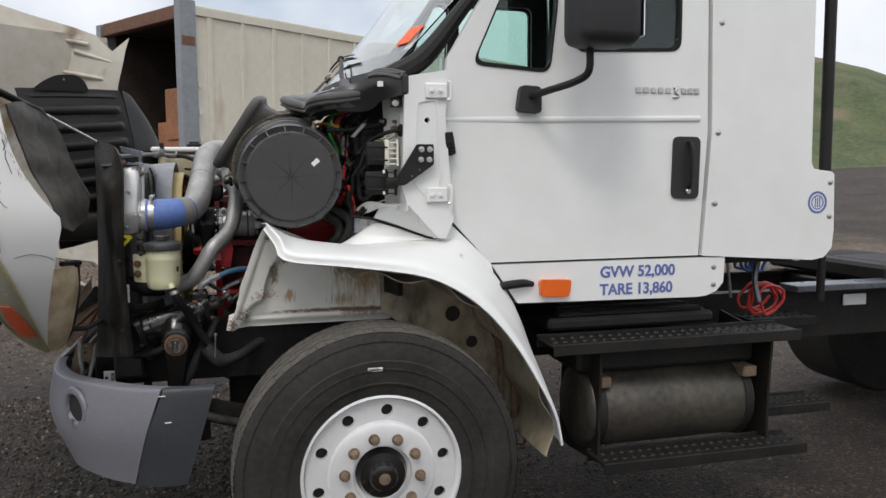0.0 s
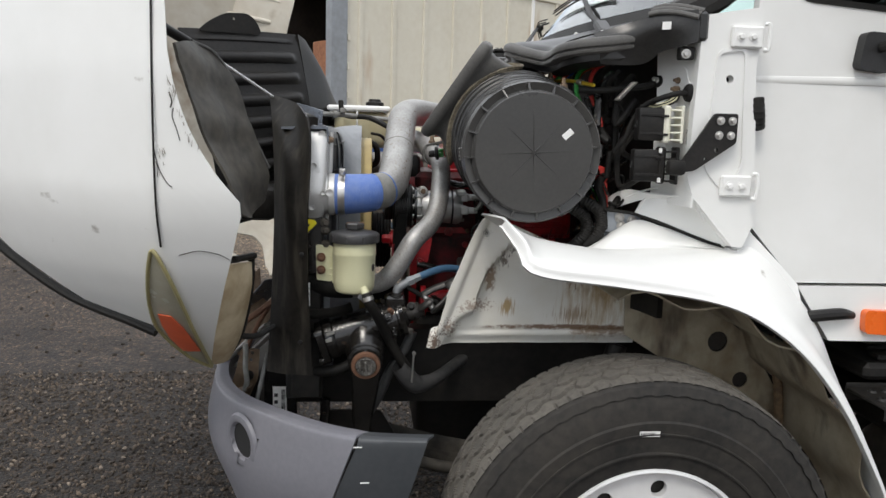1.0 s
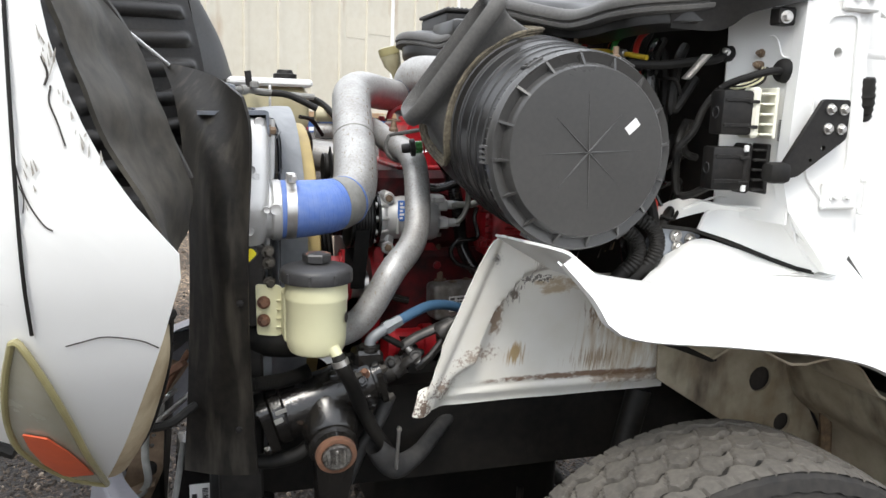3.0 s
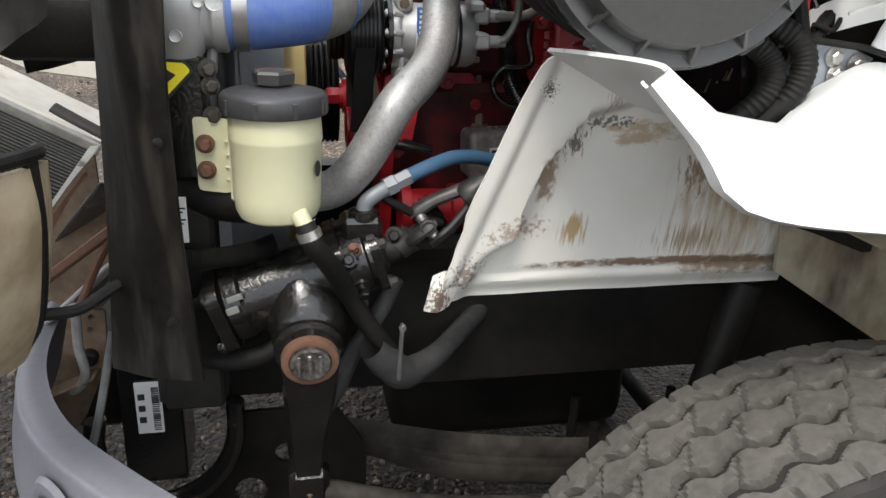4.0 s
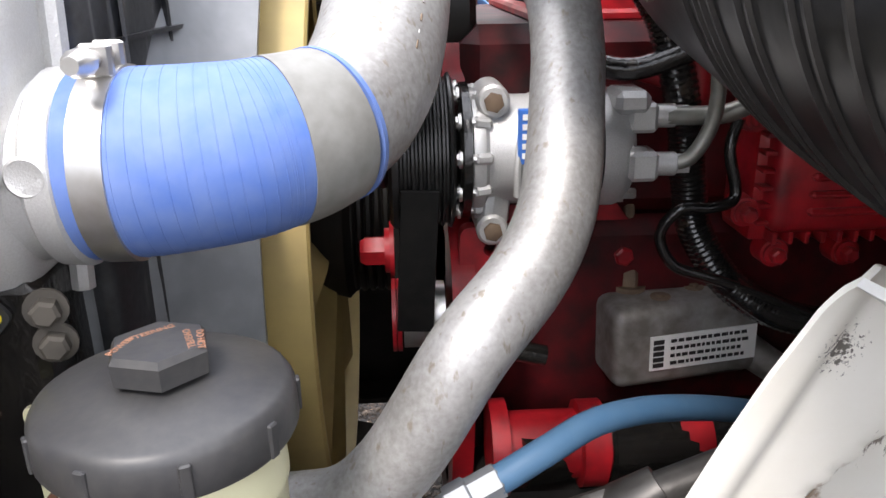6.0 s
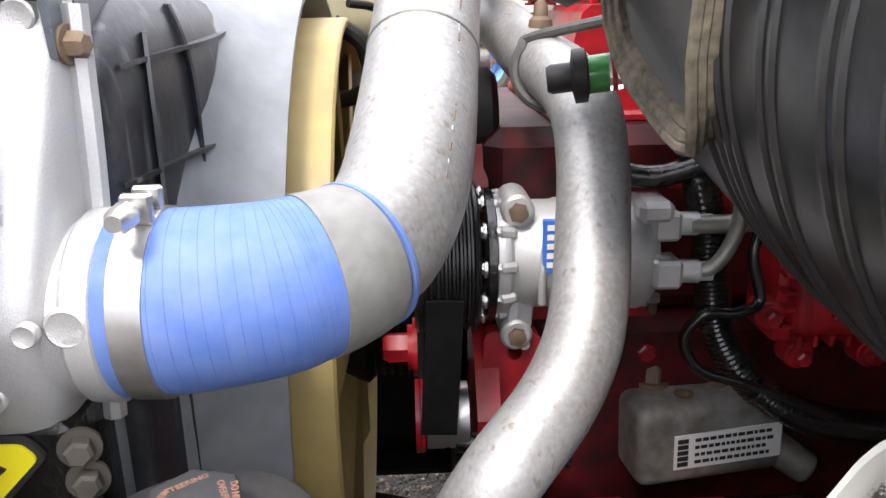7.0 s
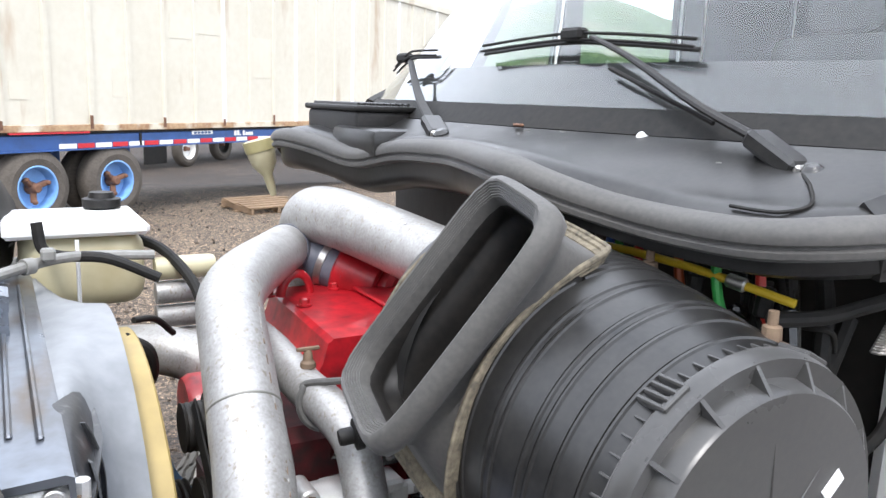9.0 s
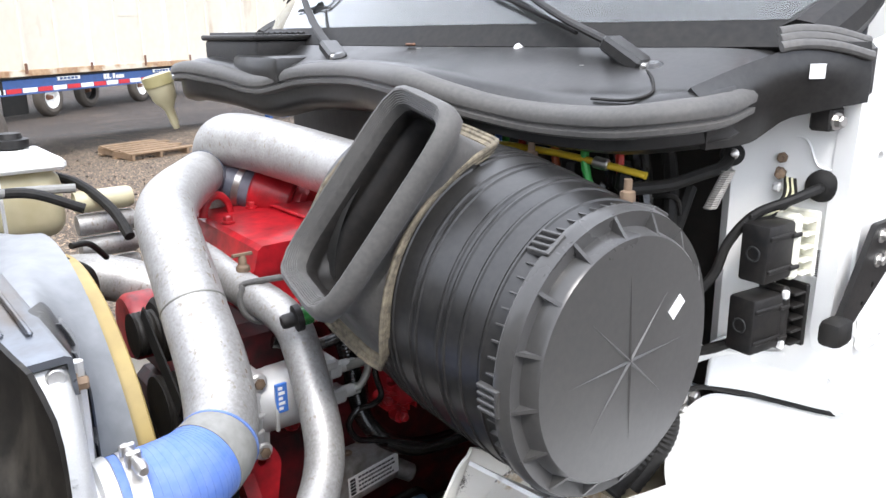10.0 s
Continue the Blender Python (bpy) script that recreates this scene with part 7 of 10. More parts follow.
lathe(bm, (-0.974, 0.705, 1.4565), (1, 0, 0), [(0, 0.03), (0.02, 0.062), (0.066, 0.0655), (0.092, 0.0605), (0.097, 0.0668), (0.113, 0.0676), (0.118, 0.0628), (0.123, 0.056)], 40)
tankc = part("end_tank", bm, ALLOY, radiator, "bright cast aluminium end tank")
for cx, cz, r in ((-0.902, 1.648, 0.011), (-0.924, 1.549, 0.0105), (-0.874, 1.466, 0.0135), (-0.894, 1.466, 0.008), (-0.929, 1.418, 0.010), (-0.954, 1.438, 0.010), (-0.952, 1.603, 0.008)):
    bm = bmesh.new()
    ny = tank_front(cz) + (0.010 if cx > -0.88 else 0.0)
    lathe(bm, (cx, ny + 0.004, cz), (0, -1, 0), [(0, r), (0.0055, r), (0.007, r * 0.86), (0.0062, r * 0.7)], 20)
    part("casting_boss", bm, ALLOY, tankc)
lettering("cast_mark", "817G", 0.020, Matrix.Translation((-0.954, tank_front(1.535) - 0.001, 1.528)) @ Matrix.Rotation(radians(72), 4, "X"), ALLOY, tankc, 1.1, 0.0003, 0.0022)
lettering("cast_mark", "9C-2", 0.018, Matrix.Translation((-0.945, tank_front(1.385) + 0.002, 1.392)) @ Matrix.Rotation(radians(118), 4, "X"), ALLOY, tankc, 1.1, 0.0004, 0.0014)
bm = bmesh.new()
tube(bm, [(-0.875, 0.728, 1.655), (-0.877, 0.725, 1.55), (-0.884, 0.725, 1.44), (-0.889, 0.725, 1.36)], 0.009, 8, 5)
part("flange_edge", bm, ALLOY, tankc)
bm = bmesh.new()
box(bm, (-1.0, 0.66, 1.20), (-0.895, 0.74, 1.388), 0.006)
mount = part("side_plate", bm, GLOSS, radiator, "black side plate with warning decal")
bm = bmesh.new()
box(bm, (-1.0, 0.68, 0.78), (-0.90, 0.72, 1.20), 0.006)
part("side_plate_lower", bm, DARK, radiator)
bm = bmesh.new()
plate(bm, rounded([(-0.995, 1.386), (-0.920, 1.383), (-0.908, 1.368), (-0.955, 1.318), (-0.995, 1.300)], 0.006), [], side(0.6545), 0.004)
decal = part("warning_decal", bm, INK, mount, "yellow and black warning decal")
bm = bmesh.new()
plate(bm, rounded([(-0.991, 1.382), (-0.922, 1.379), (-0.913, 1.368), (-0.957, 1.323), (-0.991, 1.306)], 0.005), [], side(0.6525), 0.003)
part("decal_face", bm, YELLOW, decal)
bm = bmesh.new()
plate(bm, [(-0.972, 1.366), (-0.950, 1.372), (-0.934, 1.362), (-0.950, 1.348), (-0.958, 1.356)], [], side(0.6505), 0.003)
box(bm, (-0.985, 0.6505, 1.335), (-0.962, 0.653, 1.341), 0)
part("decal_mark", bm, INK, decal)
bm = bmesh.new()
box(bm, (-0.985, 0.655, 1.10), (-0.935, 0.659, 1.175), 0.001)
sl = part("service_label", bm, LABELWHITE, mount, "white service label")
for i in range(7):
    bm = bmesh.new()
    box(bm, (-0.980, 0.6535, 1.125 + i * 0.0062), (-0.945 + 0.004 * (i % 3), 0.6548, 1.1275 + i * 0.0062), 0)
    part("printed_bar", bm, INK, sl)
bm = bmesh.new()
lathe(bm, (-0.960, 0.655, 1.113), (0, -1, 0), [(0, 0.006), (0.001, 0.006)], 14)
part("round_mark", bm, YELLOWTUBE, sl)
for bx, bz in ((-0.888, 1.345), (-0.888, 1.30), (-0.89, 1.37)):
    bm = bmesh.new()
    hexbolt(bm, (bx, 0.665, bz), (0.3, -1, 0), 0.010, 0.012)
    part("bolt", bm, DUSTSTEEL, radiator)


# shroud: from a rounded square on the core to a ring round the fan
def shroud_ring(x, ry, rz, power, n=72):
    out = []
    for i in range(n):
        a = 2 * math.pi * i / n
        c, s = math.cos(a), math.sin(a)
        k = (abs(c) ** power + abs(s) ** power) ** (-1 / power)
        out.append((x, 1.27 + ry * k * c, 1.235 + rz * k * s))
    return out


bm = bmesh.new()
rings = [[bm.verts.new(p) for p in shroud_ring(*r)] for r in ((-0.895, 0.535, 0.430, 9), (-0.875, 0.53, 0.437, 7), (-0.860, 0.50, 0.442, 4), (-0.84, 0.47, 0.446, 2.7), (-0.81, 0.455, 0.449, 2.1), (-0.778, 0.448, 0.449, 2), (-0.778, 0.441, 0.442, 2), (-0.84, 0.441, 0.436, 2))]
bridge(bm, rings, True, (False, False))
shroud = part("fan_shroud", bm, SHROUD, radiator, "weathered grey plastic fan shroud")
# domed black pocket with curved ribs


def pocket(f, z, out=0.0):
    """f runs round the pocket's bulge from the core side to the fan side"""
    p = curve_points([(-0.884, 0.728, 0), (-0.870, 0.732, 0), (-0.858, 0.770, 0), (-0.846, 0.85, 0), (-0.835, 0.95, 0), (-0.830, 1.04, 0)], 8)
    g = f * (len(p) - 1)
    k = min(int(g), len(p) - 2)
    v = p[k].lerp(p[k + 1], g - k)
    c = Vector((-0.890, 0.90, 0))
    d = (v - c)
    dome = math.sqrt(max(0.0, 1 - max(0.0, (z - 1.575) / 0.100) ** 2)) if z < 1.675 else 0.0
    v = c + d * dome + d.normalized() * out
    return Vector((v.x, v.y, z))


bm = bmesh.new()
sheet(bm, [[pocket(i / 24, z) for i in range(25)] for z in [1.22 + 0.03 * k for k in range(12)] + [1.575 + 0.01 * k for k in range(11)]])
POCKET = material("scuffed_black_shroud", (0.011, 0.0115, 0.013), (0.04, 0.042, 0.045), 0.34, grain=160, spots=34, wear=0.6, bump=0.12, stain=(0.12, 0.12, 0.12), stain_scale=(70, 70, 9), stain_cut=(0.58, 0.72))
block = part("shroud_pocket", bm, POCKET, shroud, "black ribbed shroud pocket with pale weathering")
for z0, z1, f0 in ((1.614, 1.632, 0.34), (1.534, 1.540, 0.30), (1.43, 1.436, 0.30)):
    bm = bmesh.new()
    sheet(bm, [[pocket(f0 + (0.97 - f0) * i / 14, z0 + (z1 - z0) * i / 14, o) for i in range(15)] for o in (-0.004, 0.010)], 0.0035)
    part("rib", bm, POCKET, block)
for f, zt in ((0.46, 1.635), (0.64, 1.655)):
    bm = bmesh.new()
    sheet(bm, [[pocket(f, 1.25 + (zt - 1.25) * i / 24, o) for i in range(25)] for o in (-0.004, 0.007)], 0.003)
    part("rib", bm, POCKET, block)
fan = thing("cooling_fan", (-0.75, 1.27, 1.235), "yellow plastic engine cooling fan at rest", "fan")
for i in range(9):
    a = 2 * math.pi * i / 9 + 0.2
    bm = bmesh.new()
    rows = []
    for k in range(9):
        r = 0.10 + 0.295 * k / 8
        tw = radians(38 - 12 * k / 8)
        for_row = []
        for j in range(6):
            w = (j / 5 - 0.5) * (0.14 + 0.03 * k / 8)
            b_ = a + w * math.cos(tw) / max(r, 0.12) * 0.9
            for_row.append((-0.785 + w * math.sin(tw) * 0.8, 1.27 + r * math.cos(b_), 1.235 + r * math.sin(b_)))
        rows.append(for_row)
    sheet(bm, rows, 0.005)
    part("blade", bm, FANYELLOW, fan)
bm = bmesh.new()
lathe(bm, (-0.81, 1.27, 1.235), (1, 0, 0), [(0, 0.04), (0.01, 0.10), (0.08, 0.12), (0.10, 0.10), (0.14, 0.05)], 28)
part("fan_hub", bm, DARK, fan)
bm = bmesh.new()
lathe(bm, (-0.82, 1.27, 1.235), (1, 0, 0), [(0, 0.392), (0.0, 0.402), (0.078, 0.402), (0.081, 0.399), (0.081, 0.392), (0.0, 0.392)], 72, (False, False))
part("fan_ring", bm, FANYELLOW, fan, "yellowed plastic ring round the fan blades")

# condenser in the bonnet's nose
CP = [Vector(p) for p in ((-1.657, 2.072, 1.056), (-1.393, 2.072, 0.915), (-1.400, 1.36, 0.848), (-1.664, 1.36, 0.989))]
cond = thing("condenser", CP[3], "finned air-conditioning condenser with a pale frame behind the grille", "condenser")
cn = (CP[1] - CP[0]).cross(CP[3] - CP[0]).normalized()
if cn.x < 0:
    cn = -cn


def cpoint(u, v, d=0.0):
    return CP[0].lerp(CP[1], u).lerp(CP[3].lerp(CP[2], u), v) + cn * d


bm = bmesh.new()
sheet(bm, [[cpoint(-0.6 + 1.6 * i / 8, j / 8) for i in range(9)] for j in range(9)])
part("fin_panel", bm, CORE, cond)
for i in range(30):
    bm = bmesh.new()
    f = (i + 0.5) / 30
    beam(bm, cpoint(-0.6, f, 0.003), cpoint(1, f, 0.003), 0.005, 0.006, 0)
    part("fin", bm, FINPALE, cond)
bm = bmesh.new()
beam(bm, cpoint(-0.6, -0.04, 0.01), cpoint(1.03, -0.04, 0.01), 0.045, 0.03)
fr = part("frame", bm, GREYBAND, cond, "pale metal frame")
bm = bmesh.new()
beam(bm, cpoint(1.015, -0.04, 0.01), cpoint(1.015, 1.02, 0.01), 0.03, 0.022)
part("frame_side", bm, GREYBAND, fr)
bm = bmesh.new()
beam(bm, cpoint(-0.6, 1.02, 0.01), cpoint(1.03, 1.02, 0.01), 0.03, 0.022)
part("frame_foot", bm, GREYBAND, fr)
for v in (0.25, 0.85):
    bm = bmesh.new()
    beam(bm, cpoint(0.97, v, 0.022), cpoint(1.06, v, 0.022), 0.02, 0.03)
    part("frame_tab", bm, GREYBAND, fr)
bm = bmesh.new()
sheet(bm, [[cpoint(-0.6 + 1.7 * i / 10, -0.06 - 0.55 * j / 6, 0.02 - 0.05 * math.sin(j / 6 * 2)) for i in range(11)] for j in range(7)], 0.006)
part("nose_panel", bm, FIBRE, bonnet, "dirty white inner nose of the bonnet")
bm = bmesh.new()
tube(bm, [cpoint(0.45, -0.12, 0.05), cpoint(0.7, -0.08, 0.055), cpoint(1.2, -0.03, 0.06)], 0.02, 8, 6, flat=0.3)
part("pivot_arm", bm, DARK, cond, "dark flat pivot arm")
bm = bmesh.new()
box(bm, (-1.30, 1.02, 1.33), (-1.08, 1.30, 1.45), 0.03, None, 2)
part("duct", bm, PLASTIC, cond)
# bare steel and rusty bars between condenser and bumper
stay = thing("front_stay", (-1.15, 0.8, 0.82), "rusty steel bars and bare sheet stays behind the bumper", "bracket")
bm = bmesh.new()
beam(bm, (-1.30, 1.16, 0.86), (-1.06, 0.86, 1.15), 0.10, 0.006)
part("sheet_stay", bm, PLATE, stay, "bare grey sheet stay")
bm = bmesh.new()
beam(bm, (-1.30, 0.98, 0.88), (-1.07, 0.82, 1.08), 0.018, 0.018)
part("rusty_bar", bm, RUST, stay)
for k in range(2):
    bm = bmesh.new()
    beam(bm, (-1.28 + 0.06 * k, 1.00, 0.80), (-1.10 + 0.05 * k, 0.90, 0.98), 0.045, 0.01)
    part("bright_stay", bm, ALLOY, stay)
bm = bmesh.new()
tube(bm, [(-1.06, 0.84, 1.10), (-1.12, 0.85, 1.0), (-1.176, 0.865, 0.88)], 0.008, 8, 5)
part("rusty_rod", bm, RUST, stay)
bm = bmesh.new()
cyl(bm, (-1.157, 0.862, 0.807), (-1.157, 0.835, 0.807), 0.016, n=18, bevel=0.006)
part("rubber_stop", bm, RUBBER, stay)
bm = bmesh.new()
loft(bm, [[(-1.135, 0.99, 1.165), (-1.20, 1.0, 1.09), (-1.30, 1.02, 0.955), (-1.33, 1.02, 0.90)], [(-1.12, 0.96, 1.06), (-1.15, 0.97, 1.02), (-1.23, 0.99, 0.93), (-1.26, 1.0, 0.87)], [(-1.06, 0.93, 1.04), (-1.10, 0.94, 0.98), (-1.17, 0.96, 0.90), (-1.20, 0.97, 0.84)]], 16, 4, 0.004)
part("side_sheet", bm, RUSTBRACKET, stay, "stained steel side sheet")
bm = bmesh.new()
beam(bm, (-1.145, 0.985, 1.125), (-1.30, 1.01, 0.93), 0.004, 0.03)
part("sheet_flange", bm, RUST, stay)
# torn inner panel at the bonnet's far side
bm = bmesh.new()
PANEL = [(-1.80, 2.62), (-1.65, 2.57), (-1.40, 2.50), (-1.275, 2.454), (-1.238, 2.407), (-1.189, 2.363), (-1.088, 2.441), (-1.115, 2.36), (-1.128, 2.30), (-1.155, 2.20), (-1.171, 2.132), (-1.279, 2.10), (-1.535, 2.10), (-1.80, 2.05)]
plate(bm, PANEL, [rounded([(-1.475, 2.365), (-1.425, 2.345), (-1.42, 2.305), (-1.465, 2.315)], 0.008)], lambda a, b, d: (a, 2.33 + d + 0.10 * ramp(-a, 1.2, 1.5) * (b - 2.25) - 0.05 * ramp(a, -1.25, -1.1), b), 0.006)
torn = part("torn_panel", bm, FIBRE, bonnet, "torn and dirty inner fibreglass panel")
bm = bmesh.new()
box(bm, (-1.485, 2.345, 2.295), (-1.41, 2.40, 2.375), 0.01)
part("lamp_hole", bm, INK, torn)
for z0, x0, x1 in ((2.40, -1.70, -1.32), (2.20, -1.60, -1.25), (2.30, -1.40, -1.20)):
    bm = bmesh.new()
    tube(bm, [(x0, 2.325 + 0.10 * ramp(-x0, 1.2, 1.5) * (z0 - 2.25), z0 + 0.06), ((x0 + x1) / 2, 2.322 + 0.03 * (z0 - 2.25), z0 + 0.03), (x1, 2.318, z0)], 0.012, 8, 6)
    part("pressed_ridge", bm, FIBRE, torn)

# charge-air pipe with its blue hose
charge = thing("charge_air_pipe", (-0.66, 0.9, 1.4), "weathered aluminium charge-air pipe with a blue silicone hose", "pipe")
HOSE = [(-0.857, 0.703, 1.458), (-0.815, 0.702, 1.459), (-0.765, 0.709, 1.462), (-0.742, 0.7185, 1.4648), (-0.728, 0.7265, 1.4663)]
bm = bmesh.new()
tube(bm, HOSE, [0.0650, 0.064, 0.062, 0.0605, 0.0595], 36, 10)
hose = part("hose", bm, BLUE, charge, "blue silicone hose")
for f in [0.20 + 0.045 * i for i in range(14)]:
    line = curve_points(HOSE, 50)
    k = int(f * (len(line) - 2))
    d = (line[k + 1] - line[k]).normalized()
    r = [0.0650, 0.064, 0.062, 0.0605, 0.0595]
    g = f * 4
    rr = r[int(g)] + (r[int(g) + 1] - r[int(g)]) * (g - int(g))
    bm = bmesh.new()
    lathe(bm, line[k], d, [(-0.0006, rr - 0.0002), (-0.0003, rr + 0.0003), (0.0003, rr + 0.0003), (0.0006, rr - 0.0002)], 40, (False, False))
    part("wrap_line", bm, BLUE, hose)
bm = bmesh.new()
lathe(bm, (-0.848, 0.703, 1.458), (1, -0.03, 0), [(0, 0.0625), (0.0005, 0.0665), (0.022, 0.0665), (0.0225, 0.0635)], 44, (False, False))
clamp = part("hose_clamp", bm, STEEL, charge, "bright steel hose clamp")
bm = bmesh.new()
box(bm, (-0.846, 0.676, 1.519), (-0.826, 0.684, 1.540), 0.002)
box(bm, (-0.846, 0.700, 1.519), (-0.826, 0.707, 1.540), 0.002)
cyl(bm, (-0.836, 0.640, 1.531), (-0.836, 0.716, 1.531), 0.0052, n=12, bevel=0.001)
lathe(bm, (-0.836, 0.660, 1.531), (0, -1, 0), [(0, 0.009), (0.014, 0.0085), (0.022, 0.0055)], 10)
part("clamp_screw", bm, STEEL, clamp, "steel clamp bolt")
bm = bmesh.new()
tube(bm, [(-0.7365, 0.7215, 1.4655), (-0.726, 0.7282, 1.4667), (-0.714, 0.7372, 1.469), (-0.7045, 0.7465, 1.471)], [0.0612, 0.0606, 0.0596, 0.0584], 40, 6)
part("grey_band", bm, GREYBAND, charge, "weathered grey hose band")
bm = bmesh.new()
lathe(bm, (-0.7045, 0.7465, 1.471), (0.66, 0.73, 0.18), [(0, 0.054), (0.001, 0.0592), (0.005, 0.0588), (0.006, 0.052)], 44, (False, False))
part("hose_end", bm, BLUE, charge)
UP = [(-0.702, 0.748, 1.471), (-0.684, 0.778, 1.481), (-0.668, 0.818, 1.506), (-0.657, 0.868, 1.546), (-0.649, 0.930, 1.592), (-0.640, 1.000, 1.648), (-0.632, 1.062, 1.694), (-0.621, 1.115, 1.720), (-0.592, 1.170, 1.735), (-0.552, 1.238, 1.738), (-0.480, 1.360, 1.733), (-0.400, 1.492, 1.728)]
bm = bmesh.new()
tube(bm, UP, [0.0525, 0.053, 0.054, 0.054, 0.053, 0.0525, 0.052, 0.052, 0.052, 0.051, 0.0505, 0.0505], 32, 8)
part("up_pipe", bm, PIPE, charge)
bm = bmesh.new()
line = curve_points(UP, 8)
for k, mat in ((34, PIPE),):
    d = (line[k + 1] - line[k]).normalized()
    lathe(bm, line[k], d, [(-0.0024, 0.0528), (-0.0008, 0.0540), (0.0008, 0.0540), (0.0024, 0.0528)], 36, (False, False))
part("weld_bead", bm, LINEMETAL, charge, "dull weld bead")
bm = bmesh.new()
seam = []
for k in range(14, 62, 3):
    d = (line[k + 1] - line[k]).normalized()
    u = (Vector((0.5, -0.9, 0.15)) - d * d.dot(Vector((0.5, -0.9, 0.15)))).normalized()
    seam.append(line[k] + u * (0.0535 if k < 26 else 0.0525 if k < 42 else 0.0518))
bm.free()
weld = curve_points(seam, 10)
rnd = random.Random(12)
k = 0
while k < len(weld) - 6:
    n = rnd.randint(2, 6)
    bm = bmesh.new()
    tube(bm, weld[k:k + n], rnd.uniform(0.0007, 0.0014), 6, 2)
    part("weld_run", bm, RUSTBRACKET if rnd.random() < 0.65 else PIPE, charge)
    k += n + rnd.randint(0, 4)
bm = bmesh.new()
tube(bm, [(-0.412, 1.472, 1.729), (-0.385, 1.502, 1.722), (-0.350, 1.498, 1.708), (-0.312, 1.460, 1.690), (-0.280, 1.42, 1.675)], 0.0525, 24, 6)
part("coupling", bm, material("blue_grey_coupling", (0.07, 0.08, 0.11), (0.16, 0.17, 0.20), 0.5, grain=40, spots=10, wear=0.9), charge, "blue-grey rubber coupling")
bm = bmesh.new()
lathe(bm, (-0.316, 1.464, 1.692), (0.65, -0.70, -0.30), [(-0.008, 0.0525), (-0.0075, 0.055), (0.0075, 0.055), (0.008, 0.0525)], 32, (False, False))
part("coupling_clamp", bm, STEEL, charge)
bm = bmesh.new()
tube(bm, [(-0.20, 0.78, 1.735), (-0.215, 0.95, 1.748), (-0.245, 1.12, 1.763), (-0.282, 1.30, 1.784), (-0.318, 1.43, 1.797), (-0.336, 1.500, 1.790), (-0.335, 1.545, 1.755), (-0.32, 1.565, 1.69), (-0.30, 1.57, 1.60)], 0.0625, 36, 8)
intake = thing("intake_pipe", (-0.29, 1.35, 1.75), "large aluminium intake pipe from the air cleaner with faint chalk marks", "pipe")
part("tube", bm, PIPE, intake)
rnd = random.Random(8)
for i in range(7):
    bm = bmesh.new()
    y = 1.14 + i * 0.032
    c = Vector((-0.249 - 0.205 * (y - 1.14), y, 1.765 + 0.115 * (y - 1.14)))
    a0 = radians(128)
    pts = []
    for j in range(5):
        a = a0 + rnd.uniform(-0.16, 0.16)
        pts.append(c + Vector((0.0630 * math.cos(a), rnd.uniform(-0.012, 0.012), 0.0630 * math.sin(a))))
    tube(bm, pts, 0.0009, 5, 3)
    part("chalk_mark", bm, LABELWHITE, intake)

# lower coolant pipe
lower = thing("coolant_pipe", (-0.6, 0.8, 1.3), "bent aluminium coolant pipe with speckled surface", "pipe")
LOW = [(-0.565, 1.26, 1.640), (-0.545, 1.14, 1.622), (-0.530, 1.04, 1.597), (-0.515, 0.945, 1.583), (-0.503, 0.893, 1.558), (-0.501, 0.862, 1.515), (-0.508, 0.823, 1.468), (-0.517, 0.785, 1.425), (-0.530, 0.755, 1.388), (-0.556, 0.726, 1.353), (-0.603, 0.690, 1.312), (-0.645, 0.684, 1.243), (-0.672, 0.687, 1.204), (-0.702, 0.696, 1.175), (-0.742, 0.704, 1.163), (-0.83, 0.705, 1.160)]
bm = bmesh.new()
tube(bm, LOW, 0.0320, 30, 8)
part("tube", bm, PIPE, lower)
bm = bmesh.new()
lathe(bm, (-0.522, 1.030, 1.630), (0, 0, 1), [(-0.004, 0.013), (0.004, 0.012), (0.008, 0.008), (0.02, 0.007), (0.024, 0.004)], 12)
beam(bm, (-0.541, 1.030, 1.656), (-0.503, 1.030, 1.656), 0.006, 0.006, 0.001)
part("bleed_valve", bm, RUSTBRACKET, lower, "brass bleed valve")
bm = bmesh.new()
ringp = [Vector((-0.520, 0.965, 1.588)) + 0.0375 * (math.cos(a) * Vector((0.95, -0.3, -0.1)) + math.sin(a) * Vector((0.15, 0.25, 0.95))) for a in [2.2 + i * 0.45 for i in range(10)]]
tube(bm, [(-0.46, 0.90, 1.640)] + ringp, 0.0055, 8, 5)
part("thin_hose", bm, GREYRUBBER, lower)
bm = bmesh.new()
lathe(bm, (-0.80, 0.70, 1.162), (1, 0, 0), [(0, 0.040), (0.002, 0.042), (0.018, 0.042), (0.02, 0.040)], 28)
part("hose_clamp", bm, STEEL, lower)
bm = bmesh.new()
tube(bm, [(-0.80, 0.70, 1.162), (-0.86, 0.70, 1.162), (-0.93, 0.72, 1.17)], 0.044, 24, 6)
part("rubber_end", bm, RUBBER, lower)

# air cleaner
AX = Vector((-0.289, 0, 1.613))
ac = thing("air_cleaner", (-0.291, 0.58, 1.43), "large round black plastic air cleaner with an oblong intake mouth", "air cleaner")
bm = bmesh.new()
prof = [(0.385, 0.10), (0.385, 0.192), (0.400, 0.194), (0.402, 0.193)]
def body_r(y):
    return interp(y, [(0.4, 0.196), (0.47, 0.203), (0.54, 0.209), (0.62, 0.213), (0.84, 0.210), (0.87, 0.200), (0.89, 0.175)])


def body_shift(y):
    k = max(0.0, y - 0.40) / 0.20
    return Vector((0.004 * k, 0, 0.030 * k))


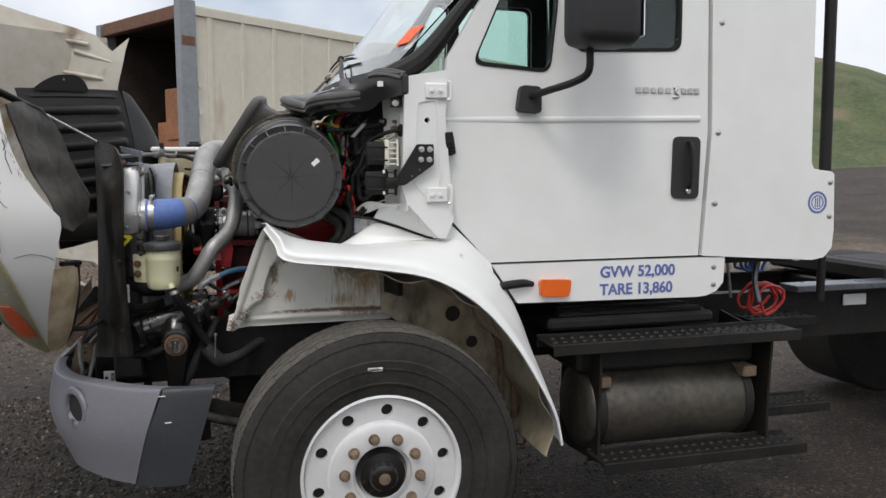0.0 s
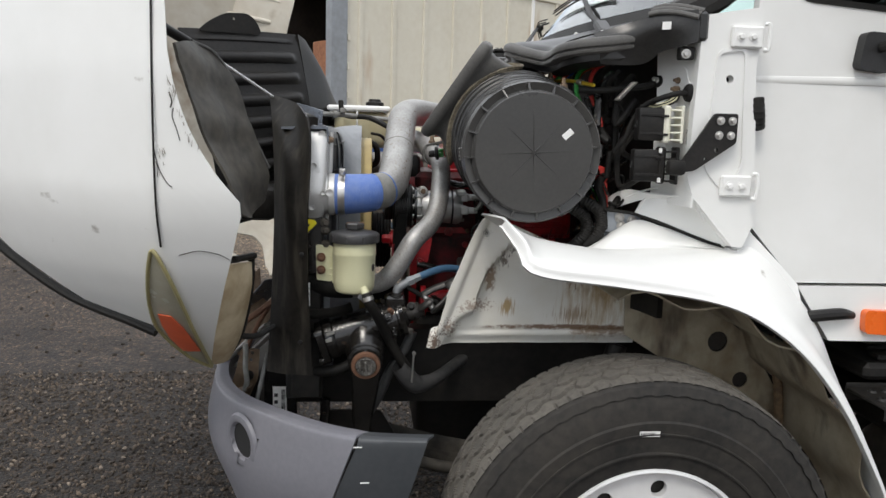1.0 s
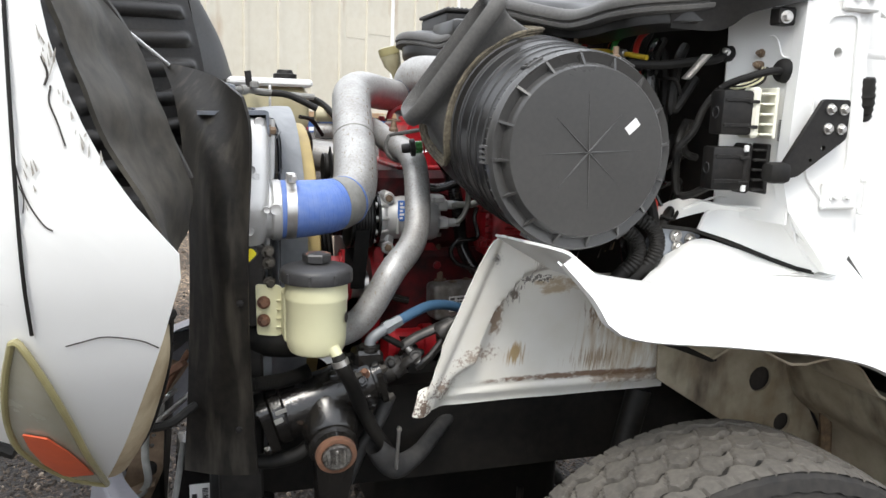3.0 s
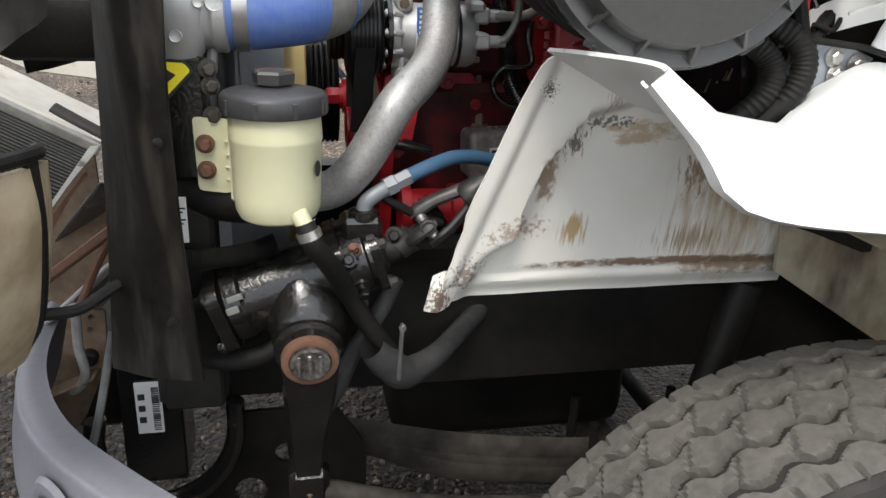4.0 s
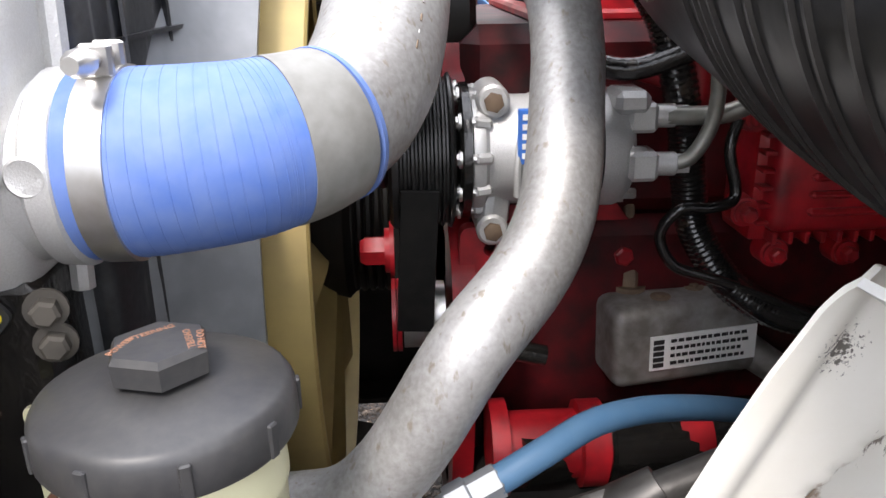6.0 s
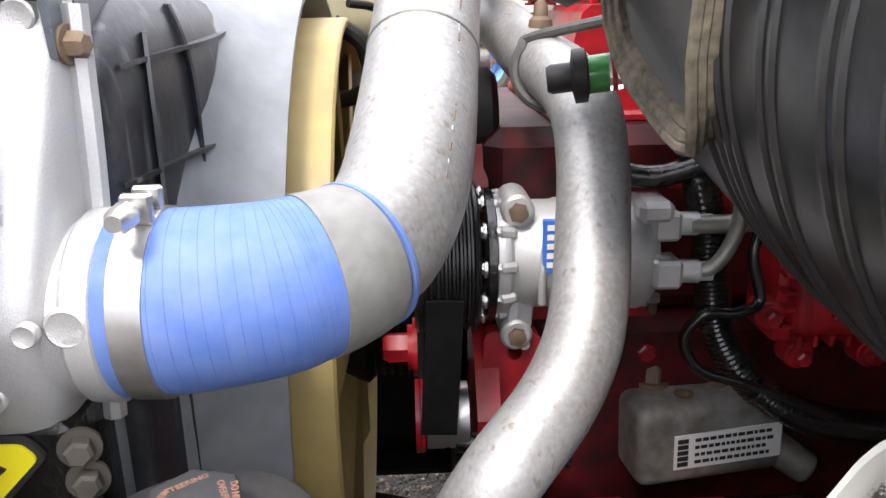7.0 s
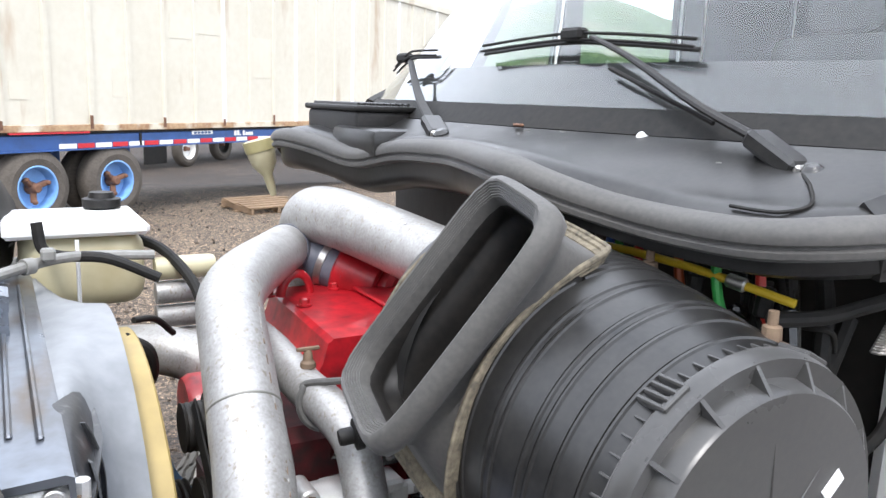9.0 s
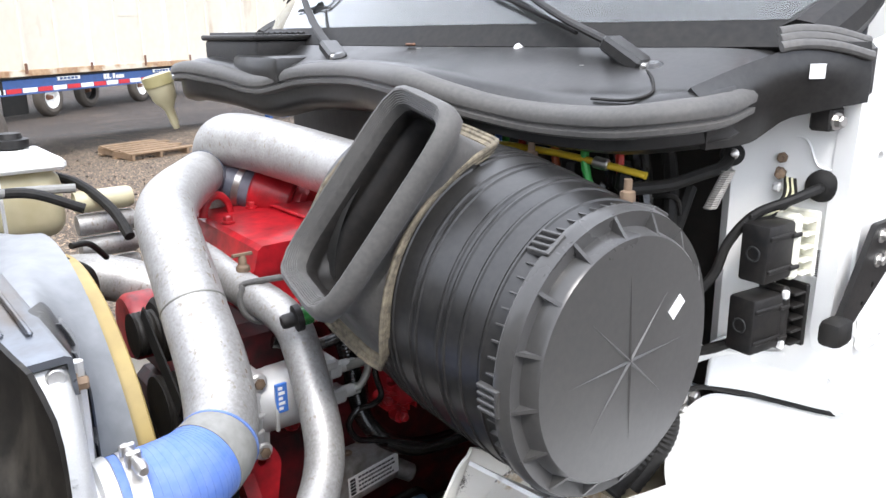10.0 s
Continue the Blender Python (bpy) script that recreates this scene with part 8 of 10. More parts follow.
for y in (0.43, 0.465, 0.495, 0.508, 0.55, 0.563, 0.60, 0.613, 0.626, 0.65):
    prof += [(y - 0.0034, body_r(y)), (y - 0.0022, body_r(y) + 0.0026), (y + 0.0010, body_r(y) + 0.0026), (y + 0.0014, body_r(y) - 0.0070), (y + 0.0046, body_r(y) - 0.0070), (y + 0.0050, body_r(y))]
prof += [(0.68, body_r(0.68)), (0.76, body_r(0.76)), (0.84, body_r(0.84)), (0.87, body_r(0.87)), (0.89, 0.175), (0.90, 0.10)]
lathe(bm, AX, (0, 1, 0), prof, 96)
for v_ in bm.verts:
    v_.co += body_shift(v_.co.y)
body_bm = bm
bm = bmesh.new()
prof = [(0.404, 0.2000), (0.400, 0.2030), (0.390, 0.2030), (0.384, 0.1995), (0.377, 0.1975), (0.382, 0.1765), (0.362, 0.1715), (0.358, 0.1680), (0.3575, 0.001)]
lathe(bm, AX, (0, 1, 0), prof, 96, (False, True))
lid = part("lid", bm, LIDPLASTIC, ac, "flat round lid with radial creases")
for i in range(16):
    a = 2 * math.pi * i / 16 + 0.1
    c, s = math.cos(a), math.sin(a)
    bm = bmesh.new()
    t = Vector((-s, 0, c)) * 0.0025
    pts = [(0.1685, 0.3590), (0.1995, 0.380), (0.172, 0.384)]
    va = [bm.verts.new(AX + Vector((c * r, y, s * r)) + t) for r, y in pts]
    vb = [bm.verts.new(AX + Vector((c * r, y, s * r)) - t) for r, y in pts]
    bridge(bm, [va, vb])
    part("gusset", bm, LIDPLASTIC, lid)
for i in range(8):
    deg, L = 3 + 45 * i, (0.125, 0.110, 0.122, 0.105, 0.118, 0.112, 0.120, 0.100)[i]
    c, s = math.cos(radians(deg)), math.sin(radians(deg))
    bm = bmesh.new()
    q = AX + Vector((0, 0.3572, 0))
    w = Vector((-s, 0, c)) * 0.0026
    d = Vector((c, 0, s)) * L
    v = [bm.verts.new(p) for p in (q - w, q + d, q + w, q + Vector((0, -0.0030, 0)))]
    bm.faces.new((v[0], v[1], v[3]))
    bm.faces.new((v[1], v[2], v[3]))
    part("crease", bm, LIDPLASTIC, lid, "", 0)
bm = bmesh.new()
box(bm, (-0.016, -0.0012, -0.009), (0.016, 0.0, 0.009), 0, Matrix.Translation((-0.194, 0.3570, 1.667)) @ Matrix.Rotation(radians(-42), 4, "Y"))
part("sticker", bm, LABELWHITE, lid, "small white sticker")
for i in range(60):
    a = 2 * math.pi * i / 60
    if i % 10 in (4, 5):
        continue
    bm = bmesh.new()
    box(bm, (-0.0012, -0.010, 0), (0.0012, 0.006, 0.007), 0.0004, Matrix.Translation(AX + Vector((0, 0.412, 0))) @ Matrix.Rotation(a, 4, "Y") @ Matrix.Translation((0, 0, 0.194)))
    part("rim_tooth", bm, LIDPLASTIC, ac)
for i in range(6):
    a = 2 * math.pi * (i * 10 + 4.5) / 60
    m = Matrix.Translation(AX + Vector((0, 0.405, 0))) @ Matrix.Rotation(a, 4, "Y") @ Matrix.Translation((0, 0, 0.197))
    bm = bmesh.new()
    for k in range(4):
        box(bm, (-0.018 + k * 0.0105, -0.012, 0), (-0.0125 + k * 0.0105, 0.022, 0.010), 0.0015, m)
    box(bm, (-0.018, -0.016, 0), (0.019, -0.010, 0.010), 0.0015, m)
    part("latch", bm, LIDPLASTIC, ac, "comb-shaped lid latch")
# intake mouth
B, C, A, D = (Vector(p) for p in ((-0.408, 0.564, 1.932), (-0.592, 0.622, 1.666), (-0.376, 0.744, 1.964), (-0.556, 0.840, 1.674)))


def mouth(inset, depth, n=44, p=6.5):
    inset -= 0.002
    mc = (A + B + C + D) / 4
    u = ((C + D) - (A + B)).normalized()
    v0 = ((A + D) - (B + C))
    v = (v0 - u * u.dot(v0)).normalized()
    w = v.cross(u).normalized()
    if w.x > 0:
        w = -w
    hu, hv = ((C + D) - (A + B)).length / 4 - inset, v0.length / 4 - inset
    out = []
    for i in range(n):
        t = 2 * math.pi * i / n
        c, s = math.cos(t), math.sin(t)
        k = (abs(c) ** p + abs(s) ** p) ** (-1 / p)
        out.append(mc + u * hu * k * c + v * hv * k * s + w * depth)
    return out


NECK = []
for p in mouth(0.006, -0.09, 44, 4.4):
    d = Vector((p.x - AX.x, 0, p.z - AX.z))
    th = math.degrees(math.atan2(d.z, d.x)) % 360
    ny = interp(p.y, [(0.55, 0.600), (0.64, 0.615), (0.72, 0.74), (0.86, 0.88)]) + 0.015 * (abs(th - 138) / 39) ** 4
    ta = radians(94 + (th - 99) * 1.34)
    NECK.append(AX + body_shift(ny) + Vector((math.cos(ta), 0, math.sin(ta))) * (body_r(ny) + 0.003) + Vector((0, ny, 0)))
bm = bmesh.new()
LIP = [(0.010, -0.030), (0.001, -0.024), (-0.002, -0.010), (0.002, 0.004), (0.009, 0.009)]
for k in range(6):
    LIP += [(0.0115 + 0.0024 * k, 0.0080 - 0.0020 * k), (0.0122 + 0.0024 * k, 0.0055 - 0.0020 * k), (0.0134 + 0.0024 * k, 0.0060 - 0.0020 * k)]
LIP += [(0.0265, -0.008), (0.0275, -0.022)]
rings = [[bm.verts.new(p) for p in r] for r in [NECK, [a.lerp(b, 0.45) for a, b in zip(NECK, mouth(0.024, -0.060))], mouth(0.022, -0.055), mouth(0.018, -0.036)] + [mouth(i_, d_) for i_, d_ in LIP]]
bridge(bm, rings, True, (False, False))

mu, mv = ((C + D) - (A + B)).normalized(), ((A + D) - (B + C)).normalized()
mo = (A + B + C + D) / 4
hole_u, hole_v = ((C + D) - (A + B)).length / 4 - 0.036, ((A + D) - (B + C)).length / 4 - 0.032
bmesh.ops.delete(body_bm, geom=[f for f in body_bm.faces if f.calc_center_median().x < -0.33 and abs((f.calc_center_median() - mo).dot(mu)) < hole_u and abs((f.calc_center_median() - mo).dot(mv)) < hole_v], context="FACES")
part("housing", body_bm, HOUSING, ac)
snorkel = part("intake_mouth", bm, GREYRUBBER, ac, "dusty rubber intake mouth with a thick ridged lip", 50)
bm = bmesh.new()
rings = [[bm.verts.new(p) for p in mouth(i_, d_)] for i_, d_ in ((0.0274, -0.020), (0.030, -0.034), (0.027, -0.040), (0.027, -0.046), (0.033, -0.052), (0.035, -0.075), (0.038, -0.11), (0.045, -0.15))]
bridge(bm, rings, True, (False, True))
part("inner_duct", bm, PLASTIC, snorkel, "dark inner duct", 50)
for off, rad in ((0.000, 0.0075), (0.009, 0.0055), (0.016, 0.004)):
    bm = bmesh.new()
    pts = [p + (p - AX).normalized() * off * 0.3 + (p - sum(NECK, Vector()) / len(NECK)).normalized() * off for p in NECK]
    tube(bm, pts + [pts[0]], rad, 7, 1)
    part("neck_seam", bm, DUSTSEAM, snorkel, "tan dust-filled seam round the neck")
gx = Vector((-0.548, 0.838, 1.590))
gd = Vector((0.97, -0.16, 0.12)).normalized()
gauge = thing("restriction_gauge", gx, "air filter gauge with sight glass showing green", "gauge")
bm = bmesh.new()
lathe(bm, gx, gd, [(0, 0.010), (0.004, 0.012), (0.02, 0.012), (0.022, 0.022), (0.032, 0.022), (0.034, 0.016)], 20)
part("cap", bm, PLASTIC, gauge)
bm = bmesh.new()
lathe(bm, gx, gd, [(0.032, 0.0155), (0.066, 0.0155), (0.070, 0.013)], 20)
part("sight_glass", bm, SIGHT, gauge)
bm = bmesh.new()
lathe(bm, gx, gd, [(0.034, 0.012), (0.050, 0.012)], 16)
part("green_band", bm, GREENTUBE, gauge)
bm = bmesh.new()
lathe(bm, gx, gd, [(0.052, 0.0125), (0.056, 0.0125)], 16)
lathe(bm, gx, gd, [(0.060, 0.0125), (0.064, 0.0125)], 16)
part("red_band", bm, REDTUBE, gauge)
bm = bmesh.new()
tube(bm, [gx + gd * 0.068, gx + gd * 0.085 + Vector((0.01, 0, 0.01)), (-0.44, 0.80, 1.64)], 0.008, 8, 5)
part("stem", bm, PLASTIC, gauge)

# steering fluid reservoir
res = thing("fluid_reservoir", (-0.79, 0.575, 1.16), "yellowed steering fluid reservoir with a black screw cap", "reservoir")
RC = Vector((-0.794, 0.590, 0))
bm = bmesh.new()
lathe(bm, RC, (0, 0, 1), [(1.160, 0.03), (1.161, 0.048), (1.166, 0.057), (1.178, 0.0625), (1.20, 0.0645), (1.278, 0.0660), (1.282, 0.0678), (1.286, 0.0678), (1.310, 0.0665), (1.326, 0.065)], 48)
body = part("body", bm, CREAM, res)
bm = bmesh.new()
lathe(bm, RC, (0, 0, 1), [(1.319, 0.068), (1.320, 0.0758), (1.323, 0.0772), (1.343, 0.0764), (1.348, 0.0735), (1.3500, 0.070), (1.356, 0.040), (1.357, 0.02), (1.357, 0.001)], 56, (False, True))
cap = part("cap", bm, CAPGREY, res, "dusty black screw cap")
for i in range(9):
    a = 2 * math.pi * i / 9 + 0.2
    bm = bmesh.new()
    box(bm, (0.0752, -0.0035, 1.321), (0.0788, 0.0035, 1.343), 0.001, Matrix.Translation(RC) @ Matrix.Rotation(a, 4, "Z"))
    part("grip_rib", bm, CAPGREY, cap)
bm = bmesh.new()
lathe(bm, RC, (0, 0, 1), [(1.356, 0.018), (1.360, 0.018), (1.361, 0.030), (1.375, 0.031), (1.379, 0.028), (1.379, 0.001)], 6)
part("knob", bm, CAPGREY, cap)
# moulded words on the knob
for word, size, x, y, turn in (("POWER", 0.0062, -0.0215, -0.0165, 72), ("STEERING", 0.0062, -0.0165, 0.002, 38), ("DO NOT", 0.0062, 0.0190, 0.012, -74), ("OVERFILL", 0.0062, 0.0105, 0.013, -68)):
    lettering("moulded_word", word, size, Matrix.Translation(RC + Vector((x, y, 1.3790))) @ Matrix.Rotation(radians(turn), 4, "Z"), RUSTWORD, cap, 1.0, 0.0001, 0.0003)
bm = bmesh.new()
plate(bm, rounded([(-0.917, 1.300), (-0.865, 1.295), (-0.850, 1.275), (-0.850, 1.19), (-0.870, 1.180), (-0.914, 1.186)], 0.008), [], side(0.656), 0.010)
box(bm, (-0.862, 0.590, 1.185), (-0.847, 0.663, 1.29), 0.004)
for z in (1.20, 1.22, 1.24, 1.26):
    box(bm, (-0.872, 0.651, z), (-0.852, 0.658, z + 0.004), 0.001)
part("bracket", bm, CREAM, res)
for z in (1.259, 1.218):
    bm = bmesh.new()
    hexbolt(bm, (-0.900, 0.656, z), (0, -1, 0), 0.010, 0.013)
    part("bolt", bm, RUST, res, "rusty flange bolt")
bm = bmesh.new()
plate(bm, circle(0, 0, 0.008, 14), [], lambda a, b, d: RC + Vector((0.058 + 0.0 * d, -0.0385 - d, 1.245)) + Vector((0.55, 0.83, 0)) * a + Vector((0, 0, 1)) * b * 1.5, 0.001)
part("stain", bm, SCUFF, res)
bm = bmesh.new()
cyl(bm, RC + Vector((0.028, -0.048, 1.182)), RC + Vector((0.040, -0.060, 1.160)), 0.0140, 0.0125, 16, 0.001)
part("spigot", bm, CREAM, res)
OUTH = [(-0.757, 0.533, 1.168), (-0.746, 0.529, 1.138), (-0.718, 0.565, 1.085), (-0.690, 0.612, 1.020), (-0.655, 0.640, 0.950), (-0.612, 0.662, 0.880), (-0.59, 0.685, 0.83)]
bm = bmesh.new()
tube(bm, OUTH, [0.0145, 0.0160, 0.0165, 0.0165, 0.0165, 0.0165, 0.0165], 16, 8)
part("outlet_hose", bm, RUBBER, res, "black rubber return hose")
bm = bmesh.new()
lathe(bm, (-0.751, 0.5305, 1.151), (0.34, -0.12, -0.93), [(-0.007, 0.0165), (-0.0065, 0.0185), (0.0065, 0.0185), (0.007, 0.0165)], 18, (False, False))
part("clip", bm, STEEL, res)
bm = bmesh.new()
tube(bm, [(-0.648, 0.640, 0.905), (-0.622, 0.655, 0.868), (-0.588, 0.672, 0.832), (-0.548, 0.70, 0.828), (-0.50, 0.74, 0.838), (-0.44, 0.80, 0.862), (-0.38, 0.86, 0.885)], [0.024, 0.031, 0.031, 0.025, 0.021, 0.020, 0.020], 16, 8, cap=(False, True), ripple=0.012)
sleeve = part("hose_sleeve", bm, SLEEVE, res, "grey split sleeve round the hose")

# steering gear
gear = thing("steering_gear", (-0.76, 0.66, 0.95), "oily black steering gear box with pitman arm", "steering gear")
G0, G1 = Vector((-0.902, 0.680, 0.976)), Vector((-0.585, 0.680, 1.076))
gdv = (G1 - G0).normalized()
bm = bmesh.new()
lathe(bm, G0, gdv, [(0.020, 0.060), (0.026, 0.068), (0.05, 0.069), (0.056, 0.064), (0.150, 0.064), (0.19, 0.066), (0.205, 0.071), (0.225, 0.071), (0.229, 0.060), (0.262, 0.058), (0.266, 0.050), (0.272, 0.050)], 40)
gear_body = part("gear_body", bm, GLOSS, gear)
gu = gdv.orthogonal().normalized()
gw = gdv.cross(gu)


def gear_flange(name, at, half, thick, bolt_r):
    """A rounded square flange across the gear's axis with four bolts."""
    pts = rounded([(-half, -half), (half, -half), (half, half), (-half, half)], half * 0.45, 5)
    b = bmesh.new()
    plate(b, pts, [], lambda p, q, d: G0 + gdv * (at + d) + gu * (p * 0.8 + q * 0.6) + gw * (q * 0.8 - p * 0.6), thick)
    ob = part(name, b, GLOSS, gear)
    for p, q in ((-1, -1), (1, -1), (1, 1), (-1, 1)):
        p, q = p * half * 0.76, q * half * 0.76
        b = bmesh.new()
        o = G0 + gu * (p * 0.8 + q * 0.6) + gw * (q * 0.8 - p * 0.6)
        if at < 0.1:
            hexbolt(b, o + gdv * at, -gdv, bolt_r, 0.012)
        else:
            hexbolt(b, o + gdv * (at + thick), gdv, bolt_r, 0.012)
        part("bolt", b, GLOSS if at < 0.1 else DUSTSTEEL, ob)
    return ob


gear_flange("end_cover", -0.002, 0.064, 0.022, 0.010)
gear_flange("valve_flange", 0.208, 0.066, 0.018, 0.009)
gear_flange("input_flange", 0.272, 0.052, 0.014, 0.009)
bm = bmesh.new()
lathe(bm, G0, gdv, [(0.286, 0.036), (0.292, 0.034), (0.296, 0.024), (0.318, 0.023), (0.320, 0.018), (0.345, 0.0175)], 24)
part("input_seal", bm, DARK, gear)
# bosses and adjuster on the valve housing
for ax, off, r, h in ((0.235, (-0.3, -0.9, 0.35), 0.012, 0.016), (0.248, (0.1, -0.75, 0.65), 0.009, 0.02), (0.18, (0.0, -0.55, 0.85), 0.013, 0.012), (0.10, (0, -0.35, 0.95), 0.011, 0.010), (0.24, (0.1, -0.9, -0.45), 0.012, 0.018)):
    o = Vector(off).normalized()
    o = (o - gdv * o.dot(gdv)).normalized()
    bm = bmesh.new()
    lathe(bm, G0 + gdv * ax + o * 0.054, o, [(0, r * 1.5), (0.008, r * 1.35), (0.010, r), (0.010 + h * 0.5, r)], 14)
    hexbolt(bm, G0 + gdv * ax + o * (0.062 + h * 0.5), o, r * 0.8, 0.009, False)
    part("boss", bm, RUST if ax > 0.24 and off[2] > 0.5 else GLOSS, gear)
bm = bmesh.new()
cyl(bm, (-0.755, 0.68, 0.995), (-0.755, 0.60, 0.945), 0.078, 0.060, 28, 0.01)
lathe(bm, (-0.755, 0.615, 0.945), (0, -0.95, -0.2), [(-0.02, 0.062), (0.0, 0.060), (0.006, 0.050), (0.022, 0.050), (0.026, 0.056), (0.036, 0.056), (0.040, 0.047), (0.055, 0.044)], 30)
part("sector_housing", bm, GLOSS, gear)
bm = bmesh.new()
lathe(bm, (-0.754, 0.560, 0.933), (0, -0.95, -0.2), [(0, 0.046), (0.012, 0.045), (0.014, 0.040), (0.013, 0.034), (0.008, 0.033)], 28)
part("pinch_ring", bm, RUST, gear, "bare rusty pitman ring")
bm = bmesh.new()
lathe(bm, (-0.754, 0.560, 0.933), (0, -0.95, -0.2), [(0, 0.033), (0.018, 0.032), (0.020, 0.028), (0.016, 0.012), (0.016, 0.001)], 24)
for i in range(3):
    box(bm, (-0.776 + i * 0.017, 0.536, 0.915), (-0.768 + i * 0.017, 0.545, 0.948), 0.002)
part("sector_shaft", bm, SHAFTEND, gear, "grimy splined shaft end")
bm = bmesh.new()
loft(bm, [[(-0.802, 0.578, 0.935), (-0.798, 0.585, 0.85), (-0.795, 0.60, 0.74), (-0.785, 0.605, 0.665)], [(-0.80, 0.555, 0.92), (-0.79, 0.563, 0.84), (-0.785, 0.578, 0.74), (-0.778, 0.585, 0.665)], [(-0.708, 0.555, 0.92), (-0.722, 0.563, 0.84), (-0.738, 0.578, 0.74), (-0.742, 0.585, 0.665)], [(-0.704, 0.578, 0.935), (-0.712, 0.585, 0.85), (-0.730, 0.60, 0.74), (-0.736, 0.605, 0.665)]], 14, 1, 0.006)
box(bm, (-0.795, 0.58, 0.63), (-0.725, 0.63, 0.70), 0.012)
part("pitman_arm", bm, GLOSS, gear)
bm = bmesh.new()
cyl(bm, (-0.76, 0.605, 0.66), (-0.76, 0.605, 0.60), 0.026, 0.022, 16, 0.004)
part("ball_joint", bm, RUSTBRACKET, gear)
bm = bmesh.new()
m = Matrix.Translation((-0.866, 0.6150, 1.010)) @ Matrix.Rotation(radians(-19), 4, "Y")
box(bm, (-0.012, -0.004, 0.004), (0.014, 0.0, 0.014), 0.001, m)
box(bm, (-0.020, -0.004, -0.016), (0.0, 0.0, -0.004), 0.001, m)
part("paint_mark", bm, GREYBAND, gear, "white paint marks")
bm = bmesh.new()
for i in range(15):
    p = G0 + gdv * (0.065 + i * 0.0085) + Vector((0, -0.0645, -0.012))
    box(bm, (p.x - 0.0022, p.y, p.z - 0.005), (p.x + 0.0022, p.y + 0.004, p.z + 0.005), 0)
part("cast_lettering", bm, GLOSS, gear)
rnd = random.Random(31)
for i in range(5):
    bm = bmesh.new()
    a = rnd.uniform(0, 6.28)
    p = G0 + gdv * rnd.uniform(0.06, 0.18)
    o = (gu * math.cos(a) + gw * math.sin(a))
    beam(bm, p + o * 0.062, p + gdv * rnd.uniform(0.03, 0.07) + o * 0.063, 0.010, 0.010, 0.003)
    part("casting_rib", bm, GLOSS, gear)
bm = bmesh.new()
box(bm, (-0.695, 0.650, 1.085), (-0.628, 0.715, 1.132), 0.008)
lathe(bm, (-0.657, 0.676, 1.128), (0, 0, 1), [(0, 0.026), (0.012, 0.025), (0.015, 0.019)], 18)
box(bm, (-0.70, 0.640, 0.99), (-0.675, 0.72, 1.06), 0.008)
part("valve_block", bm, GLOSS, gear)
bm = bmesh.new()
tube(bm, [(-0.655, 0.676, 1.125), (-0.655, 0.675, 1.150), (-0.640, 0.677, 1.165), (-0.615, 0.684, 1.178)], 0.0135, 14, 5)
lathe(bm, (-0.620, 0.683, 1.176), (0.9, 0.2, 0.38), [(0, 0.014), (0.0, 0.017), (0.018, 0.017), (0.020, 0.0145), (0.045, 0.0145), (0.047, 0.012)], 6)
part("elbow_fitting", bm, GREYPOST, gear, "grey hydraulic elbow fitting")
bm = bmesh.new()
tube(bm, [(-0.582, 0.691, 1.192), (-0.54, 0.708, 1.206), (-0.495, 0.735, 1.213), (-0.45, 0.76, 1.207), (-0.40, 0.79, 1.19), (-0.33, 0.83, 1.16), (-0.24, 0.89, 1.11)], 0.0125, 14, 7)
part("pressure_hose", bm, HOSESKYBLUE, gear, "faded blue hydraulic hose")
GRIMYSTEEL = material("grimy_steel", (0.06, 0.056, 0.052), (0.013, 0.012, 0.011), 0.42, metal=0.4, grain=50, spots=9, wear=0.9, bump=0.3)
JA, JB = G0 + gdv * 0.318, Vector((-0.490, 0.684, 1.150))
jd = (JB - JA).normalized()
jc = JA + jd * 0.062
ju = Vector((0.25, -0.85, 0.45))
ju = (ju - jd * ju.dot(jd)).normalized()
jw = jd.cross(ju)
bm = bmesh.new()
lathe(bm, JA, jd, [(-0.004, 0.018), (0.0, 0.024), (0.020, 0.024), (0.028, 0.027), (0.034, 0.018)], 20)
for sgn in (-1, 1):
    v = [JA + jd * 0.022 + ju * 0.016 * sgn, JA + jd * 0.040 + ju * 0.027 * sgn, jc + ju * 0.029 * sgn, jc + jd * 0.016 + ju * 0.028 * sgn]
    tube(bm, v, [0.013, 0.0125, 0.0135, 0.009], 10, 5, flat=0.7)
    lathe(bm, jc + ju * 0.030 * sgn, ju * sgn, [(0, 0.015), (0.008, 0.014), (0.009, 0.010), (0.006, 0.009)], 14)
joint = part("input_joint", bm, GRIMYSTEEL, gear, "grimy universal joint on the steering shaft")
bm = bmesh.new()
cyl(bm, jc - ju * 0.026, jc + ju * 0.026, 0.010, n=12)
cyl(bm, jc - jw * 0.030, jc + jw * 0.030, 0.010, n=12)
part("cross", bm, STEEL, joint)
bm = bmesh.new()
hexbolt(bm, JA + jd * 0.008 - jw * 0.022 + ju * 0.014, ju, 0.010, 0.014)
part("pinch_bolt", bm, GRIMYSTEEL, joint)
bm = bmesh.new()
for sgn in (-1, 1):
    tube(bm, [JB + jd * 0.014 + jw * 0.015 * sgn, jc + jd * 0.036 + jw * 0.028 * sgn, jc + jw * 0.031 * sgn, jc - jd * 0.014 + jw * 0.030 * sgn], [0.013, 0.0125, 0.0135, 0.009], 10, 5, flat=0.7)
lathe(bm, JB + jd * 0.004, jd, [(0, 0.022), (0.012, 0.027), (0.03, 0.024), (0.05, 0.021)], 18)
part("yoke", bm, GRIMYSTEEL, joint)
bm = bmesh.new()
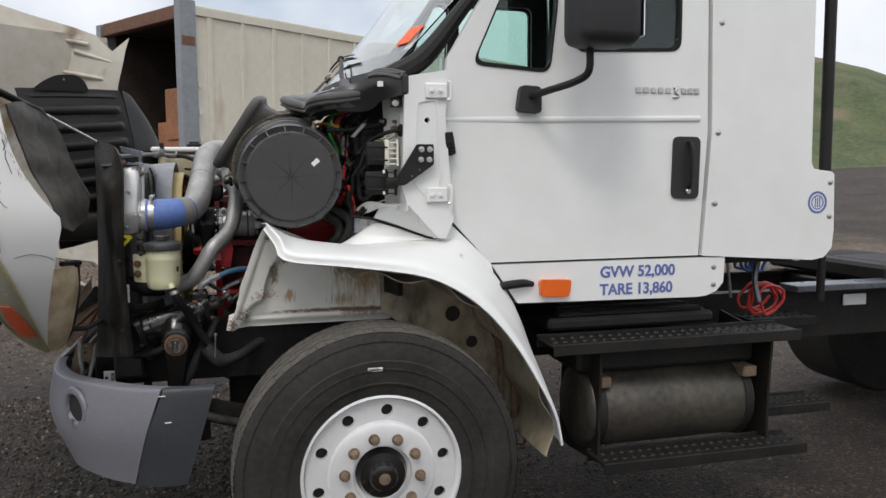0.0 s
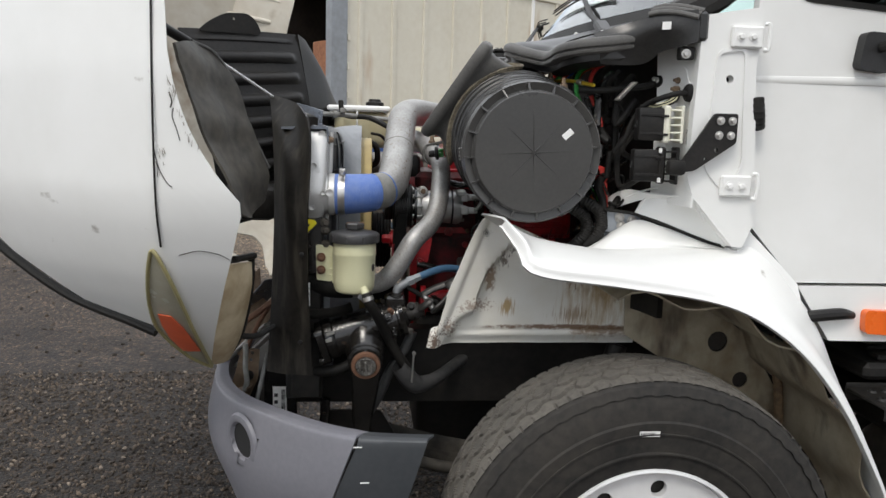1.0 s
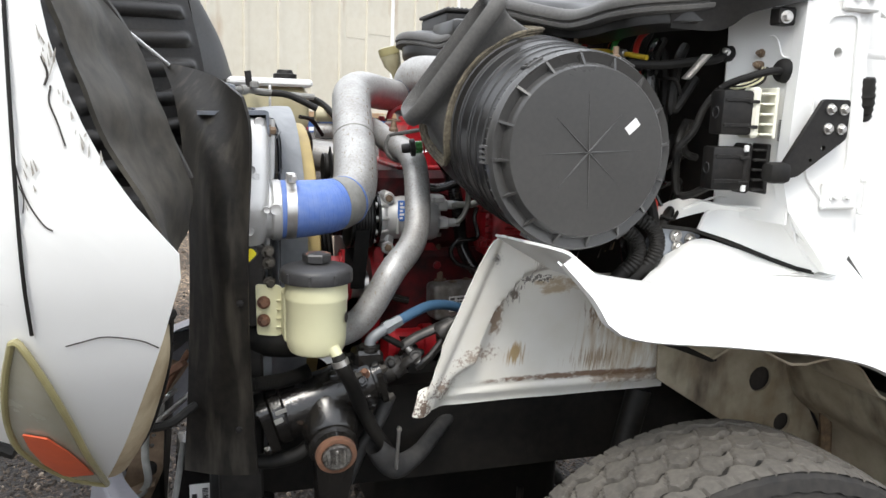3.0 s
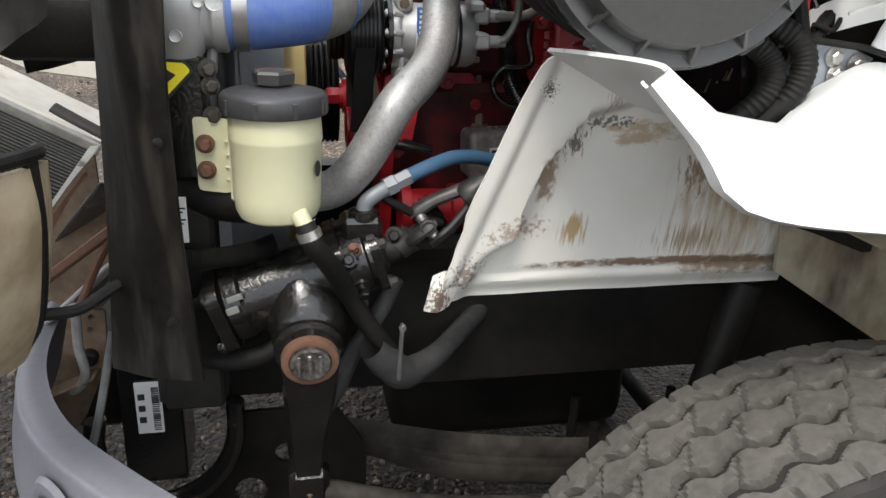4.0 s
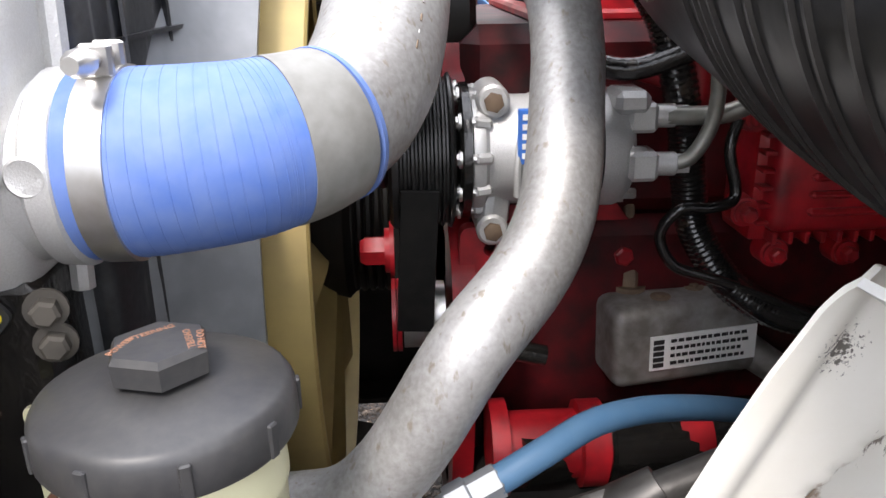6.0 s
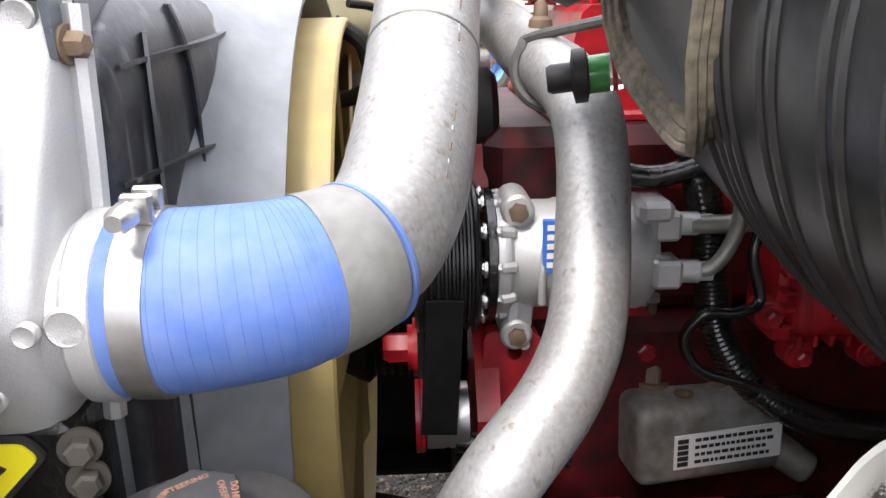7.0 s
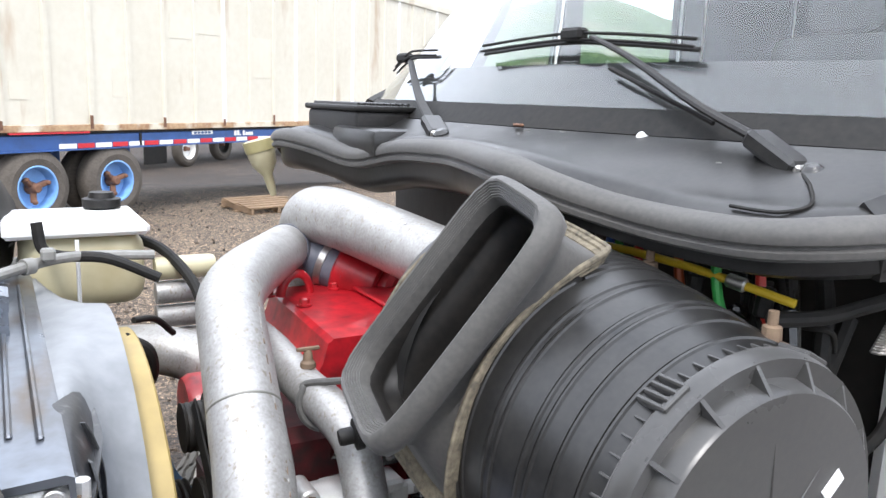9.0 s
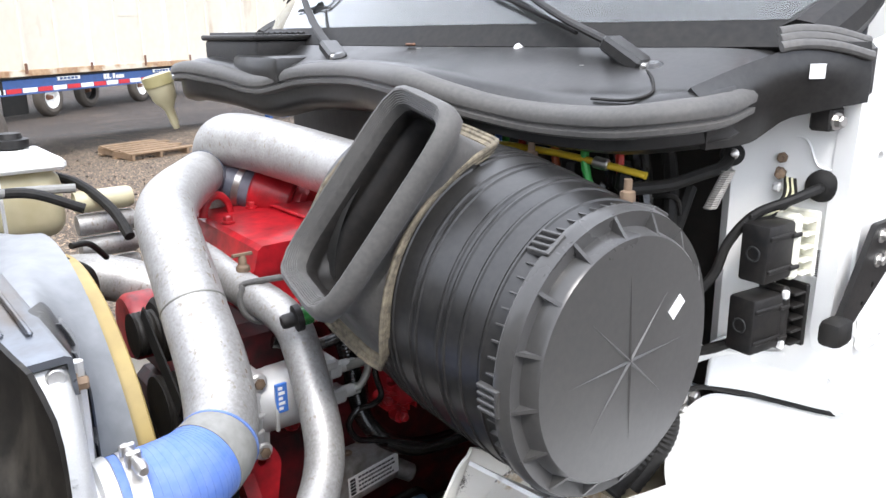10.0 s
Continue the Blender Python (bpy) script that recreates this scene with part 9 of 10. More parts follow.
cyl(bm, JB + jd * 0.04, (-0.10, 0.72, 1.285), 0.018, n=14)
part("steering_shaft", bm, GRIMYSTEEL, gear)
bm = bmesh.new()
tube(bm, [(-0.600, 0.700, 1.005), (-0.625, 0.700, 0.945), (-0.672, 0.695, 0.872), (-0.705, 0.70, 0.79), (-0.74, 0.72, 0.72)], 0.017, 12, 6)
part("return_pipe", bm, SLEEVE, gear)
bm = bmesh.new()
tube(bm, [(-0.640, 0.690, 1.170), (-0.605, 0.685, 1.148), (-0.565, 0.69, 1.125), (-0.52, 0.70, 1.105)], 0.008, 10, 6)
part("breather_hose", bm, RUBBER, gear)
bm = bmesh.new()
plate(bm, [(-0.795, 1.128), (-0.765, 1.132), (-0.770, 1.118), (-0.780, 1.120), (-0.752, 1.092), (-0.728, 1.098), (-0.742, 1.108), (-0.735, 1.120), (-0.750, 1.114), (-0.765, 1.104)], [], side(0.700), 0.002)
part("decal_remnant", bm, LABELWHITE, gear, "torn white decal remnant")
bm = bmesh.new()
tube(bm, [(-1.02, 0.66, 1.085), (-0.97, 0.645, 1.078), (-0.92, 0.64, 1.077), (-0.87, 0.64, 1.081), (-0.83, 0.64, 1.089), (-0.80, 0.643, 1.10)], 0.0165, 16, 30, ripple=0.07)
part("corrugated_hose", bm, RUBBER, gear)
bm = bmesh.new()
tube(bm, [(-1.0, 0.72, 0.885), (-0.9, 0.68, 0.875), (-0.82, 0.66, 0.895), (-0.78, 0.67, 0.93)], 0.018, 12, 6)
part("return_hose", bm, RUBBER, gear)
bm = bmesh.new()
beam(bm, (-0.605, 0.60, 0.86), (-0.60, 0.60, 0.965), 0.014, 0.006)
lathe(bm, (-0.60, 0.60, 0.958), (0, -1, 0), [(0, 0.007), (0.006, 0.006)], 6)
part("stay", bm, STEEL, gear)

# engine
engine = thing("engine", (-0.1, 1.27, 0.7), "red-painted diesel engine filling the open bay", "engine")
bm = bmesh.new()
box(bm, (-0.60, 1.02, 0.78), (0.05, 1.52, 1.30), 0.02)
part("block", bm, ENGINEDARKRED, engine)
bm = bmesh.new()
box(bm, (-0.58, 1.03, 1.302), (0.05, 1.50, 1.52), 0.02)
part("cylinder_head", bm, ENGINEDARKRED, engine)
bm = bmesh.new()
plate(bm, [(-0.480, 1.525), (-0.486, 1.592), (-0.476, 1.604), (-0.466, 1.640), (-0.456, 1.648), (0.04, 1.652), (0.04, 1.525)], [], lambda a, b, d: (a + 0.05 * d, 1.085 + d, b), 0.375)
rocker = part("rocker_cover", bm, RED, engine, "glossy red rocker cover")
bm = bmesh.new()
box(bm, (-0.500, 1.07, 1.518), (0.05, 1.475, 1.532), 0.004)
part("cover_flange", bm, RED, rocker)
for bx in (-0.30, -0.12):
    bm = bmesh.new()
    box(bm, (bx, 1.09, 1.652), (bx + 0.09, 1.44, 1.660), 0.003)
    part("raised_pad", bm, RED, rocker)
# sump and unseen gearbox, added to block far-side light under the lorry
bm = bmesh.new()
box(bm, (-0.56, 0.98, 0.46), (0.02, 1.56, 0.78), 0.05, None, 3)
part("oil_sump", bm, DARK, engine, "black oily sump pan, placed to block far-side light")
bm = bmesh.new()
lathe(bm, (0.03, 1.27, 0.98), (1, 0, 0), [(0, 0.2), (0.02, 0.30), (0.25, 0.28), (0.5, 0.20), (1.1, 0.18), (1.2, 0.10)], 28)
part("gearbox", bm, DARK, engine, "unseen black gearbox casing added behind the engine to block light")
bm = bmesh.new()
box(bm, (-0.58, 0.90, 0.86), (-0.06, 1.02, 1.02), 0.03, None, 2)
part("block_skirt", bm, DARK, engine)
bm = bmesh.new()
pts = [Vector((-0.416, 1.392, 1.640)) + 0.036 * Vector((math.cos(a) * 0.95, math.cos(a) * 0.2, 0)) + Vector((0, 0, 0.044 * math.sin(a) + 0.008)) for a in [math.pi * i / 10 for i in range(11)]]
tube(bm, pts, 0.010, 10, 3, flat=0.7)
part("lifting_eye", bm, RED, engine)
for p in ((-0.43, 1.30, 1.650), (-0.33, 1.40, 1.650), (-0.47, 1.40, 1.648)):
    bm = bmesh.new()
    hexbolt(bm, p, (0, 0, 1), 0.010, 0.012)
    part("bolt", bm, RED, engine)
bm = bmesh.new()
cyl(bm, (-0.30, 1.445, 1.684), (-0.23, 1.38, 1.655), 0.058, 0.052, 24, 0.006)
cyl(bm, (-0.24, 1.47, 1.63), (-0.18, 1.36, 1.63), 0.080, 0.07, 24, 0.01)
part("turbo_outlet", bm, RED, engine)
# front of the engine: mounting plate, pulleys and belts
bm = bmesh.new()
plate(bm, [(1.03, 1.33), (1.04, 1.45), (1.06, 1.50), (1.3, 1.48), (1.3, 0.9), (1.0, 0.9), (0.94, 1.05), (0.90, 1.24), (0.94, 1.29)], [], lambda a, b, d: (-0.60 + d, a, b), 0.025)
part("accessory_plate", bm, RED, engine)
bm = bmesh.new()
plate(bm, rounded([(-0.590, 1.325), (-0.535, 1.325), (-0.520, 1.29), (-0.535, 1.20), (-0.560, 1.16), (-0.595, 1.18)], 0.012), [circle(-0.558, 1.30, 0.008, 12)], side(0.935), 0.02)
plate(bm, rounded([(-0.535, 1.32), (-0.40, 1.32), (-0.365, 1.27), (-0.375, 1.235), (-0.43, 1.225), (-0.535, 1.20)], 0.012), [], side(1.035), 0.02)
part("compressor_bracket", bm, RED, engine)
for p, r in (((-0.39, 1.035, 1.255), 0.012), ((-0.45, 1.035, 1.30), 0.010), ((-0.565, 0.934, 1.20), 0.010)):
    bm = bmesh.new()
    lathe(bm, p, (0, -1, 0), [(0, r * 1.7), (0.008, r * 1.6), (0.010, r * 1.2)], 16)
    hexbolt(bm, (p[0], p[1] - 0.010, p[2]), (0, -1, 0), r, 0.010)
    part("bracket_bolt", bm, RED, engine)
bm = bmesh.new()
lathe(bm, (-0.548, 0.9345, 1.310), (0, -1, 0), [(0, 0.006), (0.002, 0.006)], 12)
part("white_plug", bm, LABELWHITE, engine)


def pulley(name, c, r, w, mat, grooves=5):
    b = bmesh.new()
    prof = [(0, r * 0.3), (0, r)]
    for i in range(grooves):
        a = w * (i + 0.5) / grooves
        prof += [(a - w * 0.06, r), (a, r * 0.955), (a + w * 0.06, r)]
    prof += [(w, r), (w, r * 0.3)]
    lathe(b, c, (1, 0, 0), prof, 32)
    return part(name, b, mat, engine)


pulley("idler_pulley", (-0.652, 0.950, 1.222), 0.036, 0.045, STEEL, 1)
pulley("idler_rim", (-0.664, 0.950, 1.222), 0.040, 0.010, RED, 1)
pulley("tensioner_cap", (-0.665, 1.020, 1.272), 0.034, 0.03, RED, 1)
bm = bmesh.new()
hexbolt(bm, (-0.662, 1.020, 1.272), (-1, 0, 0), 0.018, 0.03)
part("tensioner_bolt", bm, RED, engine)
pulley("fan_pulley", (-0.72, 1.27, 1.235), 0.11, 0.06, DARK, 5)
pulley("alternator_pulley", (-0.70, 1.12, 1.52), 0.040, 0.05, DARK, 5)
pulley("pump_pulley", (-0.69, 1.05, 1.40), 0.06, 0.05, DARK, 5)
bm = bmesh.new()
cyl(bm, (-0.66, 1.12, 1.52), (-0.56, 1.12, 1.52), 0.06, n=28, bevel=0.008)
part("alternator", bm, DARK, engine)
bm = bmesh.new()
beam(bm, (-0.685, 0.945, 1.44), (-0.685, 1.10, 1.565), 0.040, 0.004, 0.001, (1, 0, 0))
part("drive_belt", bm, RUBBER, engine)
bm = bmesh.new()
beam(bm, (-0.640, 0.985, 1.33), (-0.640, 0.985, 1.18), 0.040, 0.004, 0.001, (0, 1, 0))
part("drive_belt", bm, RUBBER, engine)
bm = bmesh.new()
beam(bm, (-0.632, 0.888, 1.38), (-0.640, 0.912, 1.22), 0.038, 0.004, 0.001, (0, 1, 0))
part("drive_belt", bm, RUBBER, engine)
bm = bmesh.new()
lathe(bm, (-0.655, 1.33, 1.46), (1, 0, 0), [(0, 0.02), (0.0, 0.062), (0.012, 0.070), (0.06, 0.070), (0.065, 0.055), (0.12, 0.05)], 28)
part("water_pump", bm, RED, engine, "red water pump housing")
# fan belt strip; its blue stands in for the reflected sky
bm = bmesh.new()
loft(bm, [[(-0.722, 1.375, 1.445), (-0.708, 1.38, 1.40), (-0.690, 1.385, 1.345), (-0.668, 1.39, 1.29), (-0.64, 1.395, 1.25)], [(-0.708, 1.415, 1.445), (-0.694, 1.42, 1.40), (-0.676, 1.424, 1.345), (-0.654, 1.428, 1.29), (-0.626, 1.432, 1.25)]], 20, 2, 0.004)
part("sky_blue_belt", bm, HOSESKYBLUE, engine, "curved fan belt strip with the sky's reflection put into its colour as blue")
for i in range(4):
    bm = bmesh.new()
    lathe(bm, (-0.64, 1.68, 1.66 - i * 0.055), (1, 0, 0), [(0, 0.02), (0.0, 0.024), (0.01, 0.026), (0.12, 0.026), (0.13, 0.022)], 18)
    part("oil_cooler_tube", bm, TANKCREAM if i < 1 else PIPE, engine)
bm = bmesh.new()
tube(bm, [(-0.93, 1.72, 1.55), (-0.80, 1.60, 1.52), (-0.66, 1.50, 1.53), (-0.55, 1.42, 1.50)], 0.05, 20, 6)
part("hot_side_pipe", bm, PIPE, engine)
# air-conditioning compressor
comp = thing("compressor", (-0.49, 0.952, 1.34), "grey cast air-conditioning compressor with belt pulley", "compressor")
CC = Vector((0, 0.966, 1.400))
bm = bmesh.new()
lathe(bm, CC + Vector((-0.578, 0, 0)), (1, 0, 0), [(0, 0.03), (0.0, 0.0625), (0.006, 0.064), (0.012, 0.0625), (0.016, 0.057), (0.060, 0.0565), (0.064, 0.058), (0.110, 0.0585), (0.122, 0.0605), (0.124, 0.05)], 44)
cb_ = part("casing", bm, ALLOY, comp)
bm = bmesh.new()
lathe(bm, CC + Vector((-0.454, 0, 0)), (1, 0, 0), [(0, 0.05), (0.0, 0.0612), (0.0045, 0.0612), (0.0045, 0.05)], 44)
part("gasket", bm, INK, comp)
bm = bmesh.new()
lathe(bm, CC + Vector((-0.4495, 0, 0)), (1, 0, 0), [(0, 0.05), (0.0, 0.0615), (0.020, 0.0615), (0.026, 0.059), (0.034, 0.050), (0.036, 0.01)], 44)
box(bm, (-0.44, 0.910, 1.442), (-0.405, 0.965, 1.465), 0.006)
part("rear_head", bm, ALLOY, comp)
bm = bmesh.new()
lathe(bm, CC + Vector((-0.592, 0, 0)), (1, 0, 0), [(0, 0.02), (0, 0.066), (0.004, 0.070), (0.012, 0.070), (0.014, 0.06)], 40)
part("front_plate", bm, GLOSS, comp)
for i in range(11):
    a = 2 * math.pi * i / 11 + 0.2
    bm = bmesh.new()
    q = CC + Vector((-0.590, 0.0635 * math.cos(a), 0.0635 * math.sin(a)))
    hexbolt(bm, q, (-1, 0, 0), 0.0062, 0.010)
    cyl(bm, q, q + Vector((0.014, 0, 0)), 0.0045, n=8)
    part("bolt", bm, STEEL, comp)
    bm = bmesh.new()
    beam(bm, q + Vector((0.012, 0, 0)), q + Vector((0.030, -0.004 * math.cos(a), -0.004 * math.sin(a))), 0.013, 0.011, 0.003)
    part("casting_lug", bm, ALLOY, cb_)
    if i % 2:
        bm = bmesh.new()
        hexbolt(bm, CC + Vector((-0.424, 0.051 * math.cos(a), 0.051 * math.sin(a))), (1, -0.15, 0), 0.0065, 0.014)
        part("bolt", bm, STEEL, comp)
bm = bmesh.new()
tube(bm, [CC + Vector((-0.535, -0.0575, -0.035)), CC + Vector((-0.535, -0.0585, 0.0)), CC + Vector((-0.530, -0.050, 0.035))], 0.004, 8, 5)
part("casting_seam", bm, ALLOY, cb_)
for z in (1.457, 1.326):
    bm = bmesh.new()
    cyl(bm, (-0.558, 0.920, z), (-0.558, 0.98, z), 0.0165, n=20, bevel=0.003)
    beam(bm, (-0.558, 0.94, z), (-0.55, 0.944, 1.40), 0.03, 0.03, 0.006)
    ear = part("mounting_ear", bm, ALLOY, comp)
    bm = bmesh.new()
    hexbolt(bm, (-0.558, 0.920, z), (0, -1, 0), 0.010, 0.006, False)
    part("bolt", bm, RUSTBRACKET, ear)
bm = bmesh.new()
box(bm, (-0.536, 0.9045, 1.398), (-0.514, 0.911, 1.452), 0.001)
bl = part("blue_label", bm, BLUETUBE, comp, "blue maker's label")
for i in range(5):
    bm = bmesh.new()
    box(bm, (-0.532, 0.9035, 1.404 + i * 0.0094), (-0.524 + 0.004 * (i % 2), 0.9043, 1.4095 + i * 0.0094), 0)
    part("printed_bar", bm, LABELWHITE, bl)
bm = bmesh.new()
prof = [(0, 0.03), (0.0, 0.074), (0.004, 0.080)]
for i in range(7):
    a = 0.010 + 0.0075 * i
    prof += [(a, 0.0785), (a + 0.0018, 0.0745), (a + 0.0036, 0.0745), (a + 0.0054, 0.0785)]
prof += [(0.063, 0.080), (0.066, 0.074), (0.066, 0.03)]
lathe(bm, CC + Vector((-0.662, 0, 0)), (1, 0, 0), prof, 48)
part("clutch_pulley", bm, HOUSING, comp, "black grooved clutch pulley")
for z, y, dz in ((1.438, 0.930, 0.0), (1.392, 0.918, -0.005)):
    bm = bmesh.new()
    box(bm, (-0.425, y - 0.016, z - 0.015), (-0.396, y + 0.02, z + 0.015), 0.004)
    cyl(bm, (-0.397, y, z), (-0.375, y - 0.002, z), 0.012, n=14, bevel=0.002)
    lathe(bm, (-0.376, y - 0.002, z), (1, 0, 0), [(0, 0.011), (0.012, 0.011)], 6)
    part("port", bm, ALLOY, comp)
bm = bmesh.new()
tube(bm, [(-0.385, 0.926, 1.438), (-0.345, 0.920, 1.439), (-0.322, 0.915, 1.443), (-0.302, 0.905, 1.458), (-0.285, 0.88, 1.48)], 0.0095, 12, 6)
part("refrigerant_line", bm, LINEMETAL, comp, "bent metal refrigerant lines")
bm = bmesh.new()
tube(bm, [(-0.380, 0.915, 1.391), (-0.364, 0.908, 1.400), (-0.350, 0.905, 1.425), (-0.345, 0.903, 1.455), (-0.347, 0.90, 1.505), (-0.345, 0.89, 1.57)], 0.0075, 12, 6)
part("refrigerant_line", bm, LINEMETAL, comp)

# air compressor head with its label
brake = thing("air_valve", (-0.32, 1.03, 1.11), "stained cast air valve block with a printed label", "valve")
VM = Matrix.Translation((-0.322, 1.036, 1.161)) @ Matrix.Rotation(radians(7), 4, "Z") @ Matrix.Rotation(radians(-2), 4, "Y")
bm = bmesh.new()
box(bm, (-0.097, -0.065, -0.052), (0.086, 0.075, 0.050), 0.014, VM, 3)
cyl(bm, VM @ Vector((0.08, -0.03, -0.03)), VM @ Vector((0.125, -0.06, -0.062)), 0.022, 0.02, 18, 0.004)
part("casting", bm, material("stained_cast_alloy", (0.36, 0.35, 0.33), (0.16, 0.14, 0.12), 0.55, metal=0.5, grain=60, spots=14, wear=0.9, bump=0.3), brake)
bm = bmesh.new()
box(bm, (-0.055, -0.0685, -0.028), (0.078, -0.0665, 0.016), 0.0, VM)
vl = part("label", bm, LABELWHITE, brake, "white printed label")
rnd = random.Random(2)
for r in range(4):
    x = -0.03
    while x < 0.06:
        w = rnd.uniform(0.003, 0.008)
        bm = bmesh.new()
        box(bm, (x, -0.0695, -0.022 + r * 0.0095), (x + w, -0.0686, -0.018 + r * 0.0095), 0, VM)
        part("printed_bar", bm, INK, vl)
        x += w + 0.0022
bm = bmesh.new()
for i in range(5):
    box(bm, (-0.0515, -0.0695, -0.024 + i * 0.0075), (-0.0385, -0.0686, -0.0185 + i * 0.0075), 0, VM)
part("maker_mark", bm, INK, vl)
for px, py in ((-0.07, 0.03), (0.02, -0.02), (-0.03, -0.035), (0.05, 0.04), (-0.02, 0.04)):
    bm = bmesh.new()
    lathe(bm, VM @ Vector((px, py, 0.0485)), VM.to_3x3() @ Vector((0, 0, 1)), [(0, 0.012), (0.003, 0.012), (0.003, 0.006), (0.006, 0.005)], 12)
    part("port_plug", bm, RUSTBRACKET, brake)
bm = bmesh.new()
hexbolt(bm, VM @ Vector((-0.055, 0.0, 0.0495)), (0, 0, 1), 0.014, 0.022)
cyl(bm, VM @ Vector((-0.055, 0.0, 0.065)), VM @ Vector((-0.050, 0.02, 0.17)), 0.007, n=10)
part("fitting", bm, RUSTBRACKET, brake)

# red ribbed side cover
cover = thing("engine_side_cover", (-0.18, 0.98, 1.25), "red ribbed cast side cover bolted to the engine", "engine cover")
bm = bmesh.new()
box(bm, (-0.262, 0.93, 1.305), (-0.02, 1.03, 1.45), 0.016, None, 3)
box(bm, (-0.274, 0.955, 1.292), (-0.01, 1.03, 1.46), 0.006, None, 2)
part("casting", bm, RED, cover)
for i in range(6):
    bm = bmesh.new()
    box(bm, (-0.225, 0.922, 1.328 + i * 0.019), (-0.05, 0.934, 1.336 + i * 0.019), 0.003)
    part("rib", bm, RED, cover)
for i in range(13):
    bm = bmesh.new()
    box(bm, (-0.255 + i * 0.018, 0.935, 1.294), (-0.250 + i * 0.018, 0.958, 1.307), 0.001)
    part("web", bm, RED, cover)
for i in range(7):
    bm = bmesh.new()
    box(bm, (-0.273, 0.938, 1.315 + i * 0.019), (-0.260, 0.958, 1.320 + i * 0.019), 0.001)
    part("web", bm, RED, cover)
for p in ((-0.283, 0.95, 1.328), (-0.245, 0.95, 1.280), (-0.165, 0.95, 1.279), (-0.08, 0.95, 1.279), (-0.284, 0.95, 1.43)):
    bm = bmesh.new()
    lathe(bm, p, (0, -1, 0), [(-0.02, 0.017), (0.003, 0.016), (0.004, 0.011)], 18)
    hexbolt(bm, (p[0], p[1] - 0.004, p[2]), (0, -1, 0), 0.009, 0.012)
    part("boss", bm, RED, cover)
# looms on the engine's side
loom = thing("wiring_loom", (-0.3, 0.9, 1.25), "black corrugated wiring loom over the engine", "wiring loom")
for pts, r, rip in (([(-0.45, 0.955, 1.66), (-0.416, 0.96, 1.580), (-0.381, 0.96, 1.520), (-0.357, 0.955, 1.434), (-0.348, 0.95, 1.366), (-0.333, 0.945, 1.302), (-0.280, 0.94, 1.236), (-0.184, 0.94, 1.196), (-0.02, 0.93, 1.190)], 0.0185, 0.035),
                    ([(-0.300, 0.925, 1.252), (-0.24, 0.915, 1.215), (-0.15, 0.91, 1.205), (-0.02, 0.90, 1.215)], 0.013, 0.035),
                    ([(-0.305, 0.94, 1.43), (-0.313, 0.935, 1.40), (-0.304, 0.93, 1.352), (-0.330, 0.922, 1.343), (-0.362, 0.925, 1.341), (-0.380, 0.93, 1.312), (-0.364, 0.925, 1.279), (-0.317, 0.92, 1.262), (-0.25, 0.915, 1.235), (-0.19, 0.91, 1.205)], 0.0062, 0.0)):
    bm = bmesh.new()
    tube(bm, pts, r, 12, 26, ripple=rip)
    part("conduit", bm, GLOSS, loom)
for pts, r in (([(-0.348, 0.975, 1.60), (-0.342, 0.972, 1.512), (-0.337, 0.97, 1.425), (-0.33, 0.99, 1.38)], 0.0125), ([(-0.44, 1.0, 1.475), (-0.40, 0.995, 1.47), (-0.35, 0.985, 1.455)], 0.006)):
    bm = bmesh.new()
    tube(bm, pts, r, 12, 6)
    part("red_pipe", bm, RED, loom)
for pts, r in (([(-0.62, 0.93, 1.20), (-0.56, 0.92, 1.195), (-0.50, 0.92, 1.18)], 0.012), ([(-0.50, 0.98, 1.50), (-0.42, 0.96, 1.48), (-0.36, 0.94, 1.50)], 0.012), ([(-0.53, 0.90, 1.06), (-0.45, 0.93, 1.05), (-0.3, 0.97, 1.05)], 0.03)):
    bm = bmesh.new()
    tube(bm, pts, r, 12, 6)
    part("conduit", bm, GLOSS, loom)
bm = bmesh.new()
lathe(bm, (-0.56, 0.93, 1.06), (1, 0, 0), [(0, 0.02), (0, 0.055), (0.02, 0.055), (0.022, 0.04), (0.10, 0.04), (0.102, 0.05), (0.13, 0.05)], 24)
lathe(bm, (-0.43, 0.93, 1.06), (1, 0, 0), [(0, 0.045), (0.12, 0.045), (0.12, 0.01)], 24)
part("fuel_pump", bm, RED, engine)
bm = bmesh.new()
cyl(bm, (-0.43, 0.925, 1.06), (-0.20, 0.94, 1.05), 0.048, n=24, bevel=0.004)
part("pump_body", bm, GLOSS, engine)

# coolant tank
ct = thing("coolant_tank", (-0.80, 1.70, 1.56), "aged cream plastic coolant tank with a dark cap", "coolant tank")
bm = bmesh.new()
box(bm, (-0.90, 1.64, 1.590), (-0.66, 1.90, 1.755), 0.045, None, 4)
part("body", bm, TANKCREAM, ct)
bm = bmesh.new()
box(bm, (-0.93, 1.62, 1.748), (-0.655, 1.89, 1.774), 0.008)
part("upper_flange", bm, LABELWHITE, ct, "pale upper flange")
bm = bmesh.new()
lathe(bm, (-0.722, 1.86, 1.762), (0, 0, 1), [(0, 0.03), (0.015, 0.03), (0.016, 0.042), (0.035, 0.042), (0.038, 0.03), (0.05, 0.026)], 24)
part("cap", bm, PLASTIC, ct)
bm = bmesh.new()
tube(bm, [(-0.80, 1.598, 1.575), (-0.80, 1.585, 1.66), (-0.80, 1.59, 1.75)], 0.004, 6, 4)
part("strap", bm, LABELWHITE, ct)
top_lines = thing("coolant_line", (-0.8, 1.5, 1.7), "grey and black hoses crossing above the radiator", "hose")
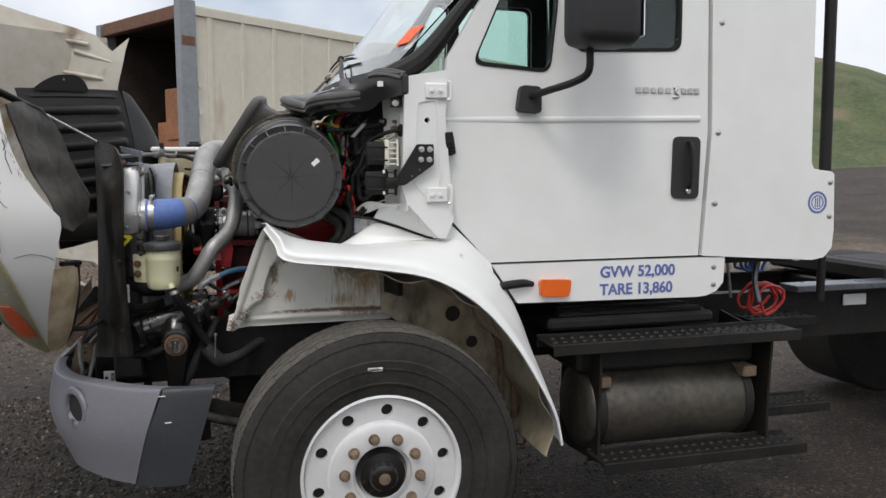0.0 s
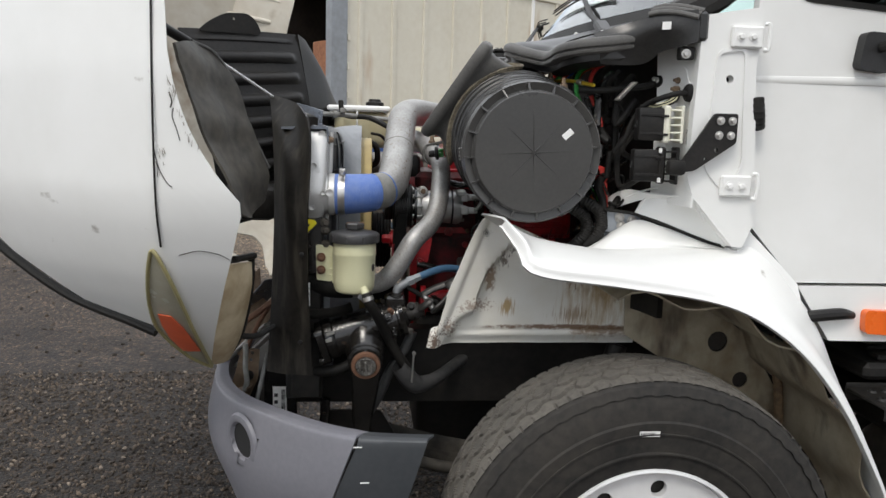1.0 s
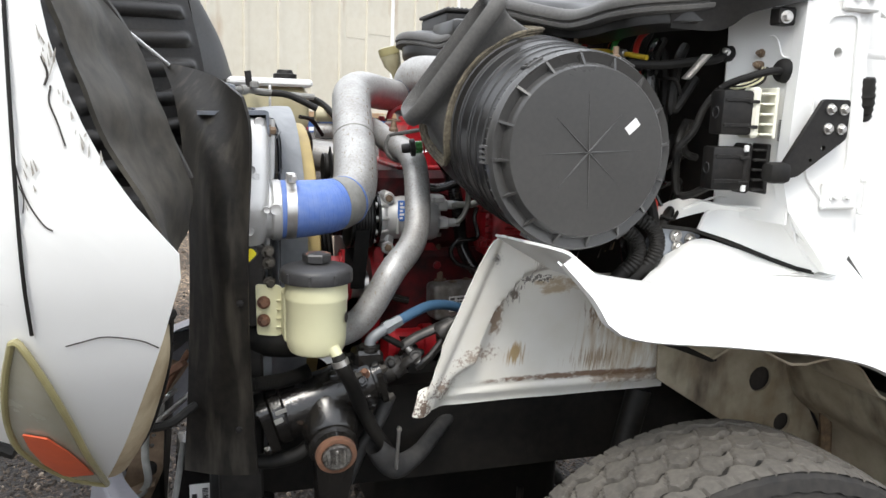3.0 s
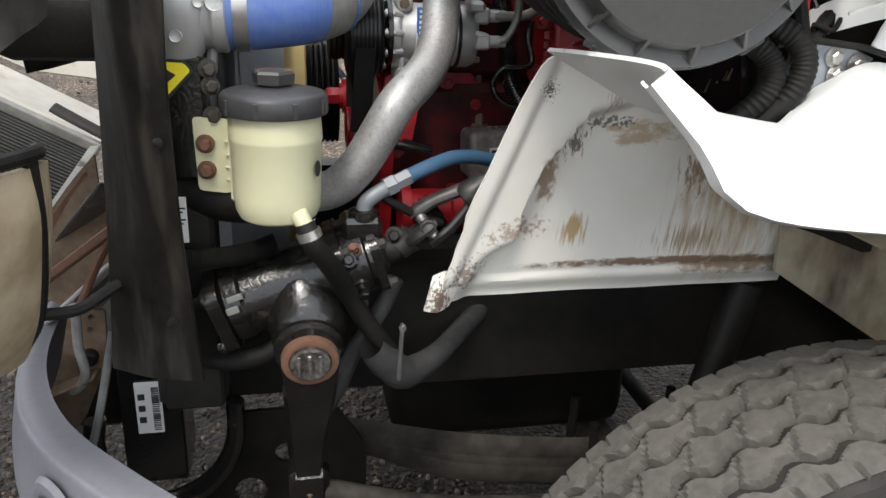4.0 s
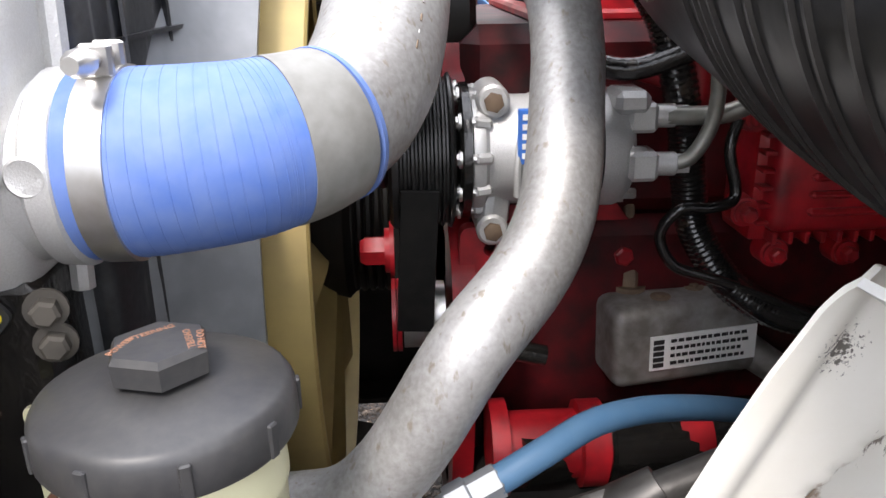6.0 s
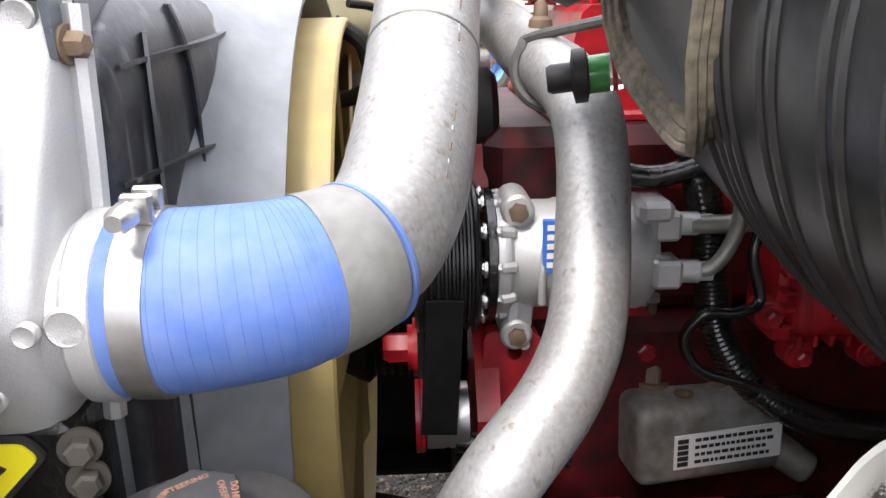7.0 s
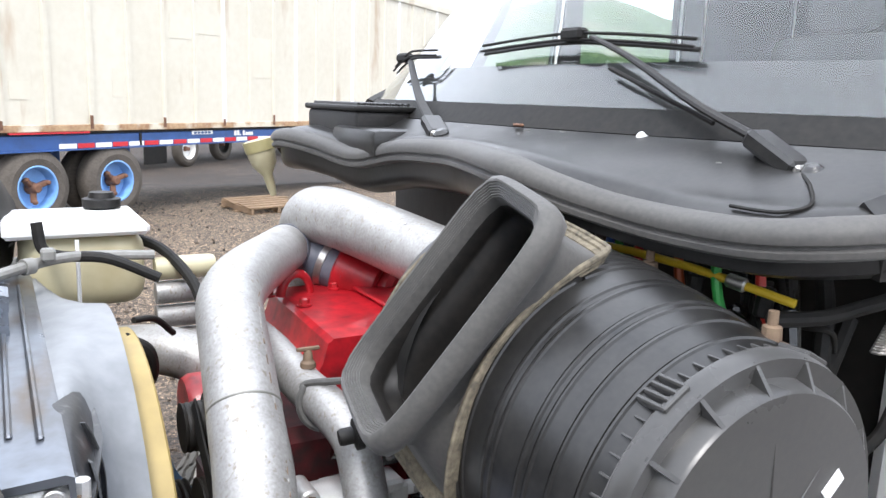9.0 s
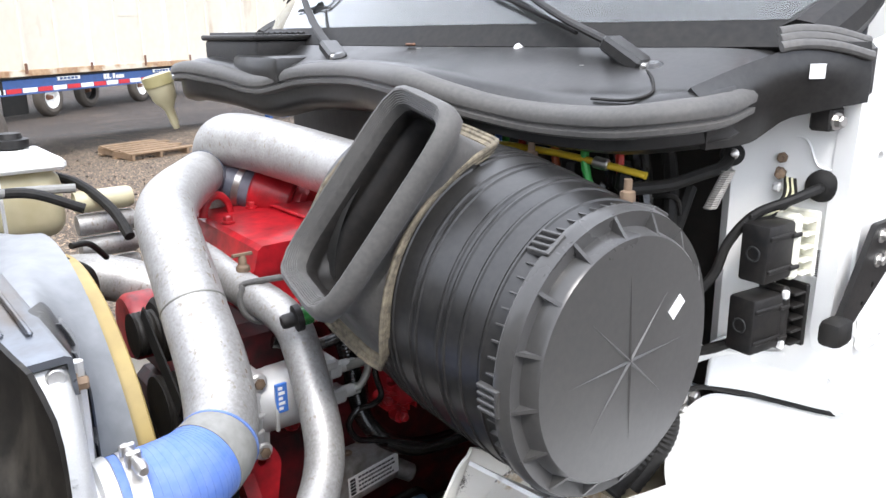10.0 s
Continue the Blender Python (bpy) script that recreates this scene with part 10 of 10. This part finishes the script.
for pts, r, mat in (([(-1.05, 1.30, 1.715), (-0.93, 1.42, 1.728), (-0.84, 1.52, 1.728), (-0.76, 1.56, 1.722), (-0.66, 1.56, 1.716)], 0.010, GREYBAND), ([(-0.87, 1.58, 1.79), (-0.862, 1.57, 1.74), (-0.83, 1.56, 1.725), (-0.75, 1.53, 1.72), (-0.66, 1.50, 1.68)], 0.011, RUBBER), ([(-0.68, 1.78, 1.72), (-0.62, 1.70, 1.70), (-0.58, 1.60, 1.65), (-0.57, 1.52, 1.6)], 0.012, RUBBER), ([(-0.74, 1.30, 1.655), (-0.70, 1.33, 1.645), (-0.66, 1.38, 1.60)], 0.006, RUBBER), ([(-0.76, 1.28, 1.63), (-0.72, 1.28, 1.60), (-0.72, 1.30, 1.54), (-0.77, 1.32, 1.52)], 0.012, RUBBER)):
    bm = bmesh.new()
    tube(bm, pts, r, 10, 7)
    part("hose", bm, mat, top_lines)
bm = bmesh.new()
lathe(bm, (-0.90, 1.455, 1.729), (0.8, 0.6, 0), [(0, 0.010), (0, 0.015), (0.02, 0.015), (0.02, 0.010)], 12)
box(bm, (-0.87, 1.46, 1.735), (-0.845, 1.49, 1.757), 0.004)
part("clip", bm, GREYBAND, top_lines)
# small reservoir by the cowl
CUPSHIFT = Vector((0.125, 0.16, 0.01))
cup = thing("clutch_reservoir", (-0.40, 1.88, 1.80), "small cream fluid cup under the cowl", "reservoir")
bm = bmesh.new()
lathe(bm, Vector((-0.385, 1.86, 1.76)) + CUPSHIFT, (-0.25, 0.1, 0.95), [(0, 0.008), (0.02, 0.012), (0.06, 0.014), (0.09, 0.034), (0.13, 0.040)], 20)
part("cup", bm, TANKCREAM, cup)
bm = bmesh.new()
lathe(bm, Vector((-0.417, 1.873, 1.883)) + CUPSHIFT, (-0.25, 0.1, 0.95), [(0, 0.042), (0.03, 0.043), (0.034, 0.03)], 20)
part("cup_lid", bm, LAMPRIM, cup)

# bulkhead connectors and wiring
for k, (cx, cy, cz, white) in enumerate(((0.006, 0.341, 1.702, True), (0.000, 0.350, 1.585, False))):
    con = thing("connector_block", (cx, cy, cz - 0.04), "black multi-pin connector plugged into the white bulkhead", "connector", "bulkhead connectors")
    R = Matrix.Translation((cx, cy, cz)) @ Matrix.Rotation(radians(-2 if white else -6), 4, "Z")
    bm = bmesh.new()
    box(bm, (0.0, 0.0, -0.046), (0.074, 0.048, 0.046), 0.006, R, 2)
    box(bm, (0.004, -0.003, -0.030), (0.070, 0.002, -0.022), 0.0015, R)
    box(bm, (0.004, -0.003, 0.022), (0.070, 0.002, 0.030), 0.0015, R)
    blk = part("shell", bm, PLASTIC, con)
    bm = bmesh.new()
    lathe(bm, R @ Vector((-0.0004, 0.024, 0.0)), R.to_3x3() @ Vector((-1, 0, 0)), [(0.0, 0.0125), (0.0015, 0.012), (0.0015, 0.0095), (-0.012, 0.009)], 18, (False, True))
    part("screw_hole", bm, INK, blk)
    for i in range(2):
        bm = bmesh.new()
        box(bm, (0.06, -0.006, -0.032 + 0.052 * i), (0.084, 0.0, -0.025 + 0.052 * i), 0.0015, R)
        part("latch", bm, PLASTIC, blk)
    mat = SOCKETWHITE if white else PLASTIC
    bm = bmesh.new()
    box(bm, (0.072, -0.002, -0.052), (0.092, 0.050, 0.054), 0.006, R)
    socket = part("socket", bm, mat, con, "ivory socket" if white else "black socket")
    for i in range(5):
        bm = bmesh.new()
        box(bm, (0.090, -0.008, -0.046 + 0.021 * i), (0.119, 0.020, -0.041 + 0.021 * i), 0.0015, R)
        part("rib", bm, mat, socket)
    bm = bmesh.new()
    box(bm, (0.119, -0.010, -0.052), (0.127, 0.05, 0.054), 0.0025, R)
    part("flange", bm, mat, socket)
    if not white:
        for sz in (-0.048, 0.036):
            bm = bmesh.new()
            box(bm, (0.070, -0.006, sz), (0.079, 0.004, sz + 0.014), 0.002, R)
            part("white_tab", bm, LABELWHITE, con)
studs = thing("junction_stud", (0.144, 0.407, 1.80), "rusty earth studs with cables on the white bulkhead", "terminal")
for z, L in ((1.831, 0.016), (1.806, 0.024)):
    bm = bmesh.new()
    lathe(bm, (0.146, 0.407, z), (-0.9, -0.35, 0), [(-0.008, 0.013), (0.004, 0.013), (0.005, 0.009), (L, 0.0085), (L + 0.001, 0.005), (L + 0.010, 0.005)], 6)
    part("stud", bm, RUSTBRACKET, studs)
grom = thing("cable_grommet", (0.143, 0.34, 1.77), "black rubber grommet and cable through the white bulkhead", "grommet")
bm = bmesh.new()
lathe(bm, (0.150, 0.340, 1.792), (-0.9, -0.3, 0), [(-0.008, 0.012), (0.0, 0.026), (0.008, 0.025), (0.014, 0.014), (0.016, 0.009)], 20)
part("grommet", bm, RUBBER, grom)
bm = bmesh.new()
tube(bm, [(0.138, 0.337, 1.790), (0.115, 0.335, 1.790), (0.075, 0.350, 1.778), (0.035, 0.385, 1.755), (0.01, 0.41, 1.71), (-0.005, 0.42, 1.66), (-0.03, 0.44, 1.62)], 0.008, 10, 7)
part("cable", bm, RUBBER, grom)
for i in range(5):
    bm = bmesh.new()
    tube(bm, [(0.136, 0.395 - 0.004 * i, 1.800), (0.12, 0.385 - 0.004 * i, 1.785 - 0.004 * i), (0.10 - 0.008 * i, 0.378, 1.772 - 0.006 * i), (0.07 - 0.012 * i, 0.385, 1.755)], 0.0028, 6, 5)
    part("wire", bm, CREAM if i % 2 else DARK, grom)
bm = bmesh.new()
box(bm, (0.128, 0.398, 1.776), (0.142, 0.412, 1.790), 0.003)
part("tag", bm, LABELWHITE, grom)
tag = thing("barcode_sticker", (0.1465, 0.332, 1.64), "pale barcode sticker on the white bulkhead", "sticker")
bm = bmesh.new()
box(bm, (0.1455, 0.322, 1.642), (0.1475, 0.342, 1.694), 0)
part("paper", bm, LABELWHITE, tag)
for i in range(13):
    bm = bmesh.new()
    box(bm, (0.1444, 0.3285, 1.646 + i * 0.0035), (0.1454, 0.3365, 1.6477 + i * 0.0035), 0)
    part("printed_bar", bm, INK, tag)
lines_ = thing("air_line", (-0.05, 0.65, 1.83), "coloured nylon air lines at the bulkhead", "air line")
rnd = random.Random(3)
for i, mat in enumerate((REDTUBE, ORANGETUBE, GREENTUBE, DARK, BLUETUBE, GREENTUBE, REDTUBE, ORANGETUBE, DARK, GREENTUBE, REDTUBE)):
    y = 1.02 - i * 0.045
    bm = bmesh.new()
    x = -0.10 + rnd.uniform(-0.02, 0.02)
    tube(bm, [(0.03, y, 1.91), (x + 0.02, y - 0.005, 1.87), (x, y - 0.02, 1.80), (x + 0.03, y - 0.05, 1.70), (x + 0.02 * (i % 3), y - 0.03, 1.58), (0.0, y, 1.45)], 0.007, 9, 6)
    part("tube", bm, mat, lines_)
    if i % 2 == 0:
        bm = bmesh.new()
        cyl(bm, (x, y - 0.02, 1.785), (x + 0.004, y - 0.022, 1.825), 0.012, n=10, bevel=0.002)
        part("fitting", bm, PLASTIC, lines_)
bm = bmesh.new()
tube(bm, [(-0.155, 0.86, 1.84), (-0.14, 0.76, 1.842), (-0.12, 0.64, 1.836), (-0.10, 0.55, 1.824), (-0.085, 0.50, 1.815)], 0.0058, 10, 6)
part("tube", bm, YELLOWTUBE, lines_, "yellow nylon air line")
bm = bmesh.new()
cyl(bm, (-0.11, 0.585, 1.830), (-0.103, 0.56, 1.826), 0.0095, n=12, bevel=0.002)
part("coupling", bm, STEEL, lines_)
harness = thing("bulkhead_harness", (-0.03, 0.5, 1.7), "tangle of black cables behind the air cleaner", "wiring")
for i in range(30):
    bm = bmesh.new()
    y0, z0 = rnd.uniform(0.46, 0.62), rnd.uniform(1.45, 1.84)
    p = Vector((-0.03 + rnd.uniform(-0.05, 0.06), y0, z0))
    pts = [p + Vector((0.05, 0.05, 0.05)), p, p + Vector((rnd.uniform(-0.04, 0.05), rnd.uniform(-0.05, 0.02), rnd.uniform(-0.12, 0.06))), p + Vector((rnd.uniform(-0.02, 0.06), rnd.uniform(-0.10, 0.04), rnd.uniform(-0.2, 0.0)))]
    tube(bm, pts, rnd.choice((0.004, 0.006, 0.009, 0.012)), 8, 6, ripple=rnd.choice((0, 0.05)))
    part("cable", bm, REDTUBE if i == 7 else (DARK, RUBBER, GLOSS, RUBBER)[i % 4], harness)
bm = bmesh.new()
tube(bm, [(-0.13, 0.50, 1.80), (-0.06, 0.48, 1.800), (0.0, 0.47, 1.808), (0.06, 0.466, 1.815), (0.085, 0.468, 1.825), (0.092, 0.47, 1.84)], 0.010, 10, 6)
part("black_pipe", bm, RUBBER, harness)
bm = bmesh.new()
pts = []
for i in range(120):
    a = i * 0.9
    f = i / 119
    c = Vector((-0.036, 0.418, 1.770)).lerp(Vector((0.012, 0.420, 1.822)), f)
    pts.append(c + Vector((0.009 * math.cos(a), 0.009 * math.sin(a), 0)))
tube(bm, pts, 0.0018, 5, 1)
part("spring", bm, STEEL, harness, "small coil spring")
bm = bmesh.new()
lathe(bm, (0.099, 0.469, 1.833), (-0.75, -0.6, 0.2), [(-0.008, 0.020), (0.004, 0.019), (0.005, 0.010)], 18)
knob = part("end_mount", bm, RUBBER, harness)
bm = bmesh.new()
lathe(bm, (0.096, 0.466, 1.834), (-0.75, -0.6, 0.2), [(0.0, 0.009), (0.004, 0.009), (0.005, 0.006), (0.018, 0.006), (0.019, 0.003)], 12)
part("stud", bm, STEEL, knob)
# hoses below the air cleaner
for pts in ([(-0.16, 0.50, 1.46), (-0.10, 0.47, 1.42), (-0.10, 0.46, 1.37), (-0.16, 0.48, 1.30)], [(-0.12, 0.50, 1.48), (-0.06, 0.46, 1.44), (-0.06, 0.45, 1.38), (-0.12, 0.47, 1.30)]):
    bm = bmesh.new()
    tube(bm, pts, 0.018, 12, 18, ripple=0.05)
    part("corrugated_hose", bm, RUBBER, harness)
# bracket of the cab mount
mountb = thing("cab_mount", (0.0, 0.55, 1.38), "grey steel cab mount bracket", "bracket")
bm = bmesh.new()
plate(bm, rounded([(-0.117, 1.316), (-0.080, 1.378), (-0.042, 1.431), (-0.018, 1.441), (0.036, 1.435), (0.082, 1.419), (0.069, 1.411), (0.029, 1.374), (-0.045, 1.378), (-0.089, 1.315)], 0.006), [], side(0.478), 0.014)
arm = part("arm", bm, CASTGREY, mountb)
bm = bmesh.new()
tube(bm, [(-0.070, 0.500, 1.315), (-0.047, 0.500, 1.353), (-0.000, 0.500, 1.373)], 0.011, 8, 5)
tube(bm, [(-0.017, 0.520, 1.310), (0.003, 0.520, 1.342), (0.030, 0.520, 1.360)], 0.011, 8, 5)
part("web", bm, CASTGREY, mountb)
for bx, bz in ((0.011, 1.421), (0.018, 1.395), (0.050, 1.411)):
    bm = bmesh.new()
    hexbolt(bm, (bx, 0.476, bz), (0, -1, 0), 0.0105, 0.010)
    part("bolt", bm, STEEL, mountb)
# bracket bolts behind the air cleaner
for p in ((-0.18, 0.655, 1.845), (-0.189, 0.453, 1.812)):
    bm = bmesh.new()
    lathe(bm, p, (0, 0, 1), [(-0.03, 0.022), (-0.02, 0.022), (-0.018, 0.012), (0.0, 0.011), (0.002, 0.006), (0.018, 0.006)], 10)
    part("mount_stud", bm, RUSTBRACKET, ac, "rusty mounting stud")
